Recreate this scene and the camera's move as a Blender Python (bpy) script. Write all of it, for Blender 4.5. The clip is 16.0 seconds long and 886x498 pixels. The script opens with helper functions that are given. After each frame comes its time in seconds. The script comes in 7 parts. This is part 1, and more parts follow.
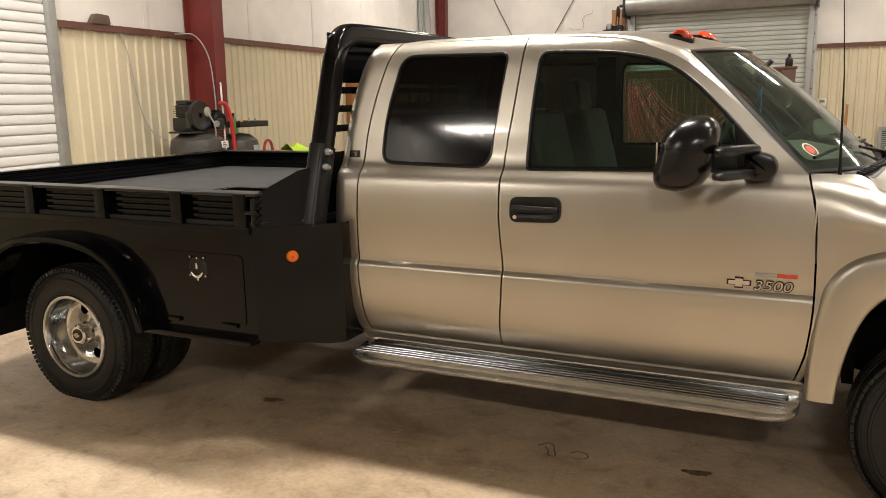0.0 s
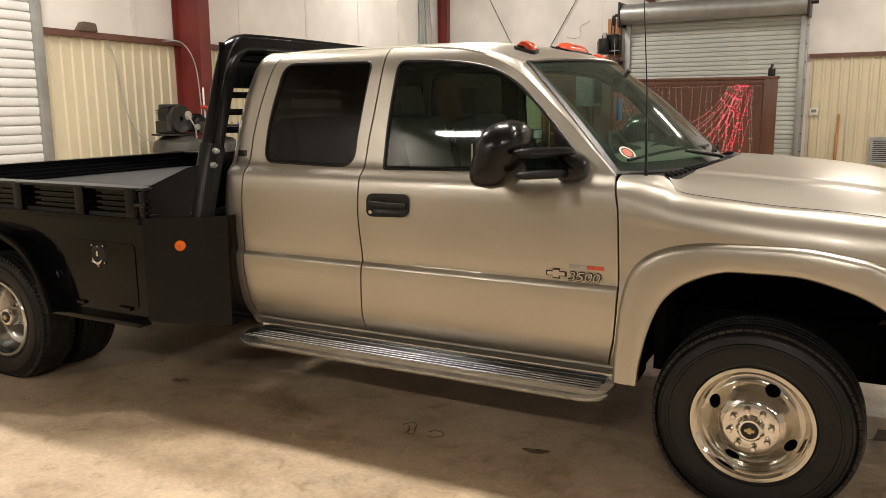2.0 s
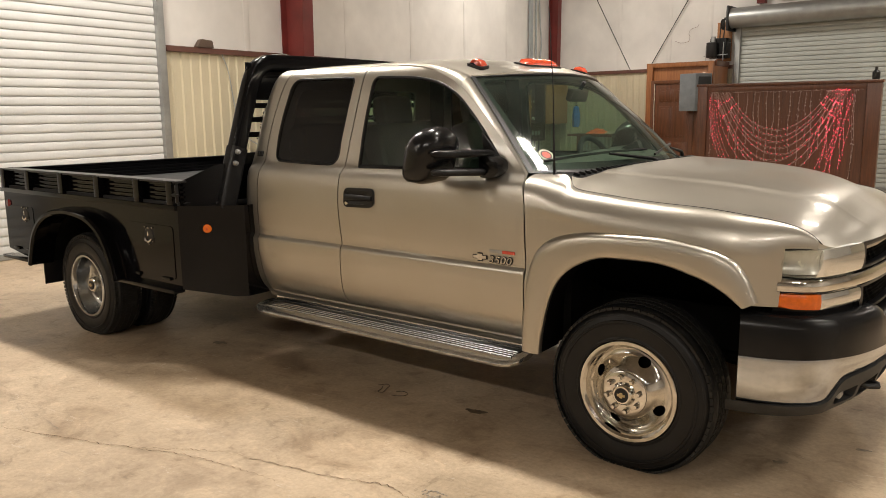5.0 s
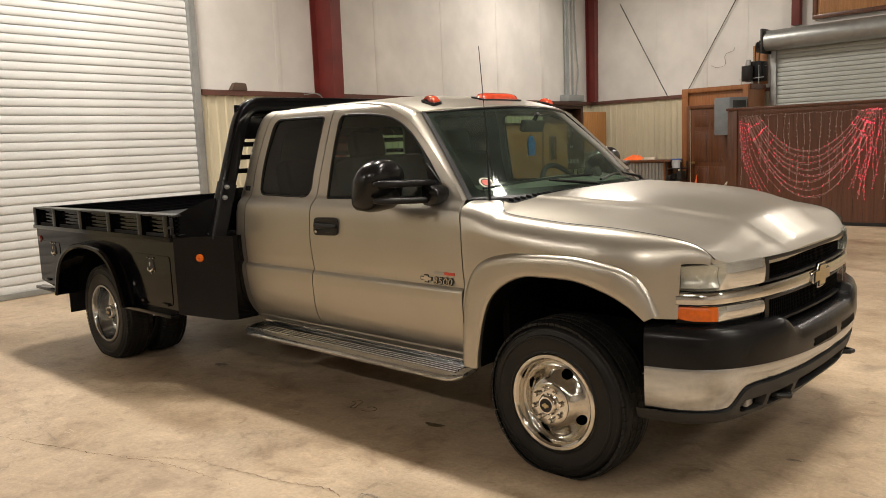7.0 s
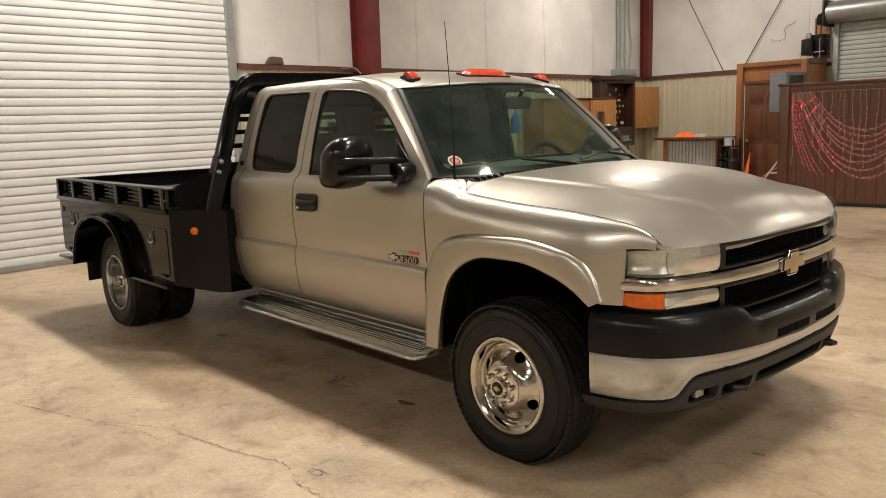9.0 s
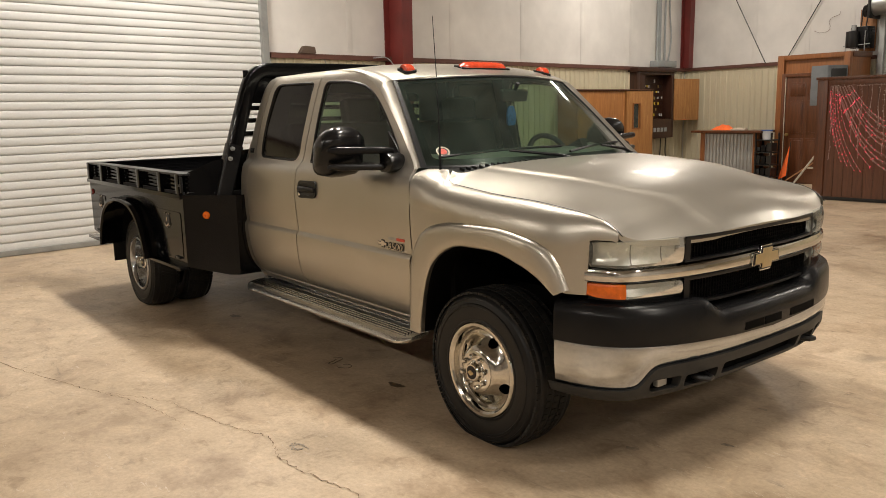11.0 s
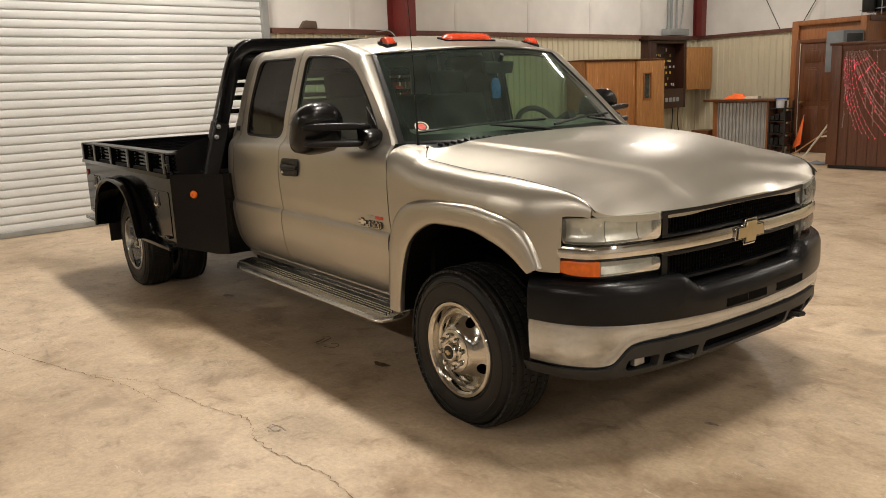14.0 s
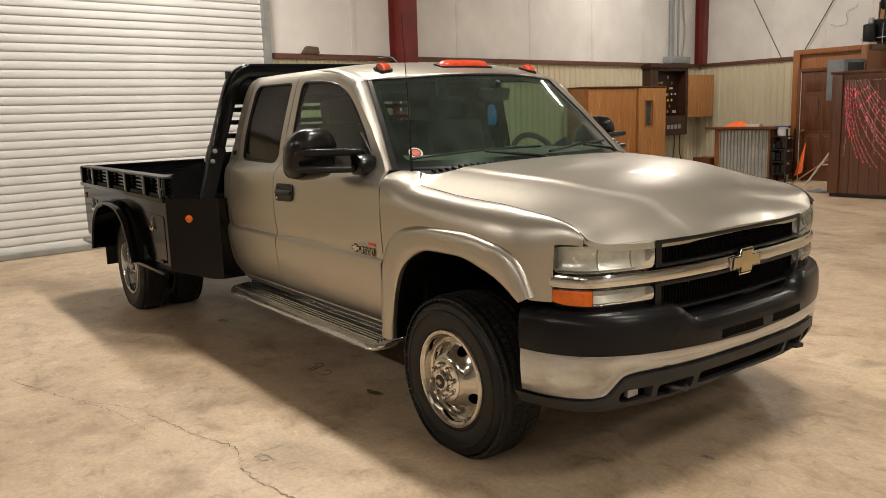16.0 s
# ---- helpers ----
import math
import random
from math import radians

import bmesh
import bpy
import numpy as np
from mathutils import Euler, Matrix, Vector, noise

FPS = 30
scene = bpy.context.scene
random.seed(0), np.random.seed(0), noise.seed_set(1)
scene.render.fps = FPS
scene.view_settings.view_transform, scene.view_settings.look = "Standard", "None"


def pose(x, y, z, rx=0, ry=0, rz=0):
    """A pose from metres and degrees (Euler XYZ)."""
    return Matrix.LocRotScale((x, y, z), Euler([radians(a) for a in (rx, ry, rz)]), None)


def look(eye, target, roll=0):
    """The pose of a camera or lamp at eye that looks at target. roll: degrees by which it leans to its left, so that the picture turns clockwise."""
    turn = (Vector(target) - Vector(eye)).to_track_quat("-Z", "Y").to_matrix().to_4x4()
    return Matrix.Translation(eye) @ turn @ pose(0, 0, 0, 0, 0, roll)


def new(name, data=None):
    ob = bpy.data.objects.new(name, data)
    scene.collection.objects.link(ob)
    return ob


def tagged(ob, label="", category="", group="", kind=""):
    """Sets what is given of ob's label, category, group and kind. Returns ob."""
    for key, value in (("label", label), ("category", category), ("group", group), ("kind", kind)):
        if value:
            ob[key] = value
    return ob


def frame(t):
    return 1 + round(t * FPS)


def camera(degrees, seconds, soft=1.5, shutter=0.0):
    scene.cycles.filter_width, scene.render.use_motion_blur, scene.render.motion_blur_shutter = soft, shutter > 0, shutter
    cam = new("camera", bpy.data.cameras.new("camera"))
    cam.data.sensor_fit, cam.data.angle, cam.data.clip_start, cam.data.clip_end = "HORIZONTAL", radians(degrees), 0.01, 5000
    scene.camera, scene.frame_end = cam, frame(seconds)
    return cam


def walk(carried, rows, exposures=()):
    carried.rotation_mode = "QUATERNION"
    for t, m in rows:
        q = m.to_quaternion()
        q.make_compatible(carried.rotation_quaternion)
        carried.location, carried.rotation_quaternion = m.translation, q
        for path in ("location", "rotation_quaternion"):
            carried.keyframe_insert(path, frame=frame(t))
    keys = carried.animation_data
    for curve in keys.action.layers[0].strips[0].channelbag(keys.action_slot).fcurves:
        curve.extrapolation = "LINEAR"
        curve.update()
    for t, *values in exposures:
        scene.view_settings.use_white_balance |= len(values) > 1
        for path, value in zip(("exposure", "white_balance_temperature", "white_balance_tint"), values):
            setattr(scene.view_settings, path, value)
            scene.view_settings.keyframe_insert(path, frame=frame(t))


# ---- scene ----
cam = camera(58.8, 16.0, soft=0.85)
PATH = [
    (0, (-0.044, 0.073, 1.535), (-0.885, 1.849, 1.161), -1.0),
    (0.5, (0.13, 0.078, 1.546), (-0.738, 1.84, 1.169), -1.5),
    (1, (0.36, 0.172, 1.527), (-0.525, 1.929, 1.169), -0.6),
    (1.5, (0.562, 0.2, 1.521), (-0.323, 1.958, 1.167), -0.1),
    (2, (0.768, 0.136, 1.517), (-0.145, 1.879, 1.161), -0.5),
    (2.5, (0.942, 0.099, 1.52), (-0.039, 1.802, 1.148), -0.9),
    (2.8, (1.051, 0.11, 1.524), (-0.015, 1.764, 1.167), -1.6),
    (3, (1.127, 0.134, 1.525), (0.0, 1.75, 1.178), -1.3),
    (3.5, (1.333, 0.185, 1.517), (0.118, 1.741, 1.192), -0.2),
    (4, (1.551, 0.147, 1.519), (0.334, 1.7, 1.193), -0.5),
    (4.5, (1.746, 0.072, 1.521), (0.532, 1.623, 1.173), -0.1),
    (5, (1.873, 0.105, 1.529), (0.651, 1.651, 1.187), -0.7),
    (5.2, (1.927, 0.149, 1.53), (0.703, 1.695, 1.196), -1.1),
    (7.3, (2.576, 0.271, 1.519), (1.2, 1.699, 1.26), -2.3),
    (7.5, (2.607, 0.28, 1.521), (1.219, 1.693, 1.248), -2.3),
    (8, (2.696, 0.379, 1.521), (1.267, 1.746, 1.225), -2.3),
    (8.5, (2.778, 0.534, 1.517), (1.32, 1.869, 1.21), -2.0),
    (8.7, (2.8, 0.589, 1.517), (1.338, 1.918, 1.205), -2.0),
    (11, (3.134, 0.804, 1.522), (1.589, 2.028, 1.181), -1.3),
    (11.5, (3.158, 0.892, 1.52), (1.618, 2.117, 1.164), -1.2),
    (12, (3.17, 0.964, 1.518), (1.632, 2.187, 1.145), -0.9),
    (12.5, (3.179, 0.998, 1.512), (1.634, 2.209, 1.127), -0.8),
    (13, (3.181, 1.003, 1.513), (1.623, 2.192, 1.117), -1.4),
    (13.5, (3.188, 1.003, 1.517), (1.622, 2.18, 1.115), -2.1),
    (14, (3.191, 1.009, 1.518), (1.625, 2.186, 1.114), -2.3),
    (14.5, (3.189, 1.012, 1.518), (1.625, 2.189, 1.11), -2.1),
    (15, (3.185, 1.018, 1.517), (1.62, 2.194, 1.11), -2.0),
    (15.5, (3.187, 1.038, 1.515), (1.621, 2.223, 1.138), -1.9),
    (16, (3.188, 1.074, 1.52), (1.609, 2.253, 1.178), -1.9),
]
walk(cam, [(t, look(eye, target, roll)) for t, eye, target, roll in PATH], [(0.0, 0.225), (2.0, 0.19), (4.0, 0.03), (5.0, -0.05), (7.5, -0.14), (11.0, -0.175), (16.0, -0.215)])

# ---- light: a hall at night, lit by rows of hanging strip lamps ----
world = bpy.data.worlds.new("night")
world.use_nodes = True
world.node_tree.nodes["Background"].inputs["Color"].default_value = (0.05, 0.06, 0.08, 1)
world.node_tree.nodes["Background"].inputs["Strength"].default_value = 0.05
scene.world = world
LAMP_Z = 5.5
# place and strength of each hanging strip lamp
LAMPS = [(5.2, 4.35, 120), (1.6, 4.35, 205), (-1.9, 4.35, 208), (-5.4, 4.35, 195),
         (8.7, 4.35, 110), (8.7, -5.6, 85), (5.2, -5.6, 125), (1.6, -5.6, 230), (-5.4, -5.6, 165), (12.2, 4.35, 100), (12.2, -5.6, 85),
         (5.2, 13.5, 95), (1.6, 13.5, 125), (-5.4, 13.5, 185)]
for lx, ly, watts in LAMPS:
    light = bpy.data.lights.new("strip_light", "AREA")
    light.shape, light.size, light.size_y = "RECTANGLE", 1.2, 0.32
    light.energy, light.color = watts * 1.06, (1.0, 0.917, 0.822)
    new("strip_light", light).matrix_basis = pose(lx, ly, LAMP_Z - 0.07)

# ---- small helpers ----
def pchip(pts):
    """A smooth curve through points that does not overshoot."""
    xs = np.array([p[0] for p in pts], float)
    ys = np.array([p[1] for p in pts], float)
    h = np.diff(xs)
    d = np.diff(ys) / h
    m = np.zeros(len(xs))
    m[0], m[-1] = d[0], d[-1]
    for i in range(1, len(xs) - 1):
        if d[i - 1] * d[i] > 0:
            w1, w2 = 2 * h[i] + h[i - 1], h[i] + 2 * h[i - 1]
            m[i] = (w1 + w2) / (w1 / d[i - 1] + w2 / d[i])

    def f(x):
        x = min(max(x, xs[0]), xs[-1])
        i = min(max(int(np.searchsorted(xs, x)) - 1, 0), len(h) - 1)
        s = (x - xs[i]) / h[i]
        return float(ys[i] * (1 + 2 * s) * (1 - s) ** 2 + h[i] * m[i] * s * (1 - s) ** 2
                     + ys[i + 1] * s * s * (3 - 2 * s) + h[i] * m[i + 1] * s * s * (s - 1))
    return f


def spline(pts, n=6, closed=False):
    """Catmull-Rom points through a polyline of any dimension."""
    p = [np.array(q, float) for q in pts]
    out = []
    last = len(p) if closed else len(p) - 1
    for i in range(last):
        a = p[i - 1] if (i > 0 or closed) else p[0] * 2 - p[1]
        b, c = p[i], p[(i + 1) % len(p)]
        e = p[(i + 2) % len(p)] if (i + 2 < len(p) or closed) else c * 2 - b
        for k in range(n):
            s = k / n
            out.append(0.5 * (2 * b + (c - a) * s + (2 * a - 5 * b + 4 * c - e) * s * s + (3 * b - a - 3 * c + e) * s ** 3))
    if not closed:
        out.append(p[-1])
    return [tuple(float(v) for v in q) for q in out]


def rounded(pts, r, n=5):
    """A closed polygon with its corners rounded; r is one radius or one a corner."""
    out = []
    k = len(pts)
    for i in range(k):
        a, b, c = (np.array(pts[j % k], float) for j in (i - 1, i, i + 1))
        rr = r[i] if isinstance(r, (list, tuple)) else r
        u, v = a - b, c - b
        lu, lv = np.linalg.norm(u), np.linalg.norm(v)
        rr = min(rr, lu * 0.48, lv * 0.48)
        if rr < 1e-4:
            out.append(tuple(b))
            continue
        p, q = b + u / lu * rr, b + v / lv * rr
        for j in range(n + 1):
            s = j / n
            out.append(tuple((1 - s) ** 2 * p + 2 * s * (1 - s) * b + s * s * q))
    return out


def smooth(ob, angle=32):
    me = ob.data
    me.polygons.foreach_set("use_smooth", [True] * len(me.polygons))
    me.set_sharp_from_angle(angle=radians(angle))
    return ob


def part(name, bm, material, parent=None, label="", angle=32):
    """Links a bmesh as one mesh object under a thing or under a part."""
    me = bpy.data.meshes.new(name)
    bm.to_mesh(me)
    bm.free()
    ob = new(name, me)
    for m in (material if isinstance(material, (list, tuple)) else (material,)):
        me.materials.append(m)
    if parent:
        ob.parent = parent
    if label:
        ob["label"] = label
    return smooth(ob, angle)


def thing(name, label, category, m=None, group="", kind=""):
    ob = new(name)
    ob.empty_display_size = 0.1
    if m:
        ob.matrix_basis = m
    return tagged(ob, label, category, group, kind)


def box(bm, x0, x1, y0, y1, z0, z1, bevel=0.0, seg=2, m=None):
    vs = bmesh.ops.create_cube(bm, size=1.0, matrix=Matrix.Translation(((x0 + x1) / 2, (y0 + y1) / 2, (z0 + z1) / 2)) @ Matrix.Diagonal((abs(x1 - x0), abs(y1 - y0), abs(z1 - z0), 1)))["verts"]
    if bevel > 0:
        es = list({e for v in vs for e in v.link_edges})
        vs = list({v for f in bmesh.ops.bevel(bm, geom=vs + es, offset=bevel, segments=seg, profile=0.6, affect="EDGES")["faces"] for v in f.verts} | {v for v in vs if v.is_valid})
    if m is not None:
        bmesh.ops.transform(bm, matrix=m, verts=vs)
    return bm


def boxes(*specs, bevel=0.0, seg=2, m=None):
    bm = bmesh.new()
    for s in specs:
        t = box(bmesh.new(), *s, bevel=bevel, seg=seg)
        join(bm, t)
    if m is not None:
        bmesh.ops.transform(bm, matrix=m, verts=bm.verts[:])
    return bm


def join(bm, other):
    """Adds another bmesh to bm."""
    me = bpy.data.meshes.new("join")
    other.to_mesh(me)
    other.free()
    bm.from_mesh(me)
    bpy.data.meshes.remove(me)
    return bm


def lathe(profile, n=48, axis="Y", arc=1.0):
    """A profile of (radius, along) turned about an axis."""
    bm = bmesh.new()
    rings = []
    for k in range(n if arc == 1.0 else n + 1):
        a = 2 * math.pi * arc * k / n
        c, s = math.cos(a), math.sin(a)
        ring = []
        for r, h in profile:
            co = (r * c, h, r * s) if axis == "Y" else ((r * c, r * s, h) if axis == "Z" else (h, r * c, r * s))
            ring.append(bm.verts.new(co))
        rings.append(ring)
    for k in range(n):
        a, b = rings[k], rings[(k + 1) % len(rings)]
        for i in range(len(profile) - 1):
            bm.faces.new((a[i], b[i], b[i + 1], a[i + 1]))
    bmesh.ops.remove_doubles(bm, verts=bm.verts[:], dist=1e-5)
    bmesh.ops.recalc_face_normals(bm, faces=bm.faces[:])
    return bm


def tube(pts, r, n=8, caps=True, flat=None):
    """A round tube of radius r (one, or one a point) along points. flat: half sizes (across, up) of a rectangular one."""
    bm = bmesh.new()
    P = [Vector(p) for p in pts]
    rings = []
    side = None
    for i, p in enumerate(P):
        d = (P[min(i + 1, len(P) - 1)] - P[max(i - 1, 0)]).normalized()
        if side is None:
            ref = Vector((0, 0, 1)) if abs(d.z) < 0.9 else Vector((1, 0, 0))
            side = d.cross(ref).normalized()
        side = (side - d * side.dot(d)).normalized()
        up = side.cross(d).normalized()
        rr = r[i] if isinstance(r, (list, tuple)) else r
        ring = []
        if flat:
            for a, b in ((-1, -1), (1, -1), (1, 1), (-1, 1)):
                ring.append(bm.verts.new(p + side * a * flat[0] + up * b * flat[1]))
        else:
            for k in range(n):
                a = 2 * math.pi * k / n
                ring.append(bm.verts.new(p + side * math.cos(a) * rr + up * math.sin(a) * rr))
        rings.append(ring)
    n = len(rings[0])
    for a, b in zip(rings, rings[1:]):
        for k in range(n):
            bm.faces.new((a[k], a[(k + 1) % n], b[(k + 1) % n], b[k]))
    if caps:
        bm.faces.new(list(reversed(rings[0])))
        bm.faces.new(rings[-1])
    bmesh.ops.recalc_face_normals(bm, faces=bm.faces[:])
    return bm


def sheet(outline, holes, step, fmap, flange=None):
    """A curved panel: a flat outline with holes, cut into a grid and laid onto a surface by fmap(u, v);
    flange is a way along which its edges are turned in."""
    bm = bmesh.new()
    edges = []
    for ring in (outline, *holes):
        vs = [bm.verts.new((p[0], p[1], 0)) for p in ring]
        edges += [bm.edges.new((vs[i], vs[(i + 1) % len(vs)])) for i in range(len(vs))]
    bmesh.ops.triangle_fill(bm, use_beauty=True, use_dissolve=False, edges=edges, normal=(0, 0, 1))
    us, vs = [p[0] for p in outline], [p[1] for p in outline]
    su, sv = step if isinstance(step, tuple) else (step, step)
    for k in range(1, int((max(us) - min(us)) / su) + 1):
        bmesh.ops.bisect_plane(bm, geom=bm.verts[:] + bm.edges[:] + bm.faces[:], plane_co=(min(us) + k * su, 0, 0), plane_no=(1, 0, 0))
    for k in range(1, int((max(vs) - min(vs)) / sv) + 1):
        bmesh.ops.bisect_plane(bm, geom=bm.verts[:] + bm.edges[:] + bm.faces[:], plane_co=(0, min(vs) + k * sv, 0), plane_no=(0, 1, 0))
    bmesh.ops.remove_doubles(bm, verts=bm.verts[:], dist=1e-5)
    for v in bm.verts:
        v.co = fmap(v.co.x, v.co.y)
    bmesh.ops.recalc_face_normals(bm, faces=bm.faces[:])
    if flange is not None:
        rim = [e for e in bm.edges if e.is_boundary]
        moved = [g for g in bmesh.ops.extrude_edge_only(bm, edges=rim)["geom"] if isinstance(g, bmesh.types.BMVert)]
        for v in moved:
            v.co += Vector(flange(v.co) if callable(flange) else flange)
    return bm


def loft(rows, closed=False, caps=False):
    """A skin over rows of points of equal count."""
    bm = bmesh.new()
    R = [[bm.verts.new(p) for p in row] for row in rows]
    for a, b in zip(R, R[1:]):
        m = len(a)
        for k in range(m if closed else m - 1):
            bm.faces.new((a[k], a[(k + 1) % m], b[(k + 1) % m], b[k]))
    if caps:
        bm.faces.new(list(reversed(R[0])))
        bm.faces.new(R[-1])
    bmesh.ops.recalc_face_normals(bm, faces=bm.faces[:])
    return bm


def prism(outline, z0, z1, bevel=0.0, axes="xyz"):
    """An outline drawn out between two heights; axes says which world axes the outline's u, v and the height are."""
    bm = bmesh.new()
    vs = [bm.verts.new((p[0], p[1], z0)) for p in outline]
    f = bm.faces.new(vs)
    top = bmesh.ops.extrude_face_region(bm, geom=[f])["geom"]
    for g in top:
        if isinstance(g, bmesh.types.BMVert):
            g.co.z = z1
    bmesh.ops.recalc_face_normals(bm, faces=bm.faces[:])
    if bevel > 0:
        es = [e for e in bm.edges if e.calc_face_angle(0) > 0.6]
        bmesh.ops.bevel(bm, geom=es, offset=bevel, segments=2, profile=0.6, affect="EDGES")
    order = ["xyz".index(c) for c in axes]
    for v in bm.verts:
        src = v.co.copy()
        dst = [0, 0, 0]
        for i, o in enumerate(order):
            dst[o] = src[i]
        v.co = dst
    bmesh.ops.recalc_face_normals(bm, faces=bm.faces[:])
    return bm


def lettering(text, size, depth=0.002):
    """Raised lettering in the built-in font as a bmesh in the xy plane, centred."""
    cu = bpy.data.curves.new("lettering", "FONT")
    cu.body, cu.size, cu.extrude, cu.align_x, cu.align_y = text, size, depth, "CENTER", "CENTER"
    ob = new("lettering", cu)
    me = bpy.data.meshes.new_from_object(ob.evaluated_get(bpy.context.evaluated_depsgraph_get()))
    bm = bmesh.new()
    bm.from_mesh(me)
    bpy.data.objects.remove(ob)
    bpy.data.curves.remove(cu)
    bpy.data.meshes.remove(me)
    return bm


# ---- materials ----
def nodes(name):
    m = bpy.data.materials.new(name)
    m.use_nodes = True
    t = m.node_tree
    b = t.nodes["Principled BSDF"]
    return m, t, b


def noise_node(t, scale, detail=4, rough=0.55, stretch=None, coord="Object", distort=0.0):
    tc = t.nodes.new("ShaderNodeTexCoord")
    src = tc.outputs[coord]
    if stretch:
        mp = t.nodes.new("ShaderNodeMapping")
        mp.inputs["Scale"].default_value = stretch
        t.links.new(src, mp.inputs["Vector"])
        src = mp.outputs["Vector"]
    n = t.nodes.new("ShaderNodeTexNoise")
    n.inputs["Scale"].default_value, n.inputs["Detail"].default_value = scale, detail
    n.inputs["Roughness"].default_value, n.inputs["Distortion"].default_value = rough, distort
    t.links.new(src, n.inputs["Vector"])
    return n.outputs["Fac"]


def ramp(t, fac, stops):
    r = t.nodes.new("ShaderNodeValToRGB")
    e = r.color_ramp.elements
    while len(e) < len(stops):
        e.new(0.5)
    for el, (p, c) in zip(e, stops):
        el.position, el.color = p, (*c, 1) if len(c) == 3 else c
    t.links.new(fac, r.inputs["Fac"])
    return r.outputs["Color"]


def mixed(t, fac, a, b, mode="MIX"):
    n = t.nodes.new("ShaderNodeMix")
    n.data_type, n.blend_type = "RGBA", mode
    for sock, val in ((n.inputs["Factor"], fac), (n.inputs["A"], a), (n.inputs["B"], b)):
        if isinstance(val, (int, float)):
            sock.default_value = val
        elif isinstance(val, tuple):
            sock.default_value = (*val, 1) if len(val) == 3 else val
        else:
            t.links.new(val, sock)
    return n.outputs["Result"]


def bumped(t, b, height, strength=0.2, dist=0.01):
    n = t.nodes.new("ShaderNodeBump")
    n.inputs["Strength"].default_value, n.inputs["Distance"].default_value = strength, dist
    t.links.new(height, n.inputs["Height"])
    t.links.new(n.outputs["Normal"], b.inputs["Normal"])


def plain(name, color, rough=0.5, metal=0.0, vary=0.12, scale=6.0, bump=0.0, fine=60.0, coat=0.0, spec=0.5):
    """A surface of one colour with wear at two scales and a fine relief."""
    m, t, b = nodes(name)
    big = noise_node(t, scale, 5)
    small = noise_node(t, fine, 3)
    lo, hi = tuple(c * (1 - vary) for c in color), tuple(min(1, c * (1 + vary)) for c in color)
    c1 = ramp(t, big, [(0.3, lo), (0.7, hi)])
    c2 = ramp(t, small, [(0.35, (0.93, 0.93, 0.93)), (0.65, (1, 1, 1))])
    t.links.new(mixed(t, 1.0, c1, c2, "MULTIPLY"), b.inputs["Base Color"])
    r = ramp(t, big, [(0.25, (rough * 0.88,) * 3), (0.75, (min(1, rough * 1.12),) * 3)])
    t.links.new(r, b.inputs["Roughness"])
    b.inputs["Metallic"].default_value = metal
    b.inputs["Coat Weight"].default_value = coat
    b.inputs["Coat Roughness"].default_value = 0.06
    b.inputs["Specular IOR Level"].default_value = spec
    if bump:
        bumped(t, b, small, bump, 0.004)
    return m


def paint_metal(name, color):
    """Pewter metallic car paint under a clear coat."""
    m, t, b = nodes(name)
    flake = noise_node(t, 900, 2)
    dust_haze = noise_node(t, 2.2, 6)
    c1 = ramp(t, flake, [(0.3, tuple(c * 0.86 for c in color)), (0.7, tuple(c * 1.12 for c in color))])
    c2 = ramp(t, dust_haze, [(0.35, (0.94, 0.93, 0.91)), (0.7, (1, 1, 1))])
    t.links.new(mixed(t, 1.0, c1, c2, "MULTIPLY"), b.inputs["Base Color"])
    b.inputs["Metallic"].default_value = 0.86
    t.links.new(ramp(t, dust_haze, [(0.3, (0.325,) * 3), (0.75, (0.365,) * 3)]), b.inputs["Roughness"])
    b.inputs["Coat Weight"].default_value = 0.36
    b.inputs["Coat Roughness"].default_value = 0.07
    return m


def wood(name, dark, light, along="z", scale=1.0, rough=0.42, coat=0.15, streak=0.0):
    m, t, b = nodes(name)
    st = {"x": (1.2, 16, 16), "y": (16, 1.2, 16), "z": (16, 16, 1.2)}[along]
    grain = noise_node(t, 1.6 * scale, 6, 0.62, stretch=st, distort=0.6)
    fine = noise_node(t, 9 * scale, 3, 0.6, stretch=st)
    blotch = noise_node(t, 1.3, 4)
    c = ramp(t, grain, [(0.28, dark), (0.5, tuple((a + e) / 2 for a, e in zip(dark, light))), (0.72, light)])
    c = mixed(t, 0.5, c, ramp(t, fine, [(0.35, (0.7, 0.66, 0.62)), (0.6, (1, 1, 1))]), "MULTIPLY")
    c = mixed(t, 0.6, c, ramp(t, blotch, [(0.3, (0.8, 0.78, 0.75)), (0.7, (1, 1, 1))]), "MULTIPLY")
    if streak:
        pale = noise_node(t, 2.1 * scale, 4, 0.5, stretch=tuple(0.8 * k for k in st), distort=0.3)
        c = mixed(t, ramp(t, pale, [(0.63, (0, 0, 0)), (0.70, (streak,) * 3)]), c, tuple(min(1.0, 1.45 * k + 0.05) for k in light))
    t.links.new(c, b.inputs["Base Color"])
    b.inputs["Roughness"].default_value = rough
    b.inputs["Coat Weight"].default_value = coat
    bumped(t, b, fine, 0.12, 0.002)
    return m


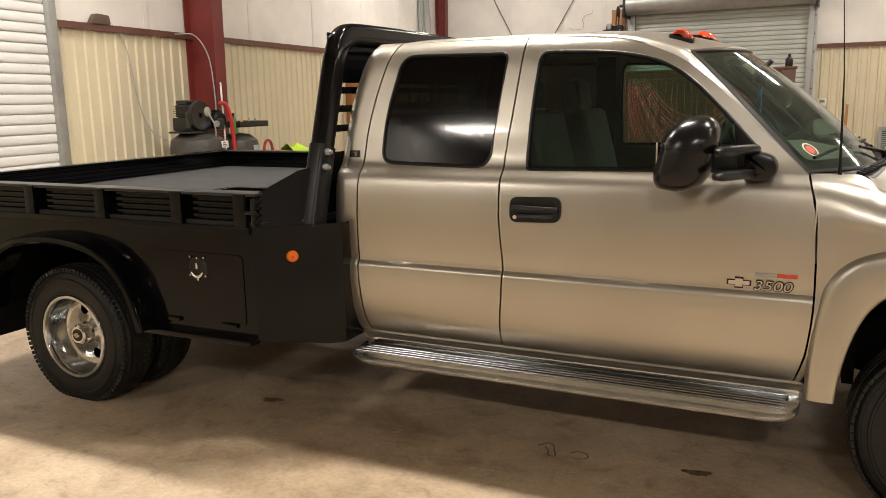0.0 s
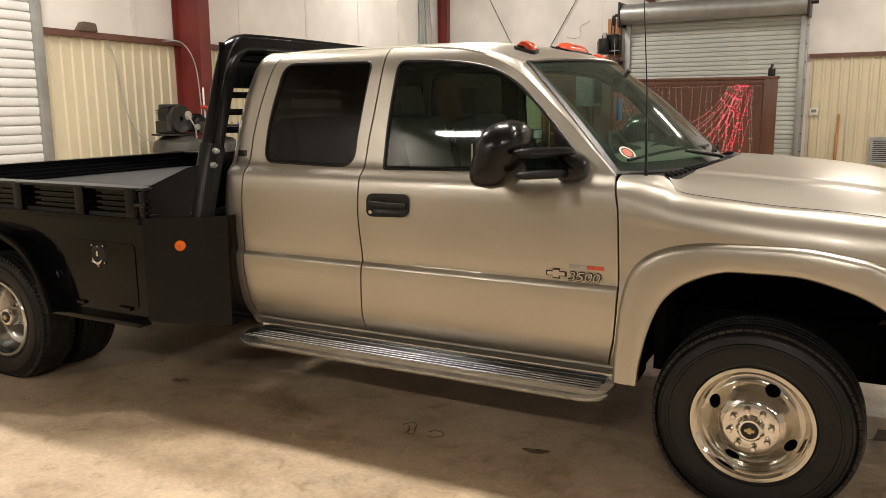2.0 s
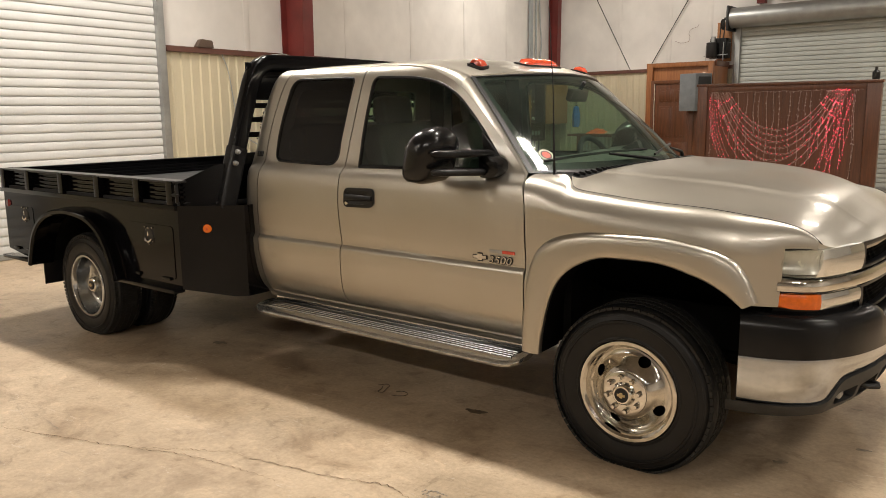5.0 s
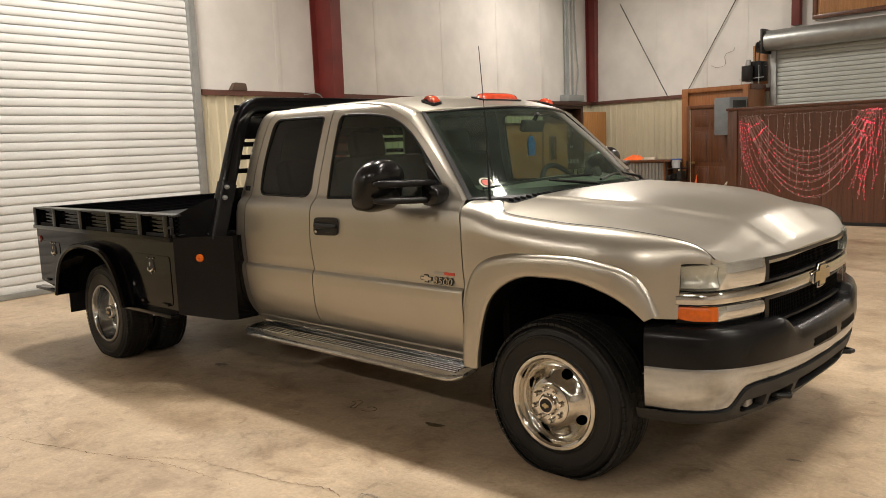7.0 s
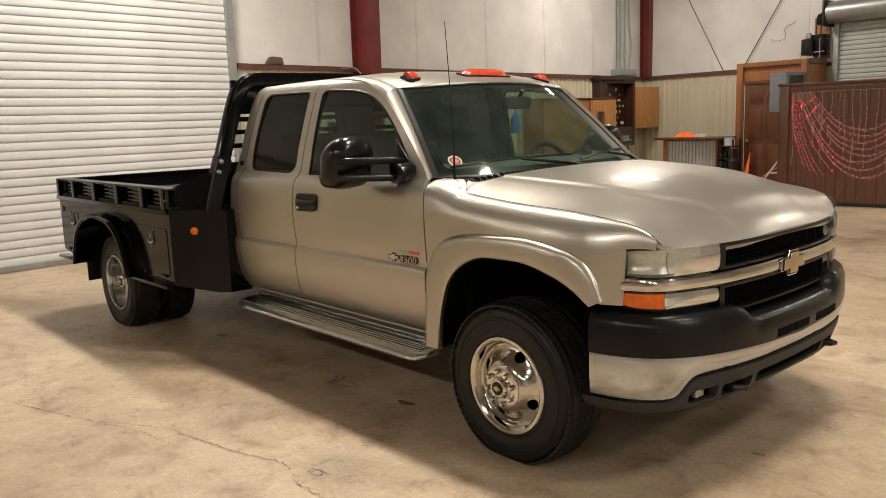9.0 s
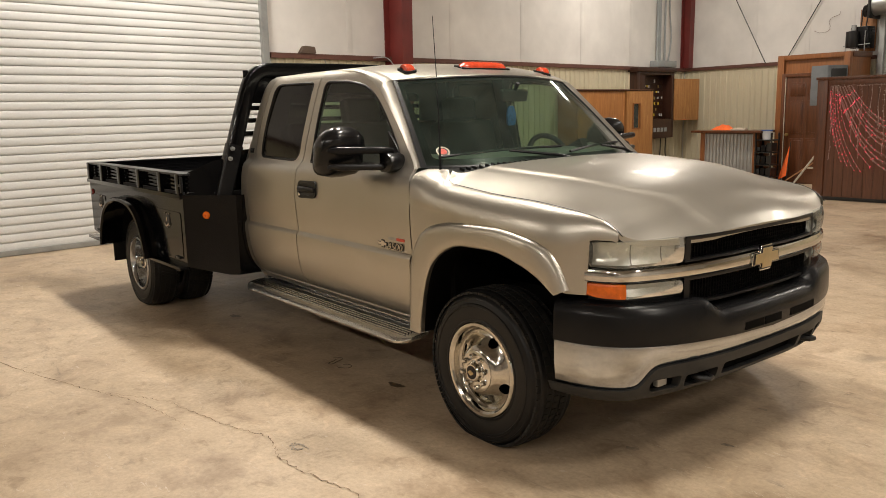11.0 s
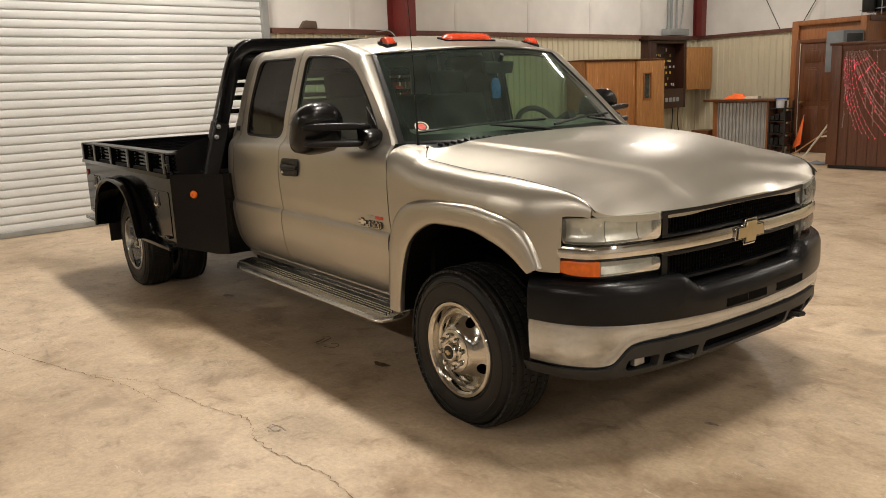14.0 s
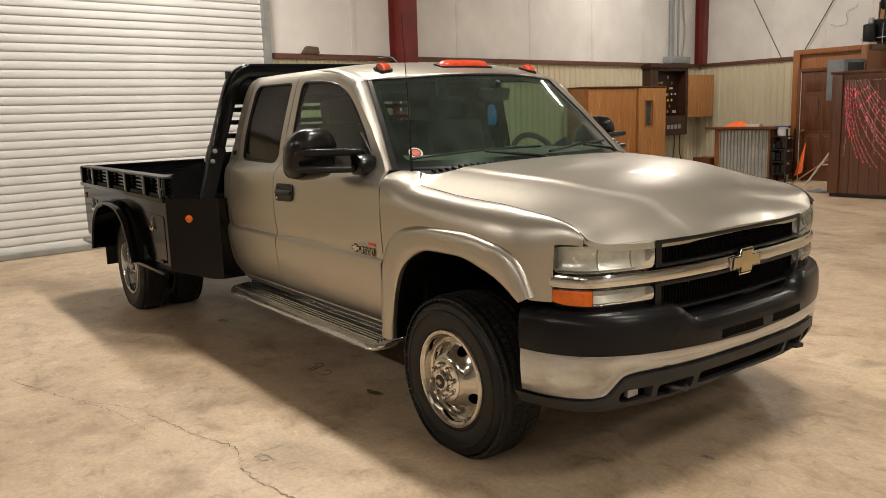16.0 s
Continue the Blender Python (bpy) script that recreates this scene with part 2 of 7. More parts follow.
def glass(name, tint, gloss=1.0, haze=0.0, rough=0.015, dust_haze=(0.75, 0.78, 0.74)):
    """A thin pane: tinted see-through, with a mirror's gloss by Fresnel; haze mixes in a diffuse veil."""
    m, t, b = nodes(name)
    t.nodes.remove(b)
    out = t.nodes["Material Output"]
    tr, gl, mx, fr = (t.nodes.new(k) for k in ("ShaderNodeBsdfTransparent", "ShaderNodeBsdfGlossy", "ShaderNodeMixShader", "ShaderNodeFresnel"))
    tr.inputs["Color"].default_value = (*tint, 1)
    gl.inputs["Roughness"].default_value = rough
    gl.inputs["Color"].default_value = (gloss, gloss, gloss, 1)
    fr.inputs["IOR"].default_value = 1.5
    t.links.new(fr.outputs["Fac"], mx.inputs["Fac"])
    t.links.new(tr.outputs["BSDF"], mx.inputs[1])
    t.links.new(gl.outputs["BSDF"], mx.inputs[2])
    last = mx.outputs["Shader"]
    if haze:
        df, m2 = t.nodes.new("ShaderNodeBsdfDiffuse"), t.nodes.new("ShaderNodeMixShader")
        df.inputs["Color"].default_value = (*dust_haze, 1)
        streak = noise_node(t, 7, 5)
        t.links.new(ramp(t, streak, [(0.35, (haze * 0.4,) * 3), (0.75, (haze,) * 3)]), m2.inputs["Fac"])
        t.links.new(last, m2.inputs[1])
        t.links.new(df.outputs["BSDF"], m2.inputs[2])
        last = m2.outputs["Shader"]
    t.links.new(last, out.inputs["Surface"])
    return m


def glow(name, color, strength):
    m, t, b = nodes(name)
    b.inputs["Base Color"].default_value = (*color, 1)
    b.inputs["Emission Color"].default_value = (*color, 1)
    b.inputs["Emission Strength"].default_value = strength
    return m


def concrete(name):
    """Worn sealed concrete: pale, with brown stains, drag scuffs, chips and dark oil spots."""
    m, t, b = nodes(name)
    big = noise_node(t, 0.5, 5, 0.6, distort=0.5)
    mid = noise_node(t, 1.9, 8, 0.66, stretch=(1.0, 1.5, 1.0), distort=0.7)
    mott = noise_node(t, 7.0, 6, 0.7, distort=0.5)
    fine = noise_node(t, 42, 5, 0.7)
    scuff = noise_node(t, 7.5, 8, 0.8, stretch=(0.7, 2.4, 1.0), distort=1.2)
    c = ramp(t, big, [(0.32, (0.348, 0.266, 0.180)), (0.47, (0.473, 0.376, 0.266)), (0.70, (0.564, 0.461, 0.340))])
    c = mixed(t, 0.95, c, ramp(t, mid, [(0.30, (0.60, 0.54, 0.48)), (0.41, (0.86, 0.82, 0.775)), (0.49, (1.0, 0.985, 0.96)), (0.60, (1.04, 1.03, 1.01)), (0.74, (1.2, 1.18, 1.14))]), "MULTIPLY")
    c = mixed(t, 0.8, c, ramp(t, mott, [(0.32, (0.60, 0.56, 0.52)), (0.43, (0.93, 0.92, 0.90)), (0.56, (1.0, 1.0, 1.0)), (0.68, (1.2, 1.19, 1.17))]), "MULTIPLY")
    c = mixed(t, 0.6, c, ramp(t, fine, [(0.3, (0.72, 0.70, 0.68)), (0.6, (1.08, 1.07, 1.06))]), "MULTIPLY")
    c = mixed(t, ramp(t, scuff, [(0.60, (0, 0, 0)), (0.65, (0.7, 0.7, 0.7))]), c, (0.58, 0.50, 0.40))
    c = mixed(t, ramp(t, noise_node(t, 3.1, 7, 0.75, stretch=(0.5, 1.6, 1.0), distort=1.0), [(0.28, (0.6, 0.6, 0.6)), (0.37, (0, 0, 0))]), c, (0.16, 0.13, 0.10))
    c = mixed(t, ramp(t, noise_node(t, 1.15, 3, 0.5), [(0.25, (0.6, 0.6, 0.6)), (0.33, (0, 0, 0))]), c, (0.10, 0.08, 0.06))
    grime = noise_node(t, 0.85, 6, 0.68, distort=0.8)
    c = mixed(t, 0.7, c, ramp(t, grime, [(0.34, (0.66, 0.62, 0.58)), (0.46, (0.98, 0.97, 0.96)), (0.60, (1.05, 1.045, 1.035))]), "MULTIPLY")
    scratch = noise_node(t, 3.4, 5, 0.75, stretch=(6.0, 0.55, 1.0), distort=0.5)
    c = mixed(t, ramp(t, scratch, [(0.71, (0, 0, 0)), (0.735, (0.5, 0.5, 0.5))]), c, (0.60, 0.53, 0.44))
    t.links.new(c, b.inputs["Base Color"])
    t.links.new(ramp(t, mid, [(0.3, (0.36,) * 3), (0.7, (0.60,) * 3)]), b.inputs["Roughness"])
    bumped(t, b, fine, 0.18, 0.003)
    return m


PAINT = paint_metal("pewter_paint", (0.50, 0.474, 0.416))
BLACK_GLOSS = plain("black_gloss_paint", (0.003, 0.003, 0.0035), 0.11, vary=0.3, spec=0.24)
BLACK_PLASTIC = plain("black_plastic", (0.008, 0.008, 0.0085), 0.36, vary=0.2, bump=0.04, fine=300, spec=0.35)
GREY_PLASTIC = plain("charcoal_bumper_plastic", (0.009, 0.009, 0.0095), 0.25, vary=0.2, bump=0.05, fine=260, spec=0.22)
DARK = plain("grimy_underbody", (0.004, 0.0038, 0.0035), 0.9, vary=0.5, spec=0.06)
RUBBER = plain("tyre_rubber", (0.008, 0.008, 0.0082), 0.42, vary=0.4, scale=9, bump=0.12, fine=120, spec=0.3)
# tread blocks, a paler black than the sidewalls
TREAD = plain("paler_tread_rubber", (0.022, 0.021, 0.019), 0.7, vary=0.4, scale=12, bump=0.1, fine=140, spec=0.2)
CHROME = plain("chrome", (0.74, 0.72, 0.67), 0.09, 1.0, vary=0.06, scale=14)
CHROME_WORN = plain("worn_chrome", (0.55, 0.575, 0.60), 0.14, 1.0, vary=0.03, scale=4)
VALANCE = plain("faded_grey_valance", (0.034, 0.034, 0.033), 0.55, vary=0.25, bump=0.05, fine=260, spec=0.3)
BRUSHED = plain("brushed_aluminium", (0.66, 0.645, 0.61), 0.24, 0.88, vary=0.12, scale=10)
WHEEL_METAL = plain("polished_wheel_metal", (0.60, 0.575, 0.52), 0.12, 1.0, vary=0.1, scale=14)
# black of the grille mesh; also painted shade for openings in bumper and valance
MESH_SHADE = plain("black_mesh_and_shade", (0.0015, 0.0015, 0.0015), 0.7, vary=0.3, spec=0.07)
STEEL = plain("galvanised_steel", (0.42, 0.43, 0.43), 0.42, 0.8, vary=0.15, scale=9)
DECK = plain("bed_deck_coating", (0.017, 0.017, 0.0185), 0.75, vary=0.3, bump=0.3, fine=160)
AMBER = plain("amber_lens", (0.74, 0.145, 0.006), 0.25, vary=0.10, scale=30, coat=0.25)
RED_LENS = plain("red_orange_lens", (0.55, 0.06, 0.022), 0.22, vary=0.2, scale=30, coat=0.4)
CLEAR = glass("clear_lens", (0.90, 0.90, 0.85), 0.7, haze=0.24, rough=0.06, dust_haze=(0.72, 0.73, 0.64))
# the green veil of windshield and side glass paints in hazy reflected light
WINDSHIELD = glass("green_tinted_windshield", (0.50, 0.61, 0.52), 0.9, haze=0.055, rough=0.06, dust_haze=(0.34, 0.46, 0.39))
SIDE_GLASS = glass("green_tinted_side_glass", (0.50, 0.66, 0.56), 0.9, haze=0.022, rough=0.03, dust_haze=(0.30, 0.46, 0.38))
PRIVACY = glass("dark_privacy_glass", (0.03, 0.033, 0.035), 0.6, haze=0.006, rough=0.08, dust_haze=(0.3, 0.32, 0.34))
GOLD = plain("gold_badge", (0.55, 0.44, 0.25), 0.3, 0.7, vary=0.1)
CABIN = plain("grey_cabin_trim", (0.24, 0.245, 0.22), 0.75, vary=0.2, bump=0.1, fine=200)
CABIN_DARK = plain("dark_cabin_trim", (0.03, 0.03, 0.03), 0.7, vary=0.2)
SEAT = plain("grey_seat_cloth", (0.13, 0.125, 0.115), 0.9, vary=0.3, bump=0.3, fine=240)

# ---- room materials ----
FLOOR = concrete("sealed_concrete")
WHITE_WALL = plain("white_vinyl_lining", (0.72, 0.70, 0.665), 0.55, vary=0.10, scale=0.9, bump=0.35, fine=2.2)
CREAM = plain("cream_metal_siding", (0.60, 0.54, 0.385), 0.42, vary=0.06, scale=1.3)
TRIM_RED = plain("brown_red_trim", (0.12, 0.05, 0.035), 0.5, vary=0.2)
COLUMN_RED = plain("red_oxide_column", (0.15, 0.022, 0.018), 0.45, vary=0.2, scale=3)
SLAT = plain("white_door_slat", (0.66, 0.67, 0.66), 0.45, vary=0.05, scale=2)
SLAT_GREY = plain("dull_grey_slat", (0.45, 0.475, 0.45), 0.5, vary=0.08, scale=2)
GALV = plain("grey_galvanised", (0.36, 0.37, 0.36), 0.4, 0.6, vary=0.12, scale=5)
GREY_PAINT = plain("grey_painted_metal", (0.30, 0.32, 0.32), 0.5, vary=0.1)
CRACK = plain("crack_grit", (0.25, 0.18, 0.115), 0.9, vary=0.8, scale=90)
OAK = wood("oak_veneer", (0.30, 0.120, 0.034), (0.47, 0.215, 0.070), "z", streak=0.7)
OAK_PALE = wood("pale_oak", (0.34, 0.150, 0.048), (0.52, 0.265, 0.095), "z", streak=0.5)
BROWN_WOOD = wood("brown_door_wood", (0.075, 0.024, 0.009), (0.155, 0.054, 0.020), "z", rough=0.35, coat=0.3)
FRAME_WOOD = wood("orange_frame_wood", (0.21, 0.074, 0.021), (0.33, 0.132, 0.042), "z")
DARK_WOOD = wood("dark_board_wood", (0.09, 0.034, 0.016), (0.155, 0.06, 0.028), "z", rough=0.4)
PLAIN_BLACK = plain("black_painted_metal", (0.012, 0.012, 0.012), 0.4, vary=0.3)
TANK = plain("dusty_dark_tank_paint", (0.040, 0.038, 0.033), 0.38, vary=0.35, scale=5)

# ---- the hall ----
WX, WY, EX, SY, TOP = -7.33, 16.62, 15.0, -15.0, 5.6
# the west and north walls stand slightly askew to the parked truck
WEST = Matrix.Translation((WX, 5.95, 0)) @ Matrix.Rotation(radians(4.0), 4, "Z") @ Matrix.Translation((-WX, -5.95, 0))
NORTH = Matrix.Translation((-0.2, WY, 0)) @ Matrix.Rotation(radians(-3.2), 4, "Z") @ Matrix.Translation((0.2, -WY, 0))
TRIM_Z = 2.37


def structure(name, bm, material, label, category, angle=32, m=None):
    ob = tagged(part(name, bm, material, None, "", angle), label, category, kind="structure")
    if m is not None:
        ob.matrix_basis = m
    return ob


structure("floor", boxes((WX - 2.4, EX + 0.4, SY - 0.4, WY + 1.4, -0.25, 0.0)), FLOOR, "worn sealed concrete floor with stains and cracks", "floor")
structure("ceiling", boxes((WX - 2.4, EX + 0.4, SY - 0.4, WY + 1.4, TOP, TOP + 0.2)), plain("dull_roof_lining", (0.24, 0.225, 0.205), 0.8, vary=0.1, scale=1.5), "dull grey lined ceiling of the metal hall", "ceiling")
D1 = (1.45, 5.90, 4.3)      # roll-up door in the west wall: y from, to, height
D2 = (-3.55, -0.25, 3.35)   # roll-up door in the north wall: x from, to, height
structure("wall_west", boxes((WX - 0.3, WX, SY - 0.4, D1[0], 0, TOP), (WX - 0.3, WX, D1[1], WY + 1.2, 0, TOP), (WX - 0.3, WX, D1[0], D1[1], D1[2], TOP)), WHITE_WALL, "white vinyl-lined metal wall above cream siding", "wall", m=WEST)
structure("wall_north", boxes((WX - 1.4, D2[0], WY, WY + 0.3, 0, TOP), (D2[1], EX + 0.4, WY, WY + 0.3, 0, TOP), (D2[0], D2[1], WY, WY + 0.3, D2[2], TOP)), WHITE_WALL, "white vinyl-lined metal wall with bracing cables", "wall", m=NORTH)
# unseen closing walls, added in white to bounce light onto the truck's side
structure("wall_east", boxes((EX, EX + 0.3, SY - 0.4, WY + 0.6, 0, TOP)), WHITE_WALL, "unseen closing wall, white to throw back light", "wall")
structure("wall_south", boxes((WX - 2.2, EX, SY - 0.3, SY, 0, TOP)), WHITE_WALL, "unseen closing wall, white to throw back light", "wall")


def siding(length, height, pitch=0.1525, depth=0.020):
    """Ribbed metal siding along x from 0 to length, ribs standing out towards -y."""
    bm = bmesh.new()
    prof = []
    n = int(length / pitch) + 1
    for k in range(n):
        x = k * pitch
        for dx, dy in ((0, 0.0), (0.05, 0.0), (0.066, -depth), (0.098, -depth), (0.114, 0.0)):
            if x + dx <= length:
                prof.append((x + dx, dy))
    prof.append((length, 0.0))
    rows = [[(x, y, z) for x, y in prof] for z in (0.0, height)]
    me = loft(rows)
    join(bm, me)
    return bm


def siding_run(a, b, wall, label="cream ribbed metal siding"):
    """Siding on a wall from a to b, in panels of about 0.92 m."""
    L = b - a
    n = max(1, round(L / 0.915))
    run = thing("siding", label, "siding", WEST if wall == "west" else NORTH, kind="structure")
    w = L / n
    for k in range(n):
        bm = siding(w, TRIM_Z - 0.018)
        if wall == "west":
            m = Matrix.Translation((WX + 0.012, b - k * w, 0)) @ Matrix.Rotation(radians(-90), 4, "Z") @ Matrix.Diagonal((1, -1, 1, 1))
        else:
            m = Matrix.Translation((a + k * w, WY - 0.012, 0))
        bmesh.ops.transform(bm, matrix=m, verts=bm.verts[:])
        bmesh.ops.recalc_face_normals(bm, faces=bm.faces[:])
        part("siding_panel", bm, CREAM, run, angle=20)
    return run


siding_run(D1[1] + 0.16, WY + 0.62, "west")
# unseen run south of the door, added to darken reflections in the side windows
siding_run(SY + 0.6, D1[0] - 0.16, "west")
siding_run(WX - 0.75, D2[0] - 0.14, "north")
siding_run(D2[1] + 0.14, EX - 0.1, "north")
structure("trim_west", boxes((WX, WX + 0.07, D1[1] + 0.13, WY + 0.6, TRIM_Z - 0.022, TRIM_Z + 0.05)), TRIM_RED, "brown-red metal ledge capping the siding", "trim", m=WEST)
# ledge over the added, unseen siding south of the door
structure("trim_west", boxes((WX, WX + 0.07, SY + 0.6, D1[0] - 0.13, TRIM_Z - 0.022, TRIM_Z + 0.05)), TRIM_RED, "brown-red metal ledge capping the siding", "trim", m=WEST)
structure("trim_north", boxes((WX - 0.72, D2[0] - 0.14, WY - 0.07, WY, TRIM_Z - 0.022, TRIM_Z + 0.05)), TRIM_RED, "brown-red metal ledge capping the siding", "trim", m=NORTH)
structure("trim_north", boxes((D2[1] + 0.12, EX - 0.1, WY - 0.07, WY, TRIM_Z - 0.022, TRIM_Z + 0.05)), TRIM_RED, "brown-red metal ledge capping the siding", "trim", m=NORTH)


# seams of the lining, as narrow raised laps
def lap(x, y, along):
    if along == "west":
        bm = boxes((WX, WX + 0.005, y - 0.05, y + 0.05, TRIM_Z + 0.05, TOP), bevel=0.002)
    else:
        bm = boxes((x - 0.05, x + 0.05, WY - 0.005, WY, TRIM_Z + 0.05, TOP), bevel=0.002)
    structure("lining_seam", bm, WHITE_WALL, "lapped seam of the white wall lining", "seam", m=WEST if along == "west" else NORTH)


for y in (7.45, 9.6, 11.4, 13.2, 14.9):
    lap(0, y, "west")
for x in (-6.3, -5.1, -4.2, 1.2, 2.6):
    lap(x, 0, "north")


def rollup_door(name, width, height, pitch, label, hood, m, face):
    """A roll-up door along x, centred, facing -y: slats, side tracks with bolts, a bottom bar, and the rolled hood."""
    door = thing(name, label, "roll-up door", m, kind="structure")
    slat = bmesh.new()
    prof = [(0.010, 0.0), (-0.004, pitch * 0.02), (-0.0105, pitch * 0.10), (-0.0130, pitch * 0.30), (-0.0135, pitch * 0.52), (-0.0125, pitch * 0.76), (-0.008, pitch * 0.90), (0.004, pitch * 0.925), (0.012, pitch * 0.94), (0.012, pitch)]
    join(slat, loft([[(x, y, z) for y, z in prof] for x in (-width / 2, -width / 6, width / 6, width / 2)]))
    first = None
    for k in range(int(height / pitch)):
        if first is None:
            first = part("slat", slat, face, door, angle=34)
            ob = first
        else:
            ob = first.copy()
            scene.collection.objects.link(ob)
        ob.location = (0, 0, 0.06 + k * pitch)
    part("bottom_bar", boxes((-width / 2, width / 2, -0.03, 0.02, 0.005, 0.07), bevel=0.006), GALV, door, "grey bottom bar")
    for s in (-1, 1):
        x = s * width / 2
        part("track", boxes((x - 0.05, x + 0.05, -0.075, 0.035, 0.0, height), (x + s * 0.05 - 0.04, x + s * 0.05 + 0.04, 0.0, 0.04, 0.0, height), bevel=0.004), GALV, door, "grey steel side track")
        bm = bmesh.new()
        for k in range(int(height / 0.33)):
            t = lathe([(0.0, -0.012), (0.012, -0.012), (0.014, 0.0)], 8)
            bmesh.ops.transform(t, matrix=Matrix.Translation((x + s * 0.065, -0.001, 0.3 + k * 0.33)), verts=t.verts[:])
            join(bm, t)
        part("track_bolts", bm, PLAIN_BLACK, door)
    if hood:
        r = 0.20
        part("hood", lathe([(0.02, -width / 2 - 0.08), (r, -width / 2 - 0.08), (r, width / 2 + 0.08), (0.02, width / 2 + 0.08)], 40, "X"), GALV, door, "round grey steel door hood").location = (0, -0.20, height - 0.03)
        for s in (-1, 1):
            part("bracket", boxes((s * (width / 2 + 0.1) - 0.02, s * (width / 2 + 0.1) + 0.02, -0.42, 0.0, height - 0.28, height + 0.20), bevel=0.005), PLAIN_BLACK, door, "black end bracket")
            part("shaft", tube([(s * (width / 2 + 0.08), -0.2, height - 0.03), (s * (width / 2 + 0.24), -0.2, height - 0.03)], 0.03), PLAIN_BLACK, door)
    return door


rollup_door("door_1", D1[1] - D1[0], D1[2], 0.1, "white slatted steel roll-up door, closed", False, WEST @ pose(WX + 0.09, (D1[0] + D1[1]) / 2, 0, 0, 0, 90), SLAT)
rollup_door("door_2", D2[1] - D2[0], D2[2], 0.088, "white slatted roll-up door under a round hood", True, NORTH @ pose((D2[0] + D2[1]) / 2, WY - 0.09, 0), SLAT_GREY)


def column(name, x, y, along, label, d0=0.40, d1=0.46, z0=0.0):
    """A steel frame column: two flanges and a web, standing out from the wall, deeper towards the top."""
    bm = bmesh.new()
    w, t = 0.21, 0.016
    for lo, hi in ((0.0, 0.0), (d0, d1)):
        join(bm, loft([[(e, -w / 2, z), (e, w / 2, z), (e + t, w / 2, z), (e + t, -w / 2, z)] for e, z in ((lo, z0), (hi, TOP))], True, True))
    join(bm, loft([[(t, -0.006, z), (e, -0.006, z), (e, 0.006, z), (t, 0.006, z)] for e, z in ((d0, z0), (d1, TOP))], True, True))
    if z0 == 0.0:
        join(bm, boxes((-0.02, d0 + 0.06, -w / 2 - 0.03, w / 2 + 0.03, 0, 0.02)))
    bmesh.ops.transform(bm, matrix=pose(x, y, 0, 0, 0, 0 if along == "west" else -90), verts=bm.verts[:])
    return structure(name, bm, COLUMN_RED, label, "column", m=WEST)


column("column", WX + 0.02, 8.22, "west", "red oxide steel frame column on the wall")
column("column", WX + 0.02, 16.98, "west", "red oxide steel frame column near the corner", 0.20, 0.24, TRIM_Z + 0.051)

# cables that brace the far wall
for ca, cb in (((-7.2, 4.6), (-5.98, TRIM_Z + 0.03)), ((-4.1, 4.75), (-5.55, TRIM_Z + 0.03))):
    structure("brace_cable", tube([(ca[0], WY - 0.05, ca[1]), (cb[0], WY - 0.05, cb[1])], 0.009, 6), PLAIN_BLACK, "thin dark diagonal bracing cable", "cable", m=NORTH)


# cracks in the floor
def crack(points, width, seed):
    rnd = random.Random(seed)
    pts = spline([(x, y) for x, y in points], 14)
    bm = bmesh.new()
    left, right = [], []
    for i, (x, y) in enumerate(pts):
        a, b = pts[max(i - 1, 0)], pts[min(i + 1, len(pts) - 1)]
        d = Vector((b[0] - a[0], b[1] - a[1])).normalized()
        n = Vector((-d.y, d.x))
        o = rnd.uniform(-0.010, 0.010)
        w = 0.52 * width * rnd.uniform(0.2, 1.3) * min(1.0, 0.3 + 6 * i / len(pts), 0.3 + 6 * (len(pts) - 1 - i) / len(pts))
        p = Vector((x, y)) + n * o
        left.append((p.x + n.x * w, p.y + n.y * w, 0.003))
        right.append((p.x - n.x * w, p.y - n.y * w, 0.003))
    join(bm, loft([left, right]))
    return structure("floor_crack", bm, CRACK, "ragged crack in the concrete floor", "crack")


crack([(-3.6, 1.30), (-2.43, 1.59), (-1.77, 1.79), (-1.42, 1.92), (-1.15, 2.02), (-0.90, 2.07), (-0.62, 2.10)], 0.0048, 3)
crack([(-1.04, 2.15), (-0.72, 2.21), (-0.46, 2.27), (-0.20, 2.35), (0.04, 2.29), (0.31, 2.31), (0.57, 2.36), (0.95, 2.34), (1.5, 2.45)], 0.0056, 4)
crack([(-1.40, 1.93), (-1.2, 2.06), (-1.04, 2.15)], 0.004, 5)


# dark spots and marks on the floor
def stain(x, y, rx, ry, seed, label, material):
    rnd = random.Random(seed)
    ph = [rnd.uniform(0, 6.28) for _ in range(4)]
    rim = []
    for k in range(36):
        a = 2 * math.pi * k / 36
        r = 1 + 0.22 * math.sin(2 * a + ph[0]) + 0.14 * math.sin(3 * a + ph[1]) + 0.10 * math.sin(5 * a + ph[2]) + 0.06 * math.sin(9 * a + ph[3])
        rim.append((x + rx * r * math.cos(a), y + ry * r * math.sin(a), 0.0015))
    bm = bmesh.new()
    bm.faces.new([bm.verts.new(p) for p in rim])
    return structure("floor_stain", bm, material, label, "stain")


OIL = plain("oil_stain", (0.13, 0.09, 0.052), 0.4, vary=0.6, scale=25)
DAMP = plain("worn_brown_stain", (0.235, 0.185, 0.13), 0.5, vary=0.6, scale=18)
stain(-0.40, 3.24, 0.050, 0.030, 1, "small dark oil spot on the concrete", OIL)
stain(-2.54, 3.22, 0.055, 0.028, 2, "small dark oil spot on the concrete", OIL)
for k, (x, y, rx, ry) in enumerate(((1.02, 3.55, 0.03, 0.018), (1.16, 4.42, 0.022, 0.014), (1.28, 3.9, 0.03, 0.015))):
    stain(x, y, rx, ry, 20 + k, "brown worn stain on the concrete", DAMP)
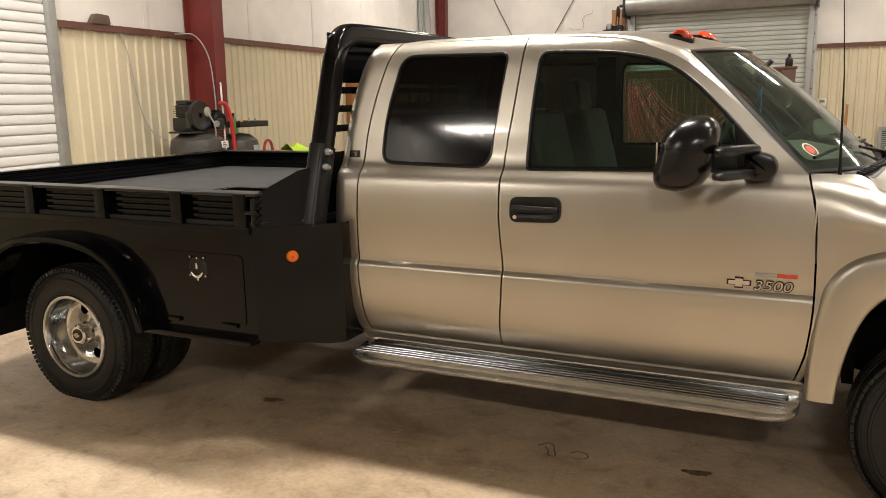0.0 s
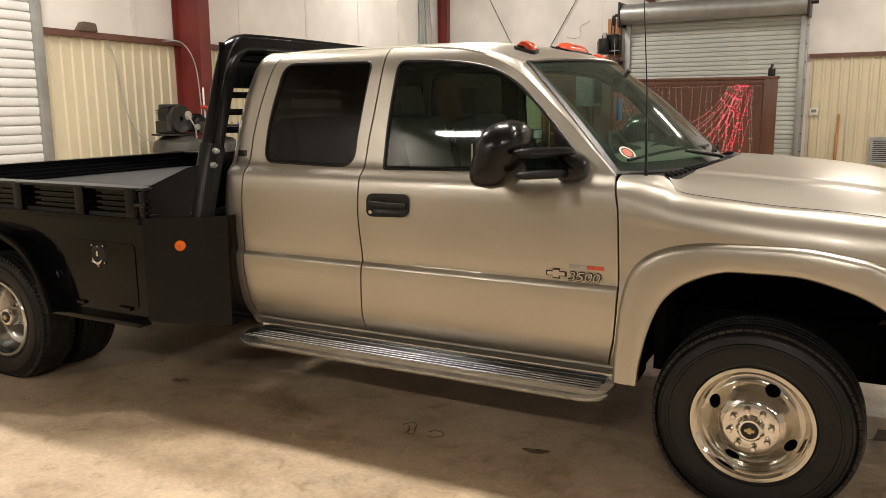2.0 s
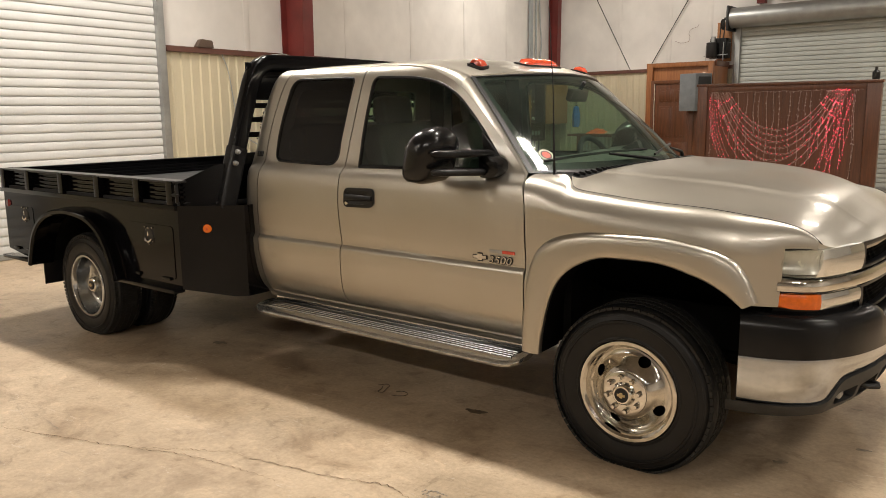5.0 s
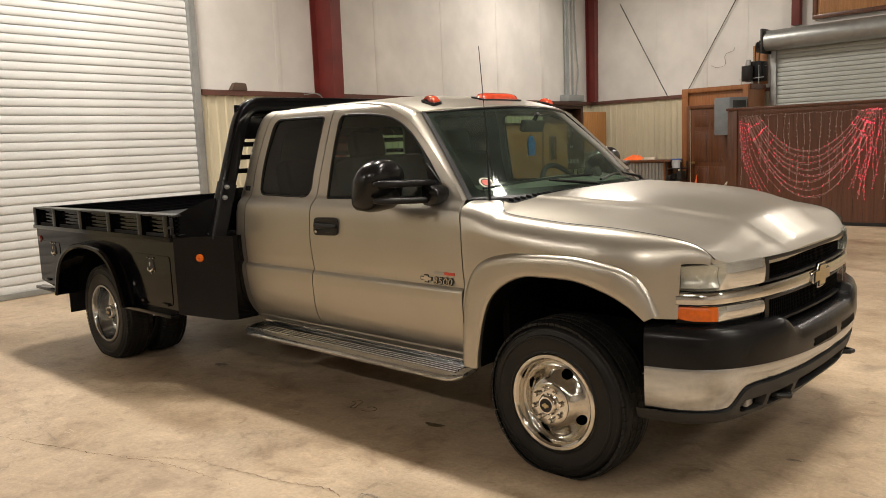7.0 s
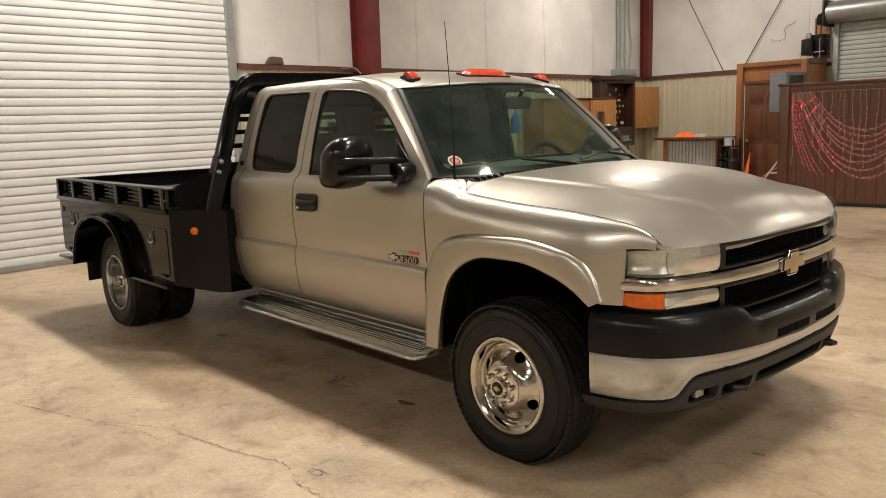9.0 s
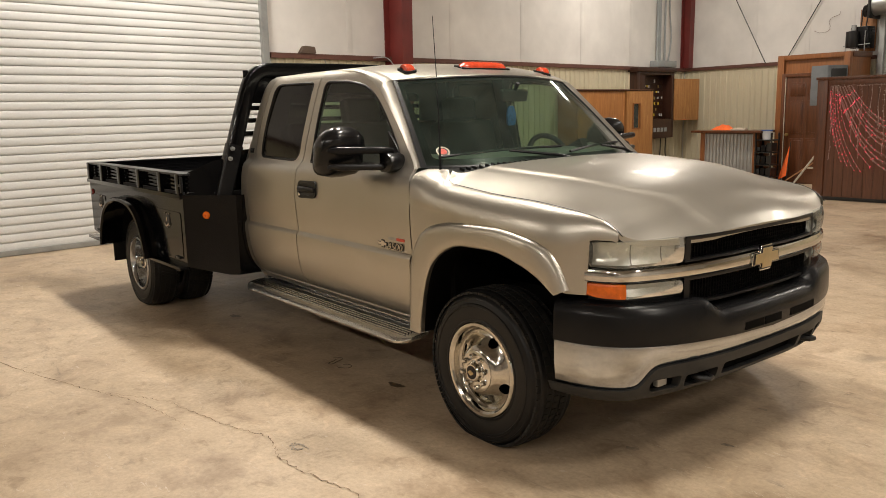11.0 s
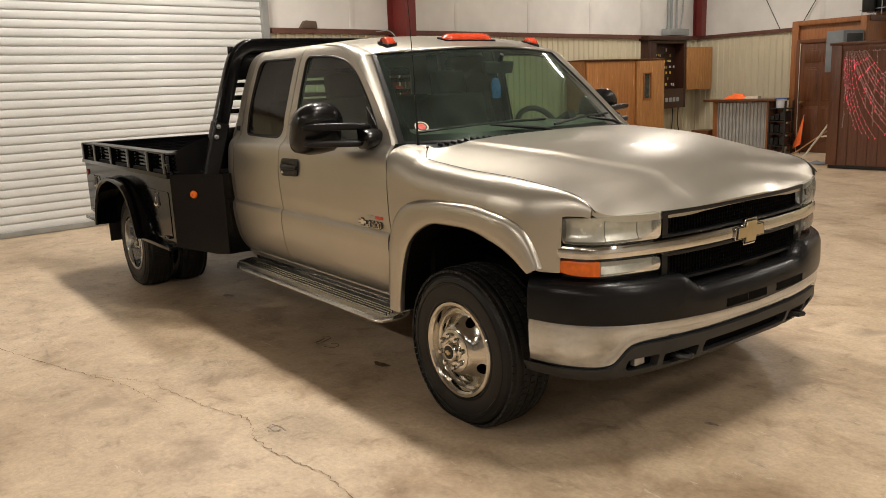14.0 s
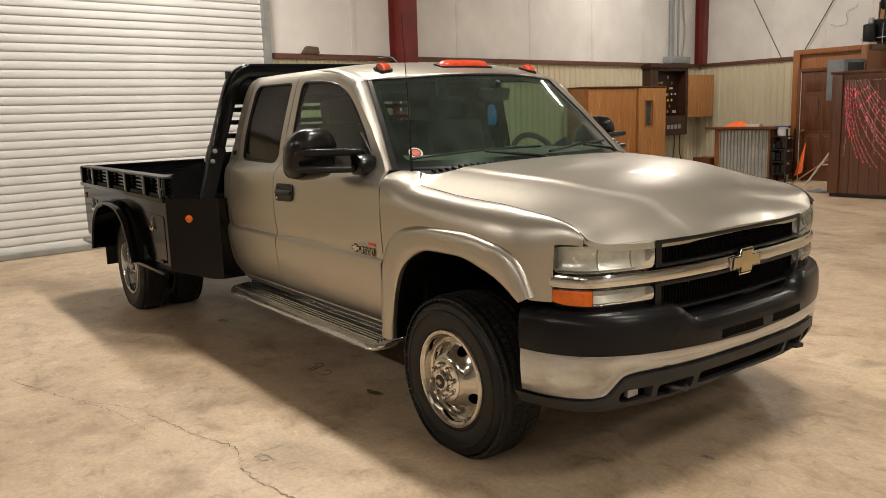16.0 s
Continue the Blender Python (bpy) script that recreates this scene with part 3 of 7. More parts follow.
# a scribbled dark mark and a ring of chipped pits
for pts in ([(-1.085, 3.235), (-1.055, 3.275), (-1.025, 3.265), (-1.005, 3.215), (-0.985, 3.165), (-1.015, 3.160), (-1.03, 3.205), (-1.05, 3.235)],
            [(-0.93, 3.215), (-0.905, 3.240), (-0.865, 3.235), (-0.85, 3.200), (-0.88, 3.170), (-0.915, 3.160)]):
    structure("floor_mark", tube(spline([(x, y, 0.0) for x, y in pts], 6), 0.0034, 6), OIL, "dark scribbled mark on the concrete", "mark")
PIT = plain("chipped_concrete", (0.44, 0.39, 0.32), 0.9, vary=0.5, scale=90)
rnd = random.Random(8)
chips = bmesh.new()
for k in range(34):
    a, r = 2 * math.pi * k / 34, 0.042 + rnd.uniform(-0.018, 0.014)
    join(chips, boxes((-0.004, 0.004, -0.003, 0.003, 0.0, 0.003), m=pose(-0.01 + r * math.cos(a), 2.41 + 0.75 * r * math.sin(a), 0, 0, 0, rnd.uniform(0, 180))))
tagged(part("chipped_patch", chips, PIT), "small ring of chipped grit in the floor", "chips", kind="stuff")

# ---- the pickup truck: x forward from the front axle, y to its left, z up ----
TRUCK = thing("pickup_truck", "pewter metallic extended-cab dually pickup with a black flatbed", "pickup truck", pose(0.5, 4.05, 0))
HUB_Z, TYRE_R, REAR_X = 0.347, 0.374, -4.0

# half width of the cab side over height
W_LOW = pchip([(0.40, 0.80), (0.44, 0.845), (0.50, 0.900), (0.58, 0.938), (0.68, 0.958), (0.76, 0.966), (0.795, 0.966), (0.806, 0.963)])
W_UP = pchip([(0.806, 0.963), (0.826, 0.948), (0.90, 0.954), (1.00, 0.956), (1.10, 0.950), (1.17, 0.940), (1.205, 0.928), (1.230, 0.905), (1.252, 0.886), (1.40, 0.850), (1.60, 0.800), (1.70, 0.772), (1.745, 0.752), (1.775, 0.722), (1.795, 0.680)])


def w_side(z):
    return W_LOW(z) if z < 0.806 else W_UP(z)


def nose(X):
    """How far the side draws in towards the front above the belt."""
    return max(0.0, X + 1.0) * 0.05


def cab_wrap(X, z):
    """Half width of the cab, drawn in round its rear corner."""
    w = w_side(z)
    back = REAR(z)
    t = (X - back) / 0.07
    if t < 1:
        w -= 0.07 * (1 - math.sqrt(max(0.0, 1 - (1 - max(t, 0)) ** 2)))
    if z > 1.25:
        w -= nose(X) * min(1, (z - 1.25) / 0.2)
    return w


REAR = pchip([(0.40, -2.50), (0.60, -2.535), (0.82, -2.548), (1.10, -2.548), (1.30, -2.542), (1.50, -2.520), (1.65, -2.485), (1.75, -2.450), (1.80, -2.425)])
SEAM_R = pchip([(0.40, -2.375), (0.50, -2.390), (0.82, -2.402), (1.10, -2.402), (1.30, -2.398), (1.45, -2.382), (1.60, -2.350), (1.74, -2.305), (1.80, -2.272)])
SEAM_M = pchip([(0.40, -1.735), (0.50, -1.728), (0.60, -1.718), (0.81, -1.700), (1.10, -1.720), (1.25, -1.720), (1.47, -1.699), (1.60, -1.686), (1.72, -1.675), (1.80, -1.668)])
SEAM_F = pchip([(0.40, -0.575), (0.46, -0.566), (0.60, -0.530), (0.81, -0.514), (1.10, -0.524), (1.245, -0.556)])
PILLAR = pchip([(1.245, -0.556), (1.40, -0.715), (1.55, -0.872), (1.63, -0.965), (1.68, -1.04), (1.72, -1.13), (1.75, -1.23), (1.772, -1.36), (1.786, -1.54)])
Z_PILLAR = pchip([(-1.54, 1.786), (-1.36, 1.772), (-1.23, 1.75), (-1.13, 1.72), (-1.04, 1.68), (-0.965, 1.63)])


def edge(f, z0, z1, n=14, off=0.0):
    return [(f(z0 + (z1 - z0) * k / n) + off, z0 + (z1 - z0) * k / n) for k in range(n + 1)]


Q_WIN = rounded([(-2.312, 1.257), (-1.786, 1.247), (-1.738, 1.726), (-2.246, 1.732), (-2.304, 1.47)], [0.065, 0.07, 0.035, 0.07, 0.25], 6)
F_WIN = rounded([(-1.622, 1.243), (-0.672, 1.254), (-0.735, 1.345), (-0.905, 1.528), (-1.01, 1.622), (-1.13, 1.684), (-1.30, 1.716), (-1.600, 1.727), (-1.621, 1.47)], [0.02, 0.02, 0.2, 0.3, 0.2, 0.2, 0.3, 0.05, 0.3], 6)


def ring_strip(ring, fmap, grow, lift, width):
    """A narrow moulding round a window outline."""
    c = np.mean(np.array(ring), axis=0)
    rows = []
    n = len(ring)
    for i, p in enumerate(ring):
        a, b = np.array(ring[i - 1]), np.array(ring[(i + 1) % n])
        d = b - a
        d = d / (np.linalg.norm(d) + 1e-9)
        nrm = np.array((d[1], -d[0]))
        if np.dot(nrm, np.array(p) - c) < 0:
            nrm = -nrm
        rows.append([fmap(*(np.array(p) + nrm * (grow - width)), -0.010), fmap(*(np.array(p) + nrm * (grow - width * 0.7)), lift), fmap(*(np.array(p) + nrm * (grow - width * 0.3)), lift), fmap(*(np.array(p) + nrm * grow), -0.004)])
    rows.append(rows[0])
    bm = loft(rows)
    bmesh.ops.remove_doubles(bm, verts=bm.verts[:], dist=1e-5)
    return bm


def cab_side(s):
    """One side of the cab: rear corner, rear access door, front door, windows, handle; s is -1 right, 1 left."""
    def fm(u, v, out=0.0):
        return Vector((u, s * (cab_wrap(u, v) + out), v))
    def pane(u, v):
        h = v - 1.25
        return Vector((u, s * (0.876 - 0.205 * h - 0.11 * h * h - nose(u) * min(1, max(0.0, h) / 0.2)), v))
    inward = (0, -s * 0.022, 0)
    g = 0.0035
    TZ = 1.79
    corner = edge(REAR, 0.468, TZ, 16) + list(reversed(edge(SEAM_R, 0.468, TZ, 16, -g)))
    part("cab_corner", sheet(corner, [], (0.02, 0.03), fm, inward), PAINT, TRUCK)
    rear = edge(SEAM_R, 0.472, TZ, 16, g) + list(reversed(edge(SEAM_M, 0.472, TZ, 16, -g)))
    door = part("rear_access_door", sheet(rear, [Q_WIN], (0.06, 0.0125), fm, inward), PAINT, TRUCK, "pewter rear access door with dark glass")
    win = part("window", sheet(Q_WIN, [], 0.06, pane), PRIVACY, door, "dark privacy glass")
    part("window_seal", ring_strip(Q_WIN, fm, 0.006, 0.003, 0.018), BLACK_PLASTIC, door)
    front = edge(SEAM_M, 0.472, TZ, 16, g) + list(reversed(edge(PILLAR, 1.26, 1.786, 20, -0.0012))) + list(reversed(edge(SEAM_F, 0.472, 1.245, 12, -g)))
    door = part("front_door", sheet(front, [F_WIN], (0.06, 0.0125), fm, inward), PAINT, TRUCK, "pewter front door")
    part("window", sheet(F_WIN, [], 0.06, pane), SIDE_GLASS, door, "green-tinted side glass")
    part("window_seal", ring_strip(F_WIN, fm, 0.006, 0.003, 0.02), BLACK_PLASTIC, door)
    # handle: a black oval bezel with a recess and a pull
    bez = rounded([(-1.667, 1.034), (-1.450, 1.040), (-1.450, 1.142), (-1.667, 1.138)], 0.036, 6)
    hole = rounded([(-1.645, 1.052), (-1.472, 1.056), (-1.472, 1.126), (-1.645, 1.122)], 0.028, 6)
    handle = part("door_handle", sheet(bez, [hole], 0.03, lambda u, v: fm(u, v, 0.010), (0, -s * 0.03, 0)), BLACK_PLASTIC, door, "black plastic door handle")
    part("handle_cup", sheet(hole, [], 0.012, lambda u, v: fm(u, v, 0.0095 - 0.0075 * max(0.0, 1 - abs(u + 1.5585) / 0.088) ** 0.4 * max(0.0, 1 - abs(v - 1.089) / 0.036) ** 0.5)), BLACK_PLASTIC, handle)
    t = loft([[fm(-1.655 + 0.195 * k / 12, 1.089 + (0.017 - 0.004 * k / 12) * math.sin(a), 0.010 + 0.012 * math.cos(a) + 0.006 * math.sin(math.pi * k / 12)) for a in np.linspace(0, 2 * math.pi, 11)[:-1]] for k in range(13)], True, True)
    part("handle_pull", t, BLACK_PLASTIC, handle)
    k = lathe([(0.0, 0.004), (0.009, 0.004), (0.011, 0.0)], 14)
    bmesh.ops.transform(k, matrix=Matrix.Translation(fm(-1.642, 1.056, 0.011)) @ Matrix.Diagonal((1, s, 1, 1)), verts=k.verts[:])
    part("key_lock", k, CHROME, door)
    # rocker under the doors
    rows = []
    for i in range(24):
        X = -2.44 + (2.44 - 0.53) * i / 23
        rows.append([(X, s * 0.78, 0.405), (X, s * 0.825, 0.412), (X, s * 0.846, 0.424), (X, s * 0.852, 0.440), (X, s * 0.866, 0.450), (X, s * 0.872, 0.459), (X, s * 0.866, 0.468), (X, s * 0.82, 0.471)])
    part("rocker_panel", loft(rows), PAINT, TRUCK)


for s in (-1, 1):
    cab_side(s)

# the roof
def roof_z(X, Y):
    t = abs(Y) / 0.685
    front = max(0.0, (X + 1.55) / 0.7)
    back = max(0.0, (-2.18 - X) / 0.30)
    corner = 0.024 * max(0.0, (X + 1.30) / 0.33) ** 2 * min(t, 1.0) ** 4
    return 1.832 - 0.040 * t ** 2.6 - 0.100 * front ** 2.5 - 0.035 * back ** 2 - corner


def roof_front(v):
    return -0.885 - 0.085 * v * v


def roof_map(u, v):
    edge_w = 0.690 - max(0, u + 1.1) * 0.1
    Y = v * edge_w
    return Vector((u - 0.06 * max(0, (u + 1.3)) * v * v * 2, Y, min(roof_z(u, Y), 1.832)))


def roof_outline():
    return [(-2.425 + 0.04 * abs(v) ** 3, v) for v in np.linspace(-1, 1, 17)] + [(x, 1) for x in np.linspace(-2.3, -1.0, 12)] + [(roof_front(v), v) for v in np.linspace(1, -1, 17)] + [(x, -1) for x in np.linspace(-1.0, -2.3, 12)]


part("roof", sheet(roof_outline(), [], (0.06, 0.1), roof_map), PAINT, TRUCK)


# windshield
def ws_point(u, v, out=0.0):
    base = Vector((-0.285 - 0.286 * abs(u) ** 2.4, 0.826 * u, 1.250 - 0.004 * (1 - u * u)))
    top = Vector((-0.845 - 0.165 * u * u, 0.676 * u, 1.724 - 0.023 * u * u))
    p = base.lerp(top, v)
    bow = math.sin(math.pi * v) * 0.022 * (1 - 0.7 * u * u)
    return p + Vector((0.62, 0.12 * u, 0.75)) * (bow + out)


def ws_ring(e):
    return rounded([(-1 + e, e), (1 - e, e), (1 - e, 1 - e), (-1 + e, 1 - e)], [0.05, 0.05, 0.08, 0.08], 5)


part("windshield", sheet(ws_ring(0.0), [], (0.1, 0.1), ws_point), WINDSHIELD, TRUCK, "green-tinted windshield")
frit = sheet(ws_ring(0.0), [rounded([(-0.935, 0.085), (0.935, 0.085), (0.945, 0.955), (-0.945, 0.955)], 0.05, 5)], (0.05, 0.05), lambda u, v: ws_point(u, v, -0.004))
part("windshield_border", frit, BLACK_PLASTIC, TRUCK, "black windshield border")
rows = []
for k in range(64):
    a = 2 * math.pi * k / 64
    c, sn = math.cos(a), math.sin(a)
    q = max(abs(c), abs(sn))
    u, v = c / q, 0.5 + 0.5 * sn / q
    e = 1.012
    rows.append([ws_point(u * e, 0.5 + (v - 0.5) * (e + 0.012), 0.006), ws_point(u * 0.985, 0.5 + (v - 0.5) * 0.985, 0.007), ws_point(u * 0.98, 0.5 + (v - 0.5) * 0.98, -0.002)])
rows.append(rows[0])
part("windshield_moulding", loft(rows), BLACK_PLASTIC, TRUCK)

# pillars between windshield and doors
for s in (-1, 1):
    rows = []
    for k in range(17):
        v = k / 16
        z = 1.245 + (1.655 - 1.245) * v
        a = Vector((PILLAR(z) + 0.0012, s * cab_wrap(PILLAR(z), z), z))
        b = ws_point(s * 1.008, v, 0.0)
        out = Vector((0.10 + 0.3 * (1 - v), s * 0.62, 0.70 - 0.2 * (1 - v))) * (b - a).length * (0.04 + 0.13 * v * v)
        rows.append([a + Vector((0, -s * 0.02, 0)), *[a.lerp(b, j / 6) + out * math.sin(math.pi * j / 6) for j in range(7)], b + Vector((-0.02, -s * 0.02, -0.02))])
    part("windshield_pillar", loft(rows), PAINT, TRUCK, "", 60)
# roof front and side joints
def rail_arc(a, b, s):
    """A rounded step from the door's top edge to the roof."""
    out = Vector((0.10, s * 0.62, 0.70)) * (b - a).length * 0.17
    return [a.lerp(b, k / 6) + out * math.sin(math.pi * k / 6) for k in range(7)]


rows = []
for k in range(33):
    u = -1 + 2 * k / 32
    b = roof_map(roof_front(u), u)
    a = ws_point(u * 0.998, 1.0, 0.002)
    rows.append([a, a.lerp(b, 0.35) + Vector((0.006, 0, 0.006)), a.lerp(b, 0.7) + Vector((0.004, 0, 0.005)), b])
part("roof_header", loft(rows), PAINT, TRUCK)
for s in (-1, 1):
    rows = []
    for k in range(40):
        b = roof_map(-2.38 + (2.38 - 0.97) * k / 39, s)
        X = b.x
        z = min(1.786, Z_PILLAR(X)) if X > -1.54 else 1.786
        a = Vector((X, s * cab_wrap(X, z), z))
        rows.append([a + Vector((0, -s * 0.01, -0.012)), *rail_arc(a, b, s)])
    a = Vector((PILLAR(1.655) + 0.0012, s * cab_wrap(PILLAR(1.655), 1.655), 1.655))
    b = ws_point(s * 1.008, 1.0, 0.0)
    rows.append([a + Vector((0, -s * 0.02, 0)), *rail_arc(a, b, s)])
    part("roof_rail", loft(rows), PAINT, TRUCK, "", 80)

# back of the cab with its sliding window
bw = rounded([(-0.62, 1.28), (0.62, 1.28), (0.56, 1.68), (-0.56, 1.68)], 0.06, 5)
part("cab_back", sheet([(-0.90, 0.46), (0.90, 0.46), (0.90, 1.24), (0.70, 1.78), (-0.70, 1.78), (-0.90, 1.24)], [bw], 0.1, lambda u, v: Vector((REAR(v) + 0.045, u, v)), (0.02, 0, 0)), PAINT, TRUCK)
part("back_window", sheet(bw, [], 0.1, lambda u, v: Vector((REAR(v) + 0.05, u, v))), SIDE_GLASS, TRUCK)

# ---- hood, fenders ----
GAP = pchip([(-0.58, 1.244), (-0.42, 1.246), (-0.375, 1.244), (-0.355, 1.222), (-0.335, 1.200), (-0.30, 1.187), (-0.25, 1.180), (-0.20, 1.175), (0.044, 1.153), (0.257, 1.142), (0.40, 1.127), (0.50, 1.113), (0.56, 1.102), (0.62, 1.084), (0.665, 1.058), (0.70, 1.026), (0.80, 0.99)])
GAP_Y = pchip([(-0.58, 0.806), (-0.46, 0.794), (-0.375, 0.797), (-0.355, 0.825), (-0.335, 0.845), (-0.30, 0.853), (-0.15, 0.856), (0.10, 0.857), (0.35, 0.850), (0.55, 0.833), (0.70, 0.812), (0.80, 0.79)])
CROWN = pchip([(-0.42, 1.283), (-0.30, 1.282), (0.05, 1.267), (0.30, 1.243), (0.50, 1.203), (0.62, 1.166), (0.652, 1.151), (0.664, 1.144), (0.676, 1.135), (0.72, 1.104), (0.80, 1.055), (0.86, 1.012)])
CREASE = pchip([(0.0, 0.72), (0.12, 0.71), (0.38, 0.68), (0.51, 0.645), (0.60, 0.62), (0.70, 0.565), (0.76, 0.495), (0.82, 0.43), (1.0, 0.40)])
RISE = pchip([(0.0, 1.0), (0.30, 0.955), (0.50, 0.875), (0.62, 0.795), (0.676, 0.752), (0.690, 0.722), (0.712, 0.652), (0.726, 0.624), (0.77, 0.558), (0.82, 0.460), (0.88, 0.322), (0.94, 0.165), (1.0, 0.0)])
FRONT = pchip([(0.0, 0.822), (0.20, 0.819), (0.40, 0.804), (0.55, 0.780), (0.70, 0.735), (0.80, 0.688), (0.84, 0.640), (0.865, 0.580), (0.89, 0.50), (0.93, 0.38)])


def hood_map(u, v):
    """u along, 0 at the cowl to 1 at the nose; v across, -1 to 1."""
    av = abs(v)
    rear = -0.225 - 0.145 * av ** 2.0
    X = rear + (FRONT(av * 0.82) - 0.004 - rear) * u
    Y = v * (GAP_Y(X) - 0.003)
    ze = GAP(max(X, -0.375))
    lip = 0.010 * max(0.0, (u - 0.94) / 0.06) ** 2
    zc = CROWN(X + (0.848 - FRONT(abs(Y))) * u)
    r = CREASE(u)
    w = av * 0.69 / r if av < r else 0.69 + (av - r) * 0.31 / (1 - r)
    return Vector((X, Y, ze + (zc - ze) * RISE(w) - lip))


hood = sheet([(0, -1), (1, -1), (1, 1), (0, 1)], [], (0.02, 0.012), hood_map, (0, 0, -0.025))
part("hood", hood, PAINT, TRUCK, "pewter hood with raised centre", 40)

INNER = [(-0.425, 0.44), (-0.42, 0.50), (-0.40, 0.62), (-0.345, 0.775), (-0.245, 0.868), (-0.09, 0.918), (0.09, 0.920), (0.27, 0.885), (0.385, 0.832), (0.455, 0.775)]
OUTER = [(-0.525, 0.44), (-0.525, 0.50), (-0.505, 0.76), (-0.455, 0.905), (-0.350, 0.985), (-0.16, 1.020), (0.09, 1.024), (0.27, 1.005), (0.405, 0.965), (0.465, 0.895), (0.505, 0.800)]


FENDER_LIM = pchip([(0.25, 0.960), (0.40, 0.944), (0.50, 0.914), (0.576, 0.878), (0.64, 0.850), (0.70, 0.817), (0.72, 0.80)])
ARCH_Z = pchip([(-0.56, 0.44), (-0.50, 0.44), (-0.48, 0.60), (-0.455, 0.76), (-0.40, 0.89), (-0.30, 0.95), (-0.10, 0.985), (0.09, 0.985), (0.27, 0.96), (0.38, 0.92), (0.44, 0.86), (0.485, 0.785), (0.72, 0.785)])
BELT_Y = pchip([(0.0, 0.0), (0.2, 0.30), (0.35, 0.52), (0.5, 0.68), (0.7, 0.84), (0.85, 0.93), (1.0, 1.0)])
BELT_Z = pchip([(0.0, 1.246), (0.2, 1.239), (0.35, 1.229), (0.5, 1.215), (0.7, 1.188), (0.85, 1.152), (1.0, 1.095)])
SHOULDER = pchip([(-0.56, 0.10), (-0.30, 0.115), (0.0, 0.13), (0.35, 0.14), (0.5, 0.135), (0.576, 0.09), (0.70, 0.030)])


def fender(s):
    stations = list(np.linspace(-0.508, -0.39, 14)) + list(np.linspace(-0.36, 0.38, 26)) + list(np.linspace(0.40, 0.682, 26))
    rows = []
    for X in stations:
        zi, yi = GAP(X), GAP_Y(X)
        lim = FENDER_LIM(X) if X > 0.25 else 0.960
        zs = min(zi, 1.18 + max(0.0, -0.25 - X) * 0.08) - SHOULDER(X)
        pts = [(yi + 0.005, zi - 0.03), (yi + 0.004, zi - 0.006)]
        lin = 0.12
        my, mz, nk = (yi, zi, 0) if X > -0.335 else (0.853, 1.197 + (-0.335 - X) * 0.2, 6)
        h = min(1.0, max(0.0, (X + 0.508) / 0.15))
        h = h * h * (3 - 2 * h)
        for k in range(20):
            q = k / 19
            if k < nk:
                y, z = yi + 0.004 + (my - yi) * k / nk, zi + (mz - zi) * k / nk
            else:
                r = (k - nk) / (19 - nk)
                a = math.pi / 2 * r
                y = (1 - lin) * math.sin(a) + lin * r
                z = (1 - lin) * math.cos(a) + lin * (1 - r)
                y, z = my + 0.004 + (lim - 0.006 - my) * y, zs + (mz - zs) * z
            if h < 1:
                ay, az = yi + 0.004 + (0.951 - yi) * BELT_Y(q), BELT_Z(q) + (zi - 1.246) * (1 - q)
                y, z = ay + (y - ay) * h, az + (z - az) * h
            pts.append((y, z))
        zs = pts[-1][1]
        zb = ARCH_Z(X) if X < 0.577 else max(1.012, 0.785)
        low = min(zb, zs - 0.001)
        for k in range(1, 15):
            z = zs + (low - zs) * k / 14
            w = lim - 0.002 + ((W_LOW(z) if z < 0.70 else 0.958) - 0.958)
            if X < -0.2:
                w += (w_side(z) - w) * min(1.0, (-0.2 - X) / 0.3)
            pts.append((w, z))
        row = []
        for w, z in pts:
            x = X + (SEAM_F(min(z, 1.245)) + 0.0035 + 0.508) * max(0.0, 1 - (X + 0.508) / 0.13)
            row.append((x, s * w, z))
        rows.append(row)
    f = part("fender", loft(rows), PAINT, TRUCK, "pewter front fender", 60)
    # flare round the wheel opening

    def smooth_curve(c):
        fx, fz = (pchip([(i / (len(c) - 1), p[j]) for i, p in enumerate(c)]) for j in (0, 1))
        return [(fx(i / 60), fz(i / 60)) for i in range(61)]
    A, B = smooth_curve(INNER), smooth_curve(OUTER)
    rows = []
    for (xa, za), (xb, zb) in zip(A, B):
        p = lambda t, o: Vector((xa + (xb - xa) * t, s * ((0.960 if xa < 0.25 else FENDER_LIM(xa + (xb - xa) * max(t, 0)) + 0.002) + o), za + (zb - za) * t))
        rows.append([p(0.03, -0.012), p(-0.0, 0.014), p(0.04, 0.021), p(0.10, 0.0245), p(0.30, 0.0265), p(0.60, 0.0255), p(0.82, 0.022), p(0.91, 0.0165), p(0.97, 0.007), p(1.0, -0.002), p(1.02, -0.016)])
    part("wheel_flare", loft(rows), PAINT, TRUCK, "pewter flare round the wheel opening", 40)
    # dark liner of the wheel house
    rows = []
    part("flare_return", loft([[Vector((x + (xb - x) * 0.03, s * ((0.960 if x < 0.25 else FENDER_LIM(x) + 0.002) - 0.010), z + (zb - z) * 0.03)), Vector((x + (xb - x) * 0.10, s * 0.78, z + (zb - z) * 0.10))] for (x, z), (xb, zb) in zip(A, B)]), DARK, TRUCK)
    for x, z in A:
        k = 1.07
        rows.append([(x * k, s * 0.93, 0.45 + (z - 0.45) * k), (x * k, s * 0.42, 0.45 + (z - 0.45) * k)])
    liner = loft(rows)
    join(liner, sheet([(-0.5, 0.42), (0.52, 0.42), (0.52, 1.02), (-0.5, 1.02)], [], 0.2, lambda u, v: Vector((u, s * 0.42, v))))
    part("wheel_house", liner, DARK, TRUCK)


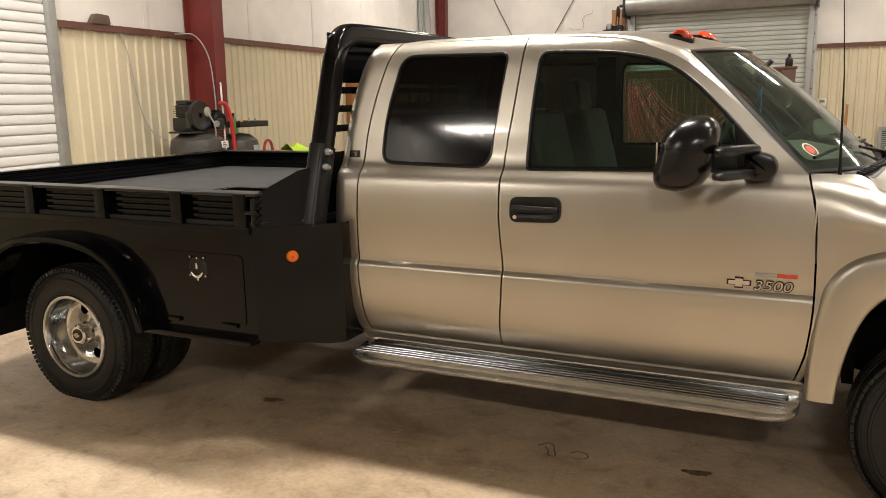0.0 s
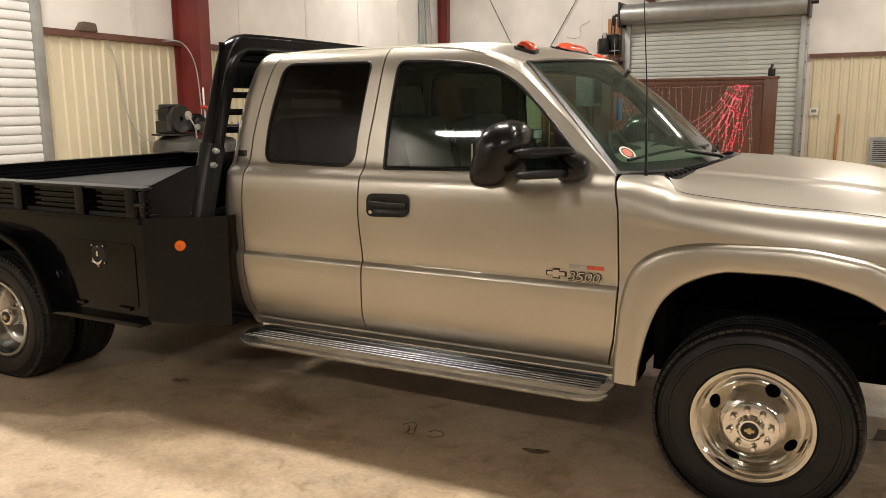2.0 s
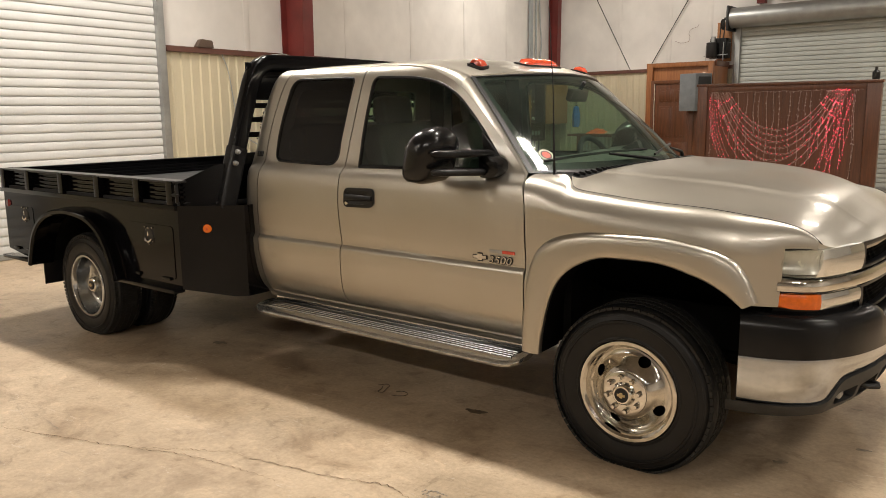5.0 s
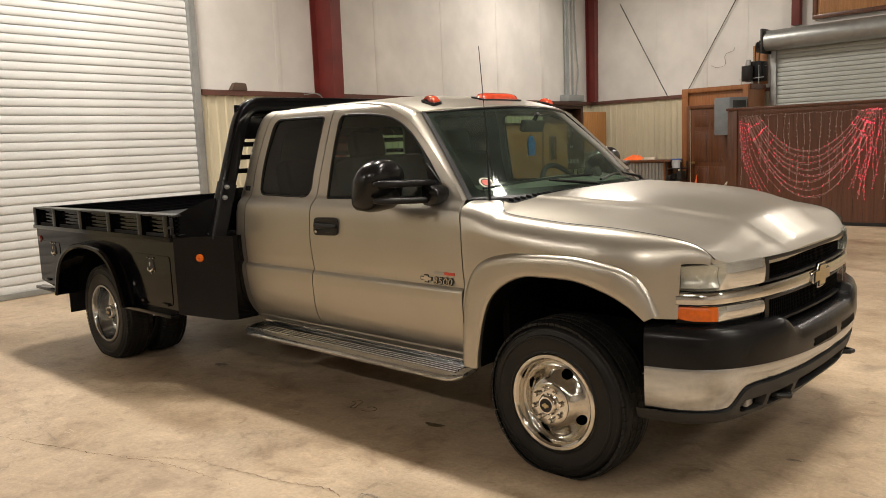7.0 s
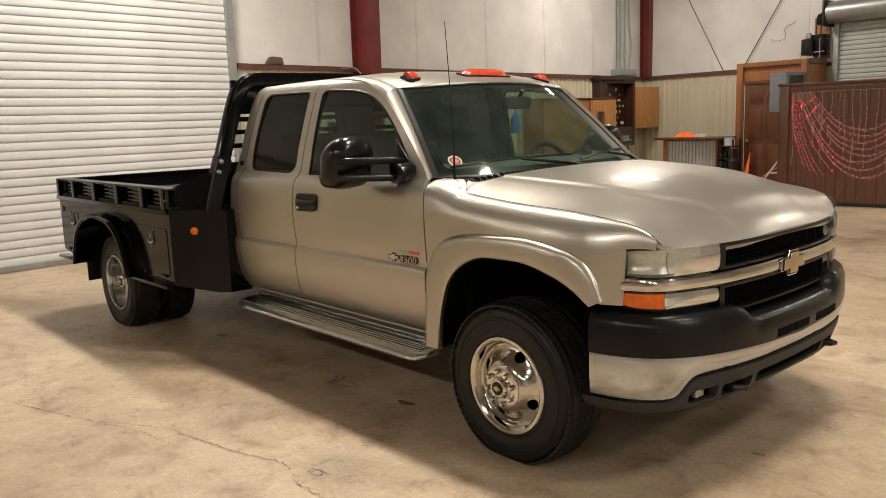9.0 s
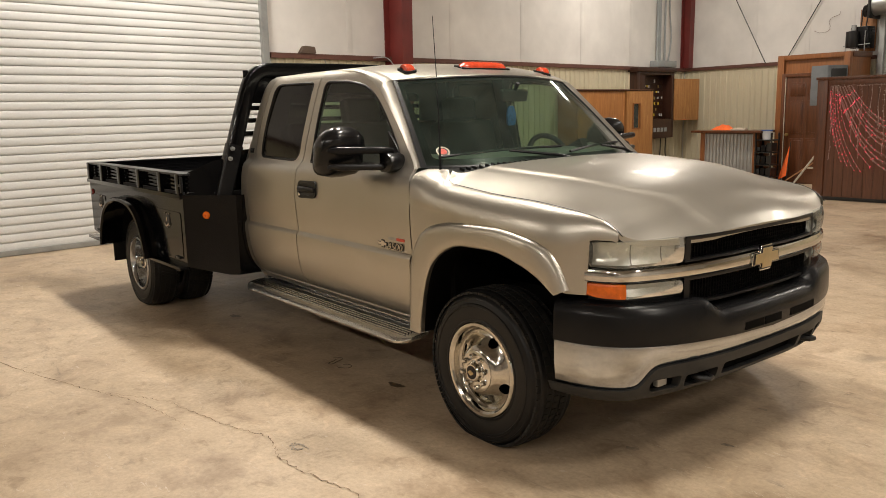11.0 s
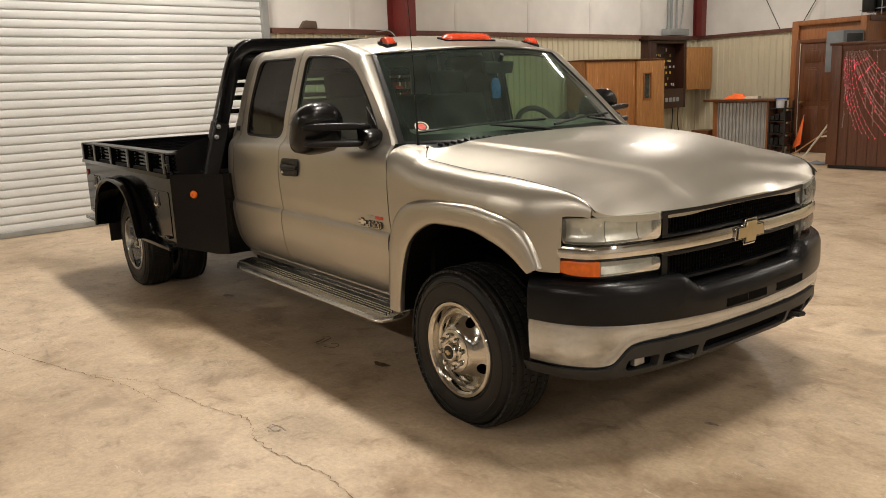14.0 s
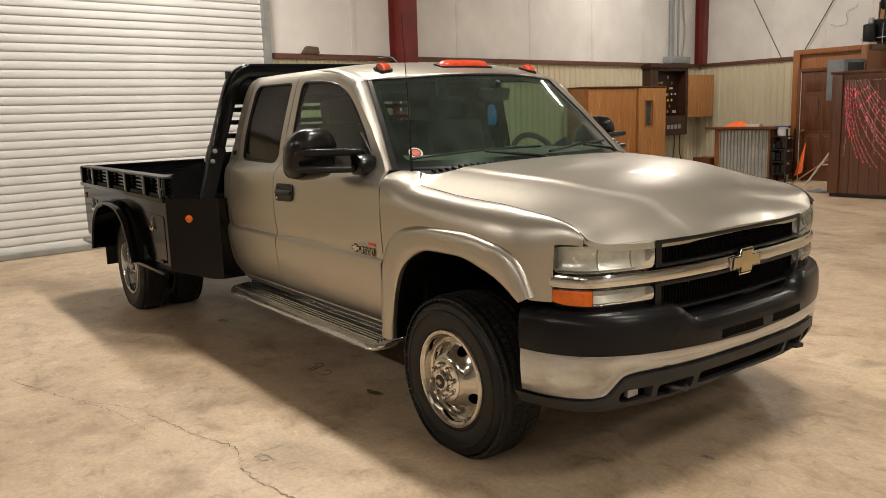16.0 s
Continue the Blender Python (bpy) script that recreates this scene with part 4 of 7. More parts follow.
for s in (-1, 1):
    fender(s)
    # black strip laid along the hood gap to draw its dark shade line
    gap_path = [Vector((X, s * (GAP_Y(X) + 0.0005), GAP(X) - 0.0005)) for X in np.linspace(-0.37, 0.695, 60)]
    part("hood_gap_shade", tube(gap_path, 0.0024, 6), BLACK_PLASTIC, TRUCK)

# cowl with louvres
rows = []
for k in range(41):
    v = -1 + 2 * k / 40
    h = hood_map(0.0, v * 0.985)
    w = ws_point(v * 0.99, 0.0, 0.0)
    rows.append([h + Vector((0.012, 0, -0.012)), h + Vector((-0.004, 0, -0.004)), h.lerp(w, 0.5) + Vector((0, 0, -0.004)), w + Vector((0.004, 0, -0.006)), w + Vector((-0.02, 0, -0.03))])
COWL = part("cowl", loft(rows), BLACK_PLASTIC, TRUCK, "black louvred cowl")
for k in range(46):
    v = -0.86 + 1.72 * k / 45
    h, w = hood_map(0.0, v), ws_point(v, 0.0)
    c = h.lerp(w, 0.36)
    t = boxes((-0.016, 0.016, -0.004, 0.004, -0.004, 0.010), bevel=0.001, seg=1)
    bmesh.ops.transform(t, matrix=Matrix.Translation(c) @ Matrix.Rotation(radians(12), 4, "Y"), verts=t.verts[:])
    part("cowl_louvre", t, BLACK_PLASTIC, COWL)

# wipers
for pivot, tip in ((0.02, -0.73), (0.66, 0.00)):
    p0 = ws_point(pivot / 0.8, -0.02, 0.02)
    p1 = ws_point((pivot + (tip - pivot) * 0.55) / 0.8, 0.115, 0.020)
    w = tube([p0, p0.lerp(p1, 0.35) + Vector((0.02, 0, 0.012)), p1], [0.012, 0.009, 0.006], 8)
    b0, b1 = ws_point((pivot + (tip - pivot) * 0.08) / 0.8, 0.14, 0.012), ws_point(tip / 0.8, 0.085, 0.012)
    bl = [b0.lerp(b1, k / 8) + Vector((0.62, 0, 0.75)) * 0.012 * math.sin(math.pi * k / 8) for k in range(9)]
    arm = part("wiper", w, BLACK_PLASTIC, TRUCK, "black windshield wiper")
    part("wiper_blade", tube(bl, 0.007, 6), BLACK_PLASTIC, arm)

# antenna, state-seal sticker
part("antenna", tube([(-0.457, -0.80, 1.225), (-0.459, -0.80, 1.27), (-0.468, -0.80, 1.60), (-0.496, -0.80, 1.99)], [0.010, 0.006, 0.0025, 0.0018], 6), BLACK_PLASTIC, TRUCK, "thin black whip antenna")
stk = bmesh.new()
for r0, r1, m in ((0.0, 0.026, 0), (0.026, 0.036, 1), (0.036, 0.046, 2)):
    t = bmesh.new()
    n = 28
    A = [t.verts.new((math.cos(2 * math.pi * k / n) * r0, math.sin(2 * math.pi * k / n) * r0, 0)) for k in range(n)] if r0 else [t.verts.new((0, 0, 0))]
    B = [t.verts.new((math.cos(2 * math.pi * k / n) * r1, math.sin(2 * math.pi * k / n) * r1, 0)) for k in range(n)]
    for k in range(n):
        f = t.faces.new((A[0], B[k], B[(k + 1) % n]) if not r0 else (A[k], B[k], B[(k + 1) % n], A[(k + 1) % n]))
        f.material_index = m
    join(stk, t)
sp = ws_point(-0.872, 0.155, 0.003)
su = (ws_point(-0.80, 0.15) - ws_point(-0.97, 0.15)).normalized()
sv = (ws_point(-0.885, 0.25) - ws_point(-0.885, 0.05)).normalized()
for v in stk.verts:
    v.co = sp + su * v.co.x * 0.76 + sv * v.co.y * 0.76
ST_RED = plain("sticker_red", (0.55, 0.07, 0.04), 0.5, vary=0.3, scale=60)
ST_DARK = plain("sticker_dark", (0.05, 0.04, 0.03), 0.5)
ST_WHITE = plain("sticker_cream", (0.52, 0.49, 0.36), 0.5, vary=0.2, scale=80)
part("windshield_sticker", stk, [ST_RED, ST_DARK, ST_WHITE], TRUCK, "round red and cream sticker")

# roof marker lights
for Y, w in ((-0.545, 0.034), (-0.0, 0.185), (0.545, 0.034)):
    X = -1.06 + (0.03 if Y == 0 else 0.0)
    zb = roof_z(X, Y)
    base = part("roof_light", sheet(rounded([(-0.058, -w - 0.006), (0.042, -w - 0.006), (0.042, w + 0.006), (-0.058, w + 0.006)], 0.02, 4), [], 0.03, lambda u, v: Vector((X + u, Y + v, roof_z(X + u, Y + v) + 0.008)), (0, 0, -0.02)), BLACK_PLASTIC, TRUCK, "orange roof marker light on a dark base")
    rows = []
    for k in range(13):
        v = -w + 2 * w * k / 12
        e = (1 - abs(v / w) ** 6) ** 0.5
        rows.append([(X + x * (0.25 + 0.75 * e), Y + v, roof_z(X + x, Y) + 0.006 + h * e) for x, h in ((0.036, 0.0), (0.034, 0.012), (0.020, 0.026), (-0.005, 0.031), (-0.030, 0.022), (-0.048, 0.0))])
    part("marker_lens", loft(rows, caps=True), RED_LENS, base, "orange-red lens")

# badge on the front doors, trim badge at the rear corner
for s in (-1, 1):
    rot = Matrix.Rotation(radians(90), 4, "X") if s < 0 else Matrix.Rotation(radians(180), 4, "Z") @ Matrix.Rotation(radians(90), 4, "X")
    slant = Matrix(((1.32, 0.24, 0, 0), (0, 1, 0, 0), (0, 0, 1, 0), (0, 0, 0, 1)))
    t = bmesh.new()
    for k in range(8):
        o = lettering("3500", 0.050, 0.001)
        bmesh.ops.transform(o, matrix=Matrix.Translation((-0.650 + 0.0030 * math.cos(k * math.pi / 4), s * (0.9545 + 0.00005 * k), 0.845 + 0.0030 * math.sin(k * math.pi / 4))) @ rot @ slant, verts=o.verts[:])
        join(t, o)
    part("badge_outline", t, BLACK_PLASTIC, TRUCK)
    t = lettering("3500", 0.050, 0.002)
    bmesh.ops.transform(t, matrix=Matrix.Translation((-0.650, s * 0.9565, 0.845)) @ rot @ slant, verts=t.verts[:])
    part("model_badge", t, WHEEL_METAL, TRUCK, "silver numerals outlined in black")
    cross = [(-0.046, -0.009), (-0.016, -0.009), (-0.016, -0.019), (0.016, -0.019), (0.016, -0.009), (0.046, -0.009), (0.046, 0.009), (0.016, 0.009), (0.016, 0.019), (-0.016, 0.019), (-0.016, 0.009), (-0.046, 0.009)]
    t = prism([(-0.768 + u * 0.8, 0.852 + v * 0.8) for u, v in cross], s * 0.952, s * 0.957, axes="xzy")
    part("badge_cross", t, CHROME, TRUCK)
    part("badge_outline", prism([(-0.768 + u * 0.93, 0.852 + v * 1.12) for u, v in cross], s * 0.9505, s * 0.9535, axes="xzy"), BLACK_PLASTIC, TRUCK)
    part("engine_badge", boxes((-0.714, -0.642, s * 0.955 - 0.002, s * 0.955 + 0.002, 0.879, 0.894), bevel=0.0015), STEEL, TRUCK, "small silver and red badge")
    part("engine_badge", boxes((-0.640, -0.571, s * 0.955 - 0.002, s * 0.955 + 0.002, 0.879, 0.894), bevel=0.0015), ST_RED, TRUCK)
    part("trim_badge", boxes((-0.026, 0.026, -0.004, 0.004, -0.016, 0.016), bevel=0.003), BLACK_PLASTIC, TRUCK).matrix_basis = pose(-2.452, s * (cab_wrap(-2.452, 1.297) + 0.001), 1.297, s * 9, 0, 0)
    t = lettering("LS", 0.026, 0.001)
    bmesh.ops.transform(t, matrix=Matrix.Translation((-2.452, s * (cab_wrap(-2.452, 1.297) + 0.006), 1.296)) @ rot, verts=t.verts[:])
    part("trim_letters", t, CHROME, TRUCK)

# ---- front end ----
BUMP = pchip([(0.0, 0.885), (0.25, 0.878), (0.45, 0.856), (0.62, 0.816), (0.74, 0.765), (0.83, 0.700), (0.89, 0.620), (0.925, 0.530), (0.94, 0.45)])


def arc_rows(ys, section, plan=BUMP):
    """Rows over the width: section(Y) gives (offset inwards, z) pairs laid behind the plan curve."""
    rows = []
    for Y in ys:
        x = plan(abs(Y))
        d = 0.004
        slope = (plan(min(abs(Y) + d, 0.94)) - plan(max(abs(Y) - d, 0))) / (2 * d)
        n = Vector((1, -slope * (1 if Y >= 0 else -1), 0)).normalized()
        rows.append([Vector((x, Y, z)) - n * o for o, z in section(Y)])
    return rows


YS = list(np.concatenate([np.linspace(-0.94, -0.70, 16), np.linspace(-0.68, 0.68, 35), np.linspace(0.70, 0.94, 16)]))
DIP = pchip([(0.0, 0.0), (0.36, 0.0), (0.46, 1.0), (0.95, 1.0)])
ARCHB = pchip([(0.0, 0.490), (0.60, 0.489), (0.66, 0.486), (0.695, 0.476), (0.722, 0.452), (0.748, 0.420), (0.775, 0.402), (0.82, 0.395), (0.95, 0.397)])


def chrome_section(Y):
    zt, zb = 0.562 + 0.028 * min(1, abs(Y) / 0.9), ARCHB(abs(Y))
    return [(0.03, zt), (0.004, zt - 0.004), (0.0, zt - 0.03), (0.002, (zt + zb) / 2), (0.012, zb + 0.02), (0.03, zb), (0.05, zb)]


part("front_bumper", loft(arc_rows(YS, chrome_section)), CHROME_WORN, TRUCK, "chrome front bumper bar", 40)


def pad_section(Y):
    zt = 0.690 + 0.060 * DIP(abs(Y)) + 0.02 * max(0, abs(Y) - 0.6)
    zb = 0.562 + 0.028 * min(1, abs(Y) / 0.9)
    return [(0.02, zb - 0.004), (-0.006, zb), (-0.010, zb + 0.03), (-0.008, zt - 0.05), (0.004, zt - 0.018), (0.022, zt - 0.004), (0.05, zt), (0.16, zt + 0.004), (0.20, zt - 0.03)]


pad = part("bumper_pad", loft(arc_rows(YS, pad_section)), GREY_PLASTIC, TRUCK, "charcoal plastic bumper top pad", 50)
# near-black patches on the pad, painting the shade of deep slots
for y0, y1 in ((-0.225, -0.085), (-0.075, 0.06), (0.145, 0.385)):
    ys = [y0 + (y1 - y0) * k / 8 for k in range(9)]
    part("slot_shade", loft(arc_rows(ys, lambda Y: [(0.03, 0.577), (-0.0115, 0.579), (-0.0118, 0.598), (-0.0115, 0.614), (0.03, 0.616)])), MESH_SHADE, pad)


VAL_IN = pchip([(0.0, 0.010), (0.15, 0.014), (0.5, 0.030), (0.85, 0.052), (1.0, 0.085)])


def val_top(Y):
    return ARCHB(abs(Y)) + 0.003


def val_low(Y):
    return 0.330 + 0.027 * max(0, 1 - abs(Y) / 0.75) ** 0.7


def valance_map(Y, z):
    q = (val_top(Y) - z) / (val_top(Y) - val_low(Y))
    return arc_rows([Y], lambda y: [(VAL_IN(min(1, max(0, q))), z)])[0][0]


rim = [(Y, val_low(Y)) for Y in YS] + [(Y, val_top(Y)) for Y in reversed(YS)]
holes = []
for y0, y1, r in ((0.565, 0.712, 0.028), (0.352, 0.540, 0.012)):
    for k in (-1, 1):
        o = [(k * y0, 0.383), (k * y1, 0.376), (k * y1, 0.430), (k * y0, 0.437)]
        holes.append(rounded(o if k > 0 else o[::-1], [0.012, r, r, 0.012] if k > 0 else [0.012, r, r, 0.012][::-1], 5))
holes.append(rounded([(-0.318, 0.392), (0.318, 0.392), (0.318, 0.447), (-0.318, 0.447)], 0.014, 5))
val = part("front_valance", sheet(rim, holes, (0.03, 0.02), valance_map, (-0.04, 0, 0)), VALANCE, TRUCK, "charcoal lower valance with long openings", 50)
# black sheet that paints the shade behind the valance openings
part("valance_back", loft(arc_rows([Y for Y in YS if abs(Y) < 0.80], lambda Y: [(0.075, 0.36), (0.075, 0.455)])), MESH_SHADE, val)
part("frame_bracket", boxes((0.74, 0.765, -0.66, -0.60, 0.395, 0.432), bevel=0.004), STEEL, TRUCK, "bare steel bracket behind the valance")
for s in (-1, 1):
    part("tow_hook", tube([(0.66, s * 0.40, 0.40), (0.81, s * 0.40, 0.405), (0.855, s * 0.415, 0.405), (0.86, s * 0.44, 0.405), (0.835, s * 0.455, 0.405), (0.79, s * 0.455, 0.405)], 0.013, 8), PLAIN_BLACK, TRUCK, "black tow hook")

NOSE = FRONT


def front_band(y0, y1, section, n=24):
    return loft(arc_rows([y0 + (y1 - y0) * k / n for k in range(n + 1)], section, NOSE))


# body-dark surround behind lamps and grille
part("front_surround", front_band(-0.875, 0.875, lambda Y: [(0.10, 0.70), (0.045, 0.71), (0.045, 0.76), (0.045, 1.0), (0.06, 1.012)], 60), BLACK_PLASTIC, TRUCK)
part("grille_bar", front_band(-0.872, 0.872, lambda Y: [(0.03, 0.836), (-0.006, 0.839), (-0.012, 0.847), (-0.013, 0.862), (-0.012, 0.878), (-0.006, 0.892), (0.03, 0.898)], 60), CHROME, TRUCK, "wide chrome grille bar")


def grille_frame(z0, z1, y0):
    b = bmesh.new()
    for a0, a1, za, zb in ((-y0, y0, z1 - 0.016, z1), (-y0, y0, z0, z0 + 0.012), (-y0, -y0 + 0.03, z0, z1), (y0 - 0.03, y0, z0, z1)):
        join(b, front_band(a0, a1, lambda Y: [(0.04, za), (0.004, za), (0.002, (za + zb) / 2), (0.004, zb), (0.04, zb)], 30))
    return b


for z0, z1, y0 in ((0.898, 1.005, 0.525), (0.715, 0.838, 0.525)):
    g = part("grille", grille_frame(z0, z1, y0), BLACK_PLASTIC, TRUCK, "black mesh grille")
    mesh = bmesh.new()
    for r in range(int((z1 - z0 - 0.03) / 0.017)):
        zc = z0 + 0.018 + r * 0.017
        join(mesh, front_band(-y0 + 0.02, y0 - 0.02, lambda Y: [(0.034, zc - 0.003), (0.028, zc), (0.034, zc + 0.003)], 30))
    for k in range(56):
        Yc = -y0 + 0.03 + (2 * y0 - 0.06) * k / 55
        x = NOSE(abs(Yc)) - 0.033
        join(mesh, boxes((x - 0.004, x + 0.004, Yc - 0.003, Yc + 0.003, z0 + 0.01, z1 - 0.012)))
    part("grille_mesh", mesh, MESH_SHADE, g)
    part("grille_back", front_band(-y0, y0, lambda Y: [(0.075, z0), (0.075, z1)], 20), MESH_SHADE, g)

emb = [(-0.128, -0.030), (-0.048, -0.030), (-0.056, -0.060), (0.044, -0.060), (0.050, -0.030), (0.128, -0.030), (0.118, 0.030), (0.048, 0.030), (0.056, 0.060), (-0.044, 0.060), (-0.050, 0.030), (-0.118, 0.030)]
e = part("front_emblem", prism([(u * 0.88, 0.862 + v * 0.95) for u, v in emb], 0.826, 0.842, 0.004, axes="yzx"), CHROME, TRUCK, "gold cross-shaped emblem with chrome rim")
part("emblem_border", prism([(u * 0.83, 0.862 + v * 0.84) for u, v in emb], 0.840, 0.8445, 0.001, axes="yzx"), BLACK_PLASTIC, e)
part("emblem_face", prism([(u * 0.76, 0.862 + v * 0.73) for u, v in emb], 0.843, 0.848, 0.002, axes="yzx"), GOLD, e, "gold face")

REFLECT = plain("lamp_reflector", (0.62, 0.62, 0.59), 0.25, 0.4, vary=0.2, scale=22)
for s in (-1, 1):
    def lamp_lens(outline, r, bulge):
        zs = [p[1] for p in outline]
        zc, hz = (max(zs) + min(zs)) / 2, (max(zs) - min(zs)) / 2

        def fmap(y, z):
            e = 0.004
            slope = (NOSE(min(y + e, 0.93)) - NOSE(y - e)) / (2 * e)
            n = Vector((1, -slope, 0)).normalized()
            q = n * (0.002 + bulge * (1 - ((z - zc) / hz) ** 2))
            return Vector((NOSE(y) + q.x, s * (y + q.y), z))
        return sheet(rounded(outline, r, 5), [], (0.02, 0.016), fmap, (-0.045, 0, 0))
    h = part("headlight", lamp_lens([(0.541, 0.903), (0.872, 0.901), (0.876, 0.985), (0.856, 1.006), (0.541, 1.009)], [0.02, 0.02, 0.015, 0.02, 0.015], 0.008), CLEAR, TRUCK, "clear plastic headlight, slightly hazed", 50)
    h.visible_shadow = False
    refl = bmesh.new()
    for a, b in ((0.545, 0.615), (0.62, 0.755), (0.76, 0.868)):
        join(refl, loft(arc_rows([s * (a + (b - a) * k / 8) for k in range(9)], lambda Y: [(0.028, 0.906), (0.040, 0.925), (0.043, 0.953), (0.040, 0.98), (0.028, 1.000)], NOSE)))
    part("headlight_reflector", refl, REFLECT, h)
    part("turn_signal", lamp_lens([(0.541, 0.776), (0.788, 0.774), (0.788, 0.834), (0.541, 0.832)], [0.02, 0.003, 0.003, 0.02], 0.006), CLEAR, TRUCK, "clear lower lamp lens").visible_shadow = False
    part("signal_reflector", loft(arc_rows([s * (0.545 + 0.24 * k / 8) for k in range(9)], lambda Y: [(0.028, 0.776), (0.038, 0.805), (0.028, 0.832)], NOSE)), REFLECT, TRUCK)
    part("side_marker", lamp_lens([(0.790, 0.774), (0.858, 0.778), (0.874, 0.796), (0.874, 0.834), (0.790, 0.834)], [0.003, 0.02, 0.02, 0.012, 0.003], 0.006), AMBER, TRUCK, "amber corner marker lens")

# ---- wheels ----
def polar(profile, holes, n_u=40):
    """A turned disc with holes: profile gives outward offset over radius; holes lie in (angle, radius)."""
    r0, r1 = profile[0][0], profile[-1][0]
    f = pchip(profile)
    return sheet([(-math.pi, r0), (math.pi, r0), (math.pi, r1), (-math.pi, r1)], holes, (2 * math.pi / n_u, 0.012), lambda a, r: Vector((r * math.cos(a), -f(r), r * math.sin(a))), (0, 0.012, 0))


def tyre(y_in, y_out):
    """A tyre between two planes; y is inwards from its outer face."""
    w = y_out - y_in
    R, r = TYRE_R, 0.214
    prof = [(r, y_in + 0.02), (r + 0.012, y_in + 0.004), (r + 0.016, y_in - 0.002), (r + 0.022, y_in - 0.002), (r + 0.026, y_in + 0.001), (r + 0.05, y_in - 0.006), (R - 0.075, y_in - 0.005), (R - 0.072, y_in - 0.009), (R - 0.064, y_in - 0.008), (R - 0.061, y_in - 0.003), (R - 0.042, y_in + 0.003), (R - 0.040, y_in), (R - 0.034, y_in + 0.002), (R - 0.030, y_in + 0.008), (R - 0.012, y_in + 0.022)]
    for k in range(4):
        a = y_in + 0.030 + (w - 0.06) * k / 4
        b = y_in + 0.030 + (w - 0.06) * (k + 1) / 4
        prof += [(R - 0.002, a + 0.004), (R, a + 0.010), (R, b - 0.010), (R - 0.002, b - 0.004)]
        if k < 3:
            prof += [(R - 0.010, b - 0.003), (R - 0.010, b + 0.003)]
    prof += [(R - 0.012, y_out - 0.022), (R - 0.03, y_out - 0.010), (R - 0.07, y_out + 0.004), (r + 0.05, y_out + 0.006), (r + 0.02, y_out - 0.004), (r, y_out - 0.02)]
    return lathe(prof, 72)


def flatten(bm):
    for v in bm.verts:
        d = v.co.z + HUB_Z - 0.001
        v.co.z = -HUB_Z + 0.001 + 0.5 * (d + math.sqrt(d * d + 0.0002)) - 0.0005 * (d < 0.05)
    return bm


def ovals(count, r, du, dr, off=0.0):
    return [[(a + du * math.cos(2 * math.pi * k / 18), r + dr * math.sin(2 * math.pi * k / 18)) for k in range(18)] for a in [(-math.pi + (j + 0.5) * 2 * math.pi / count + off) for j in range(count)]]


def tread_fast(y_in, y_out, n=72, lugs=False):
    """Tread blocks all round, as one list of faces."""
    w = y_out - y_in
    V, F = [], []
    for k in range(n):
        for j, (yc, hw) in enumerate(((y_in + 0.021, 0.017 if lugs else 0.015), (y_in + 0.31 * w, 0.016), (y_in + 0.5 * w, 0.016), (y_in + 0.69 * w, 0.016), (y_out - 0.021, 0.017 if lugs else 0.015))):
            a = 2 * math.pi * (k + (0.5 if j % 2 else 0.0)) / n
            R1, R0, h = TYRE_R + (0.003 if 0 < j < 4 else -0.0085), TYRE_R - (0.030 if lugs and j in (0, 4) else 0.02), 2 * math.pi / n * (0.36 if lugs and j in (0, 4) else 0.44)
            i = len(V)
            for R in (R0, R1):
                for sgn, y in ((-1, yc - hw), (1, yc - hw), (1, yc + hw), (-1, yc + hw)):
                    V.append((R * math.sin(a + sgn * h), y, R * math.cos(a + sgn * h)))
            F += [(i + 4, i + 5, i + 6, i + 7), (i, i + 1, i + 5, i + 4), (i + 1, i + 2, i + 6, i + 5), (i + 2, i + 3, i + 7, i + 6), (i + 3, i, i + 4, i + 7)]
    me = bpy.data.meshes.new("tread")
    me.from_pydata(V, [], F)
    bm = bmesh.new()
    bm.from_mesh(me)
    bpy.data.meshes.remove(me)
    return bm


def lug_ring(parent, r, y, n=8):
    """Chrome nuts in a ring on the hub."""
    for k in range(n):
        a = 2 * math.pi * k / n + 0.2
        t = lathe([(0.0, -0.026), (0.008, -0.024), (0.012, -0.016), (0.013, 0.006)], 10)
        part("lug_nut", t, CHROME, parent).location = (r * math.cos(a), y, r * math.sin(a))


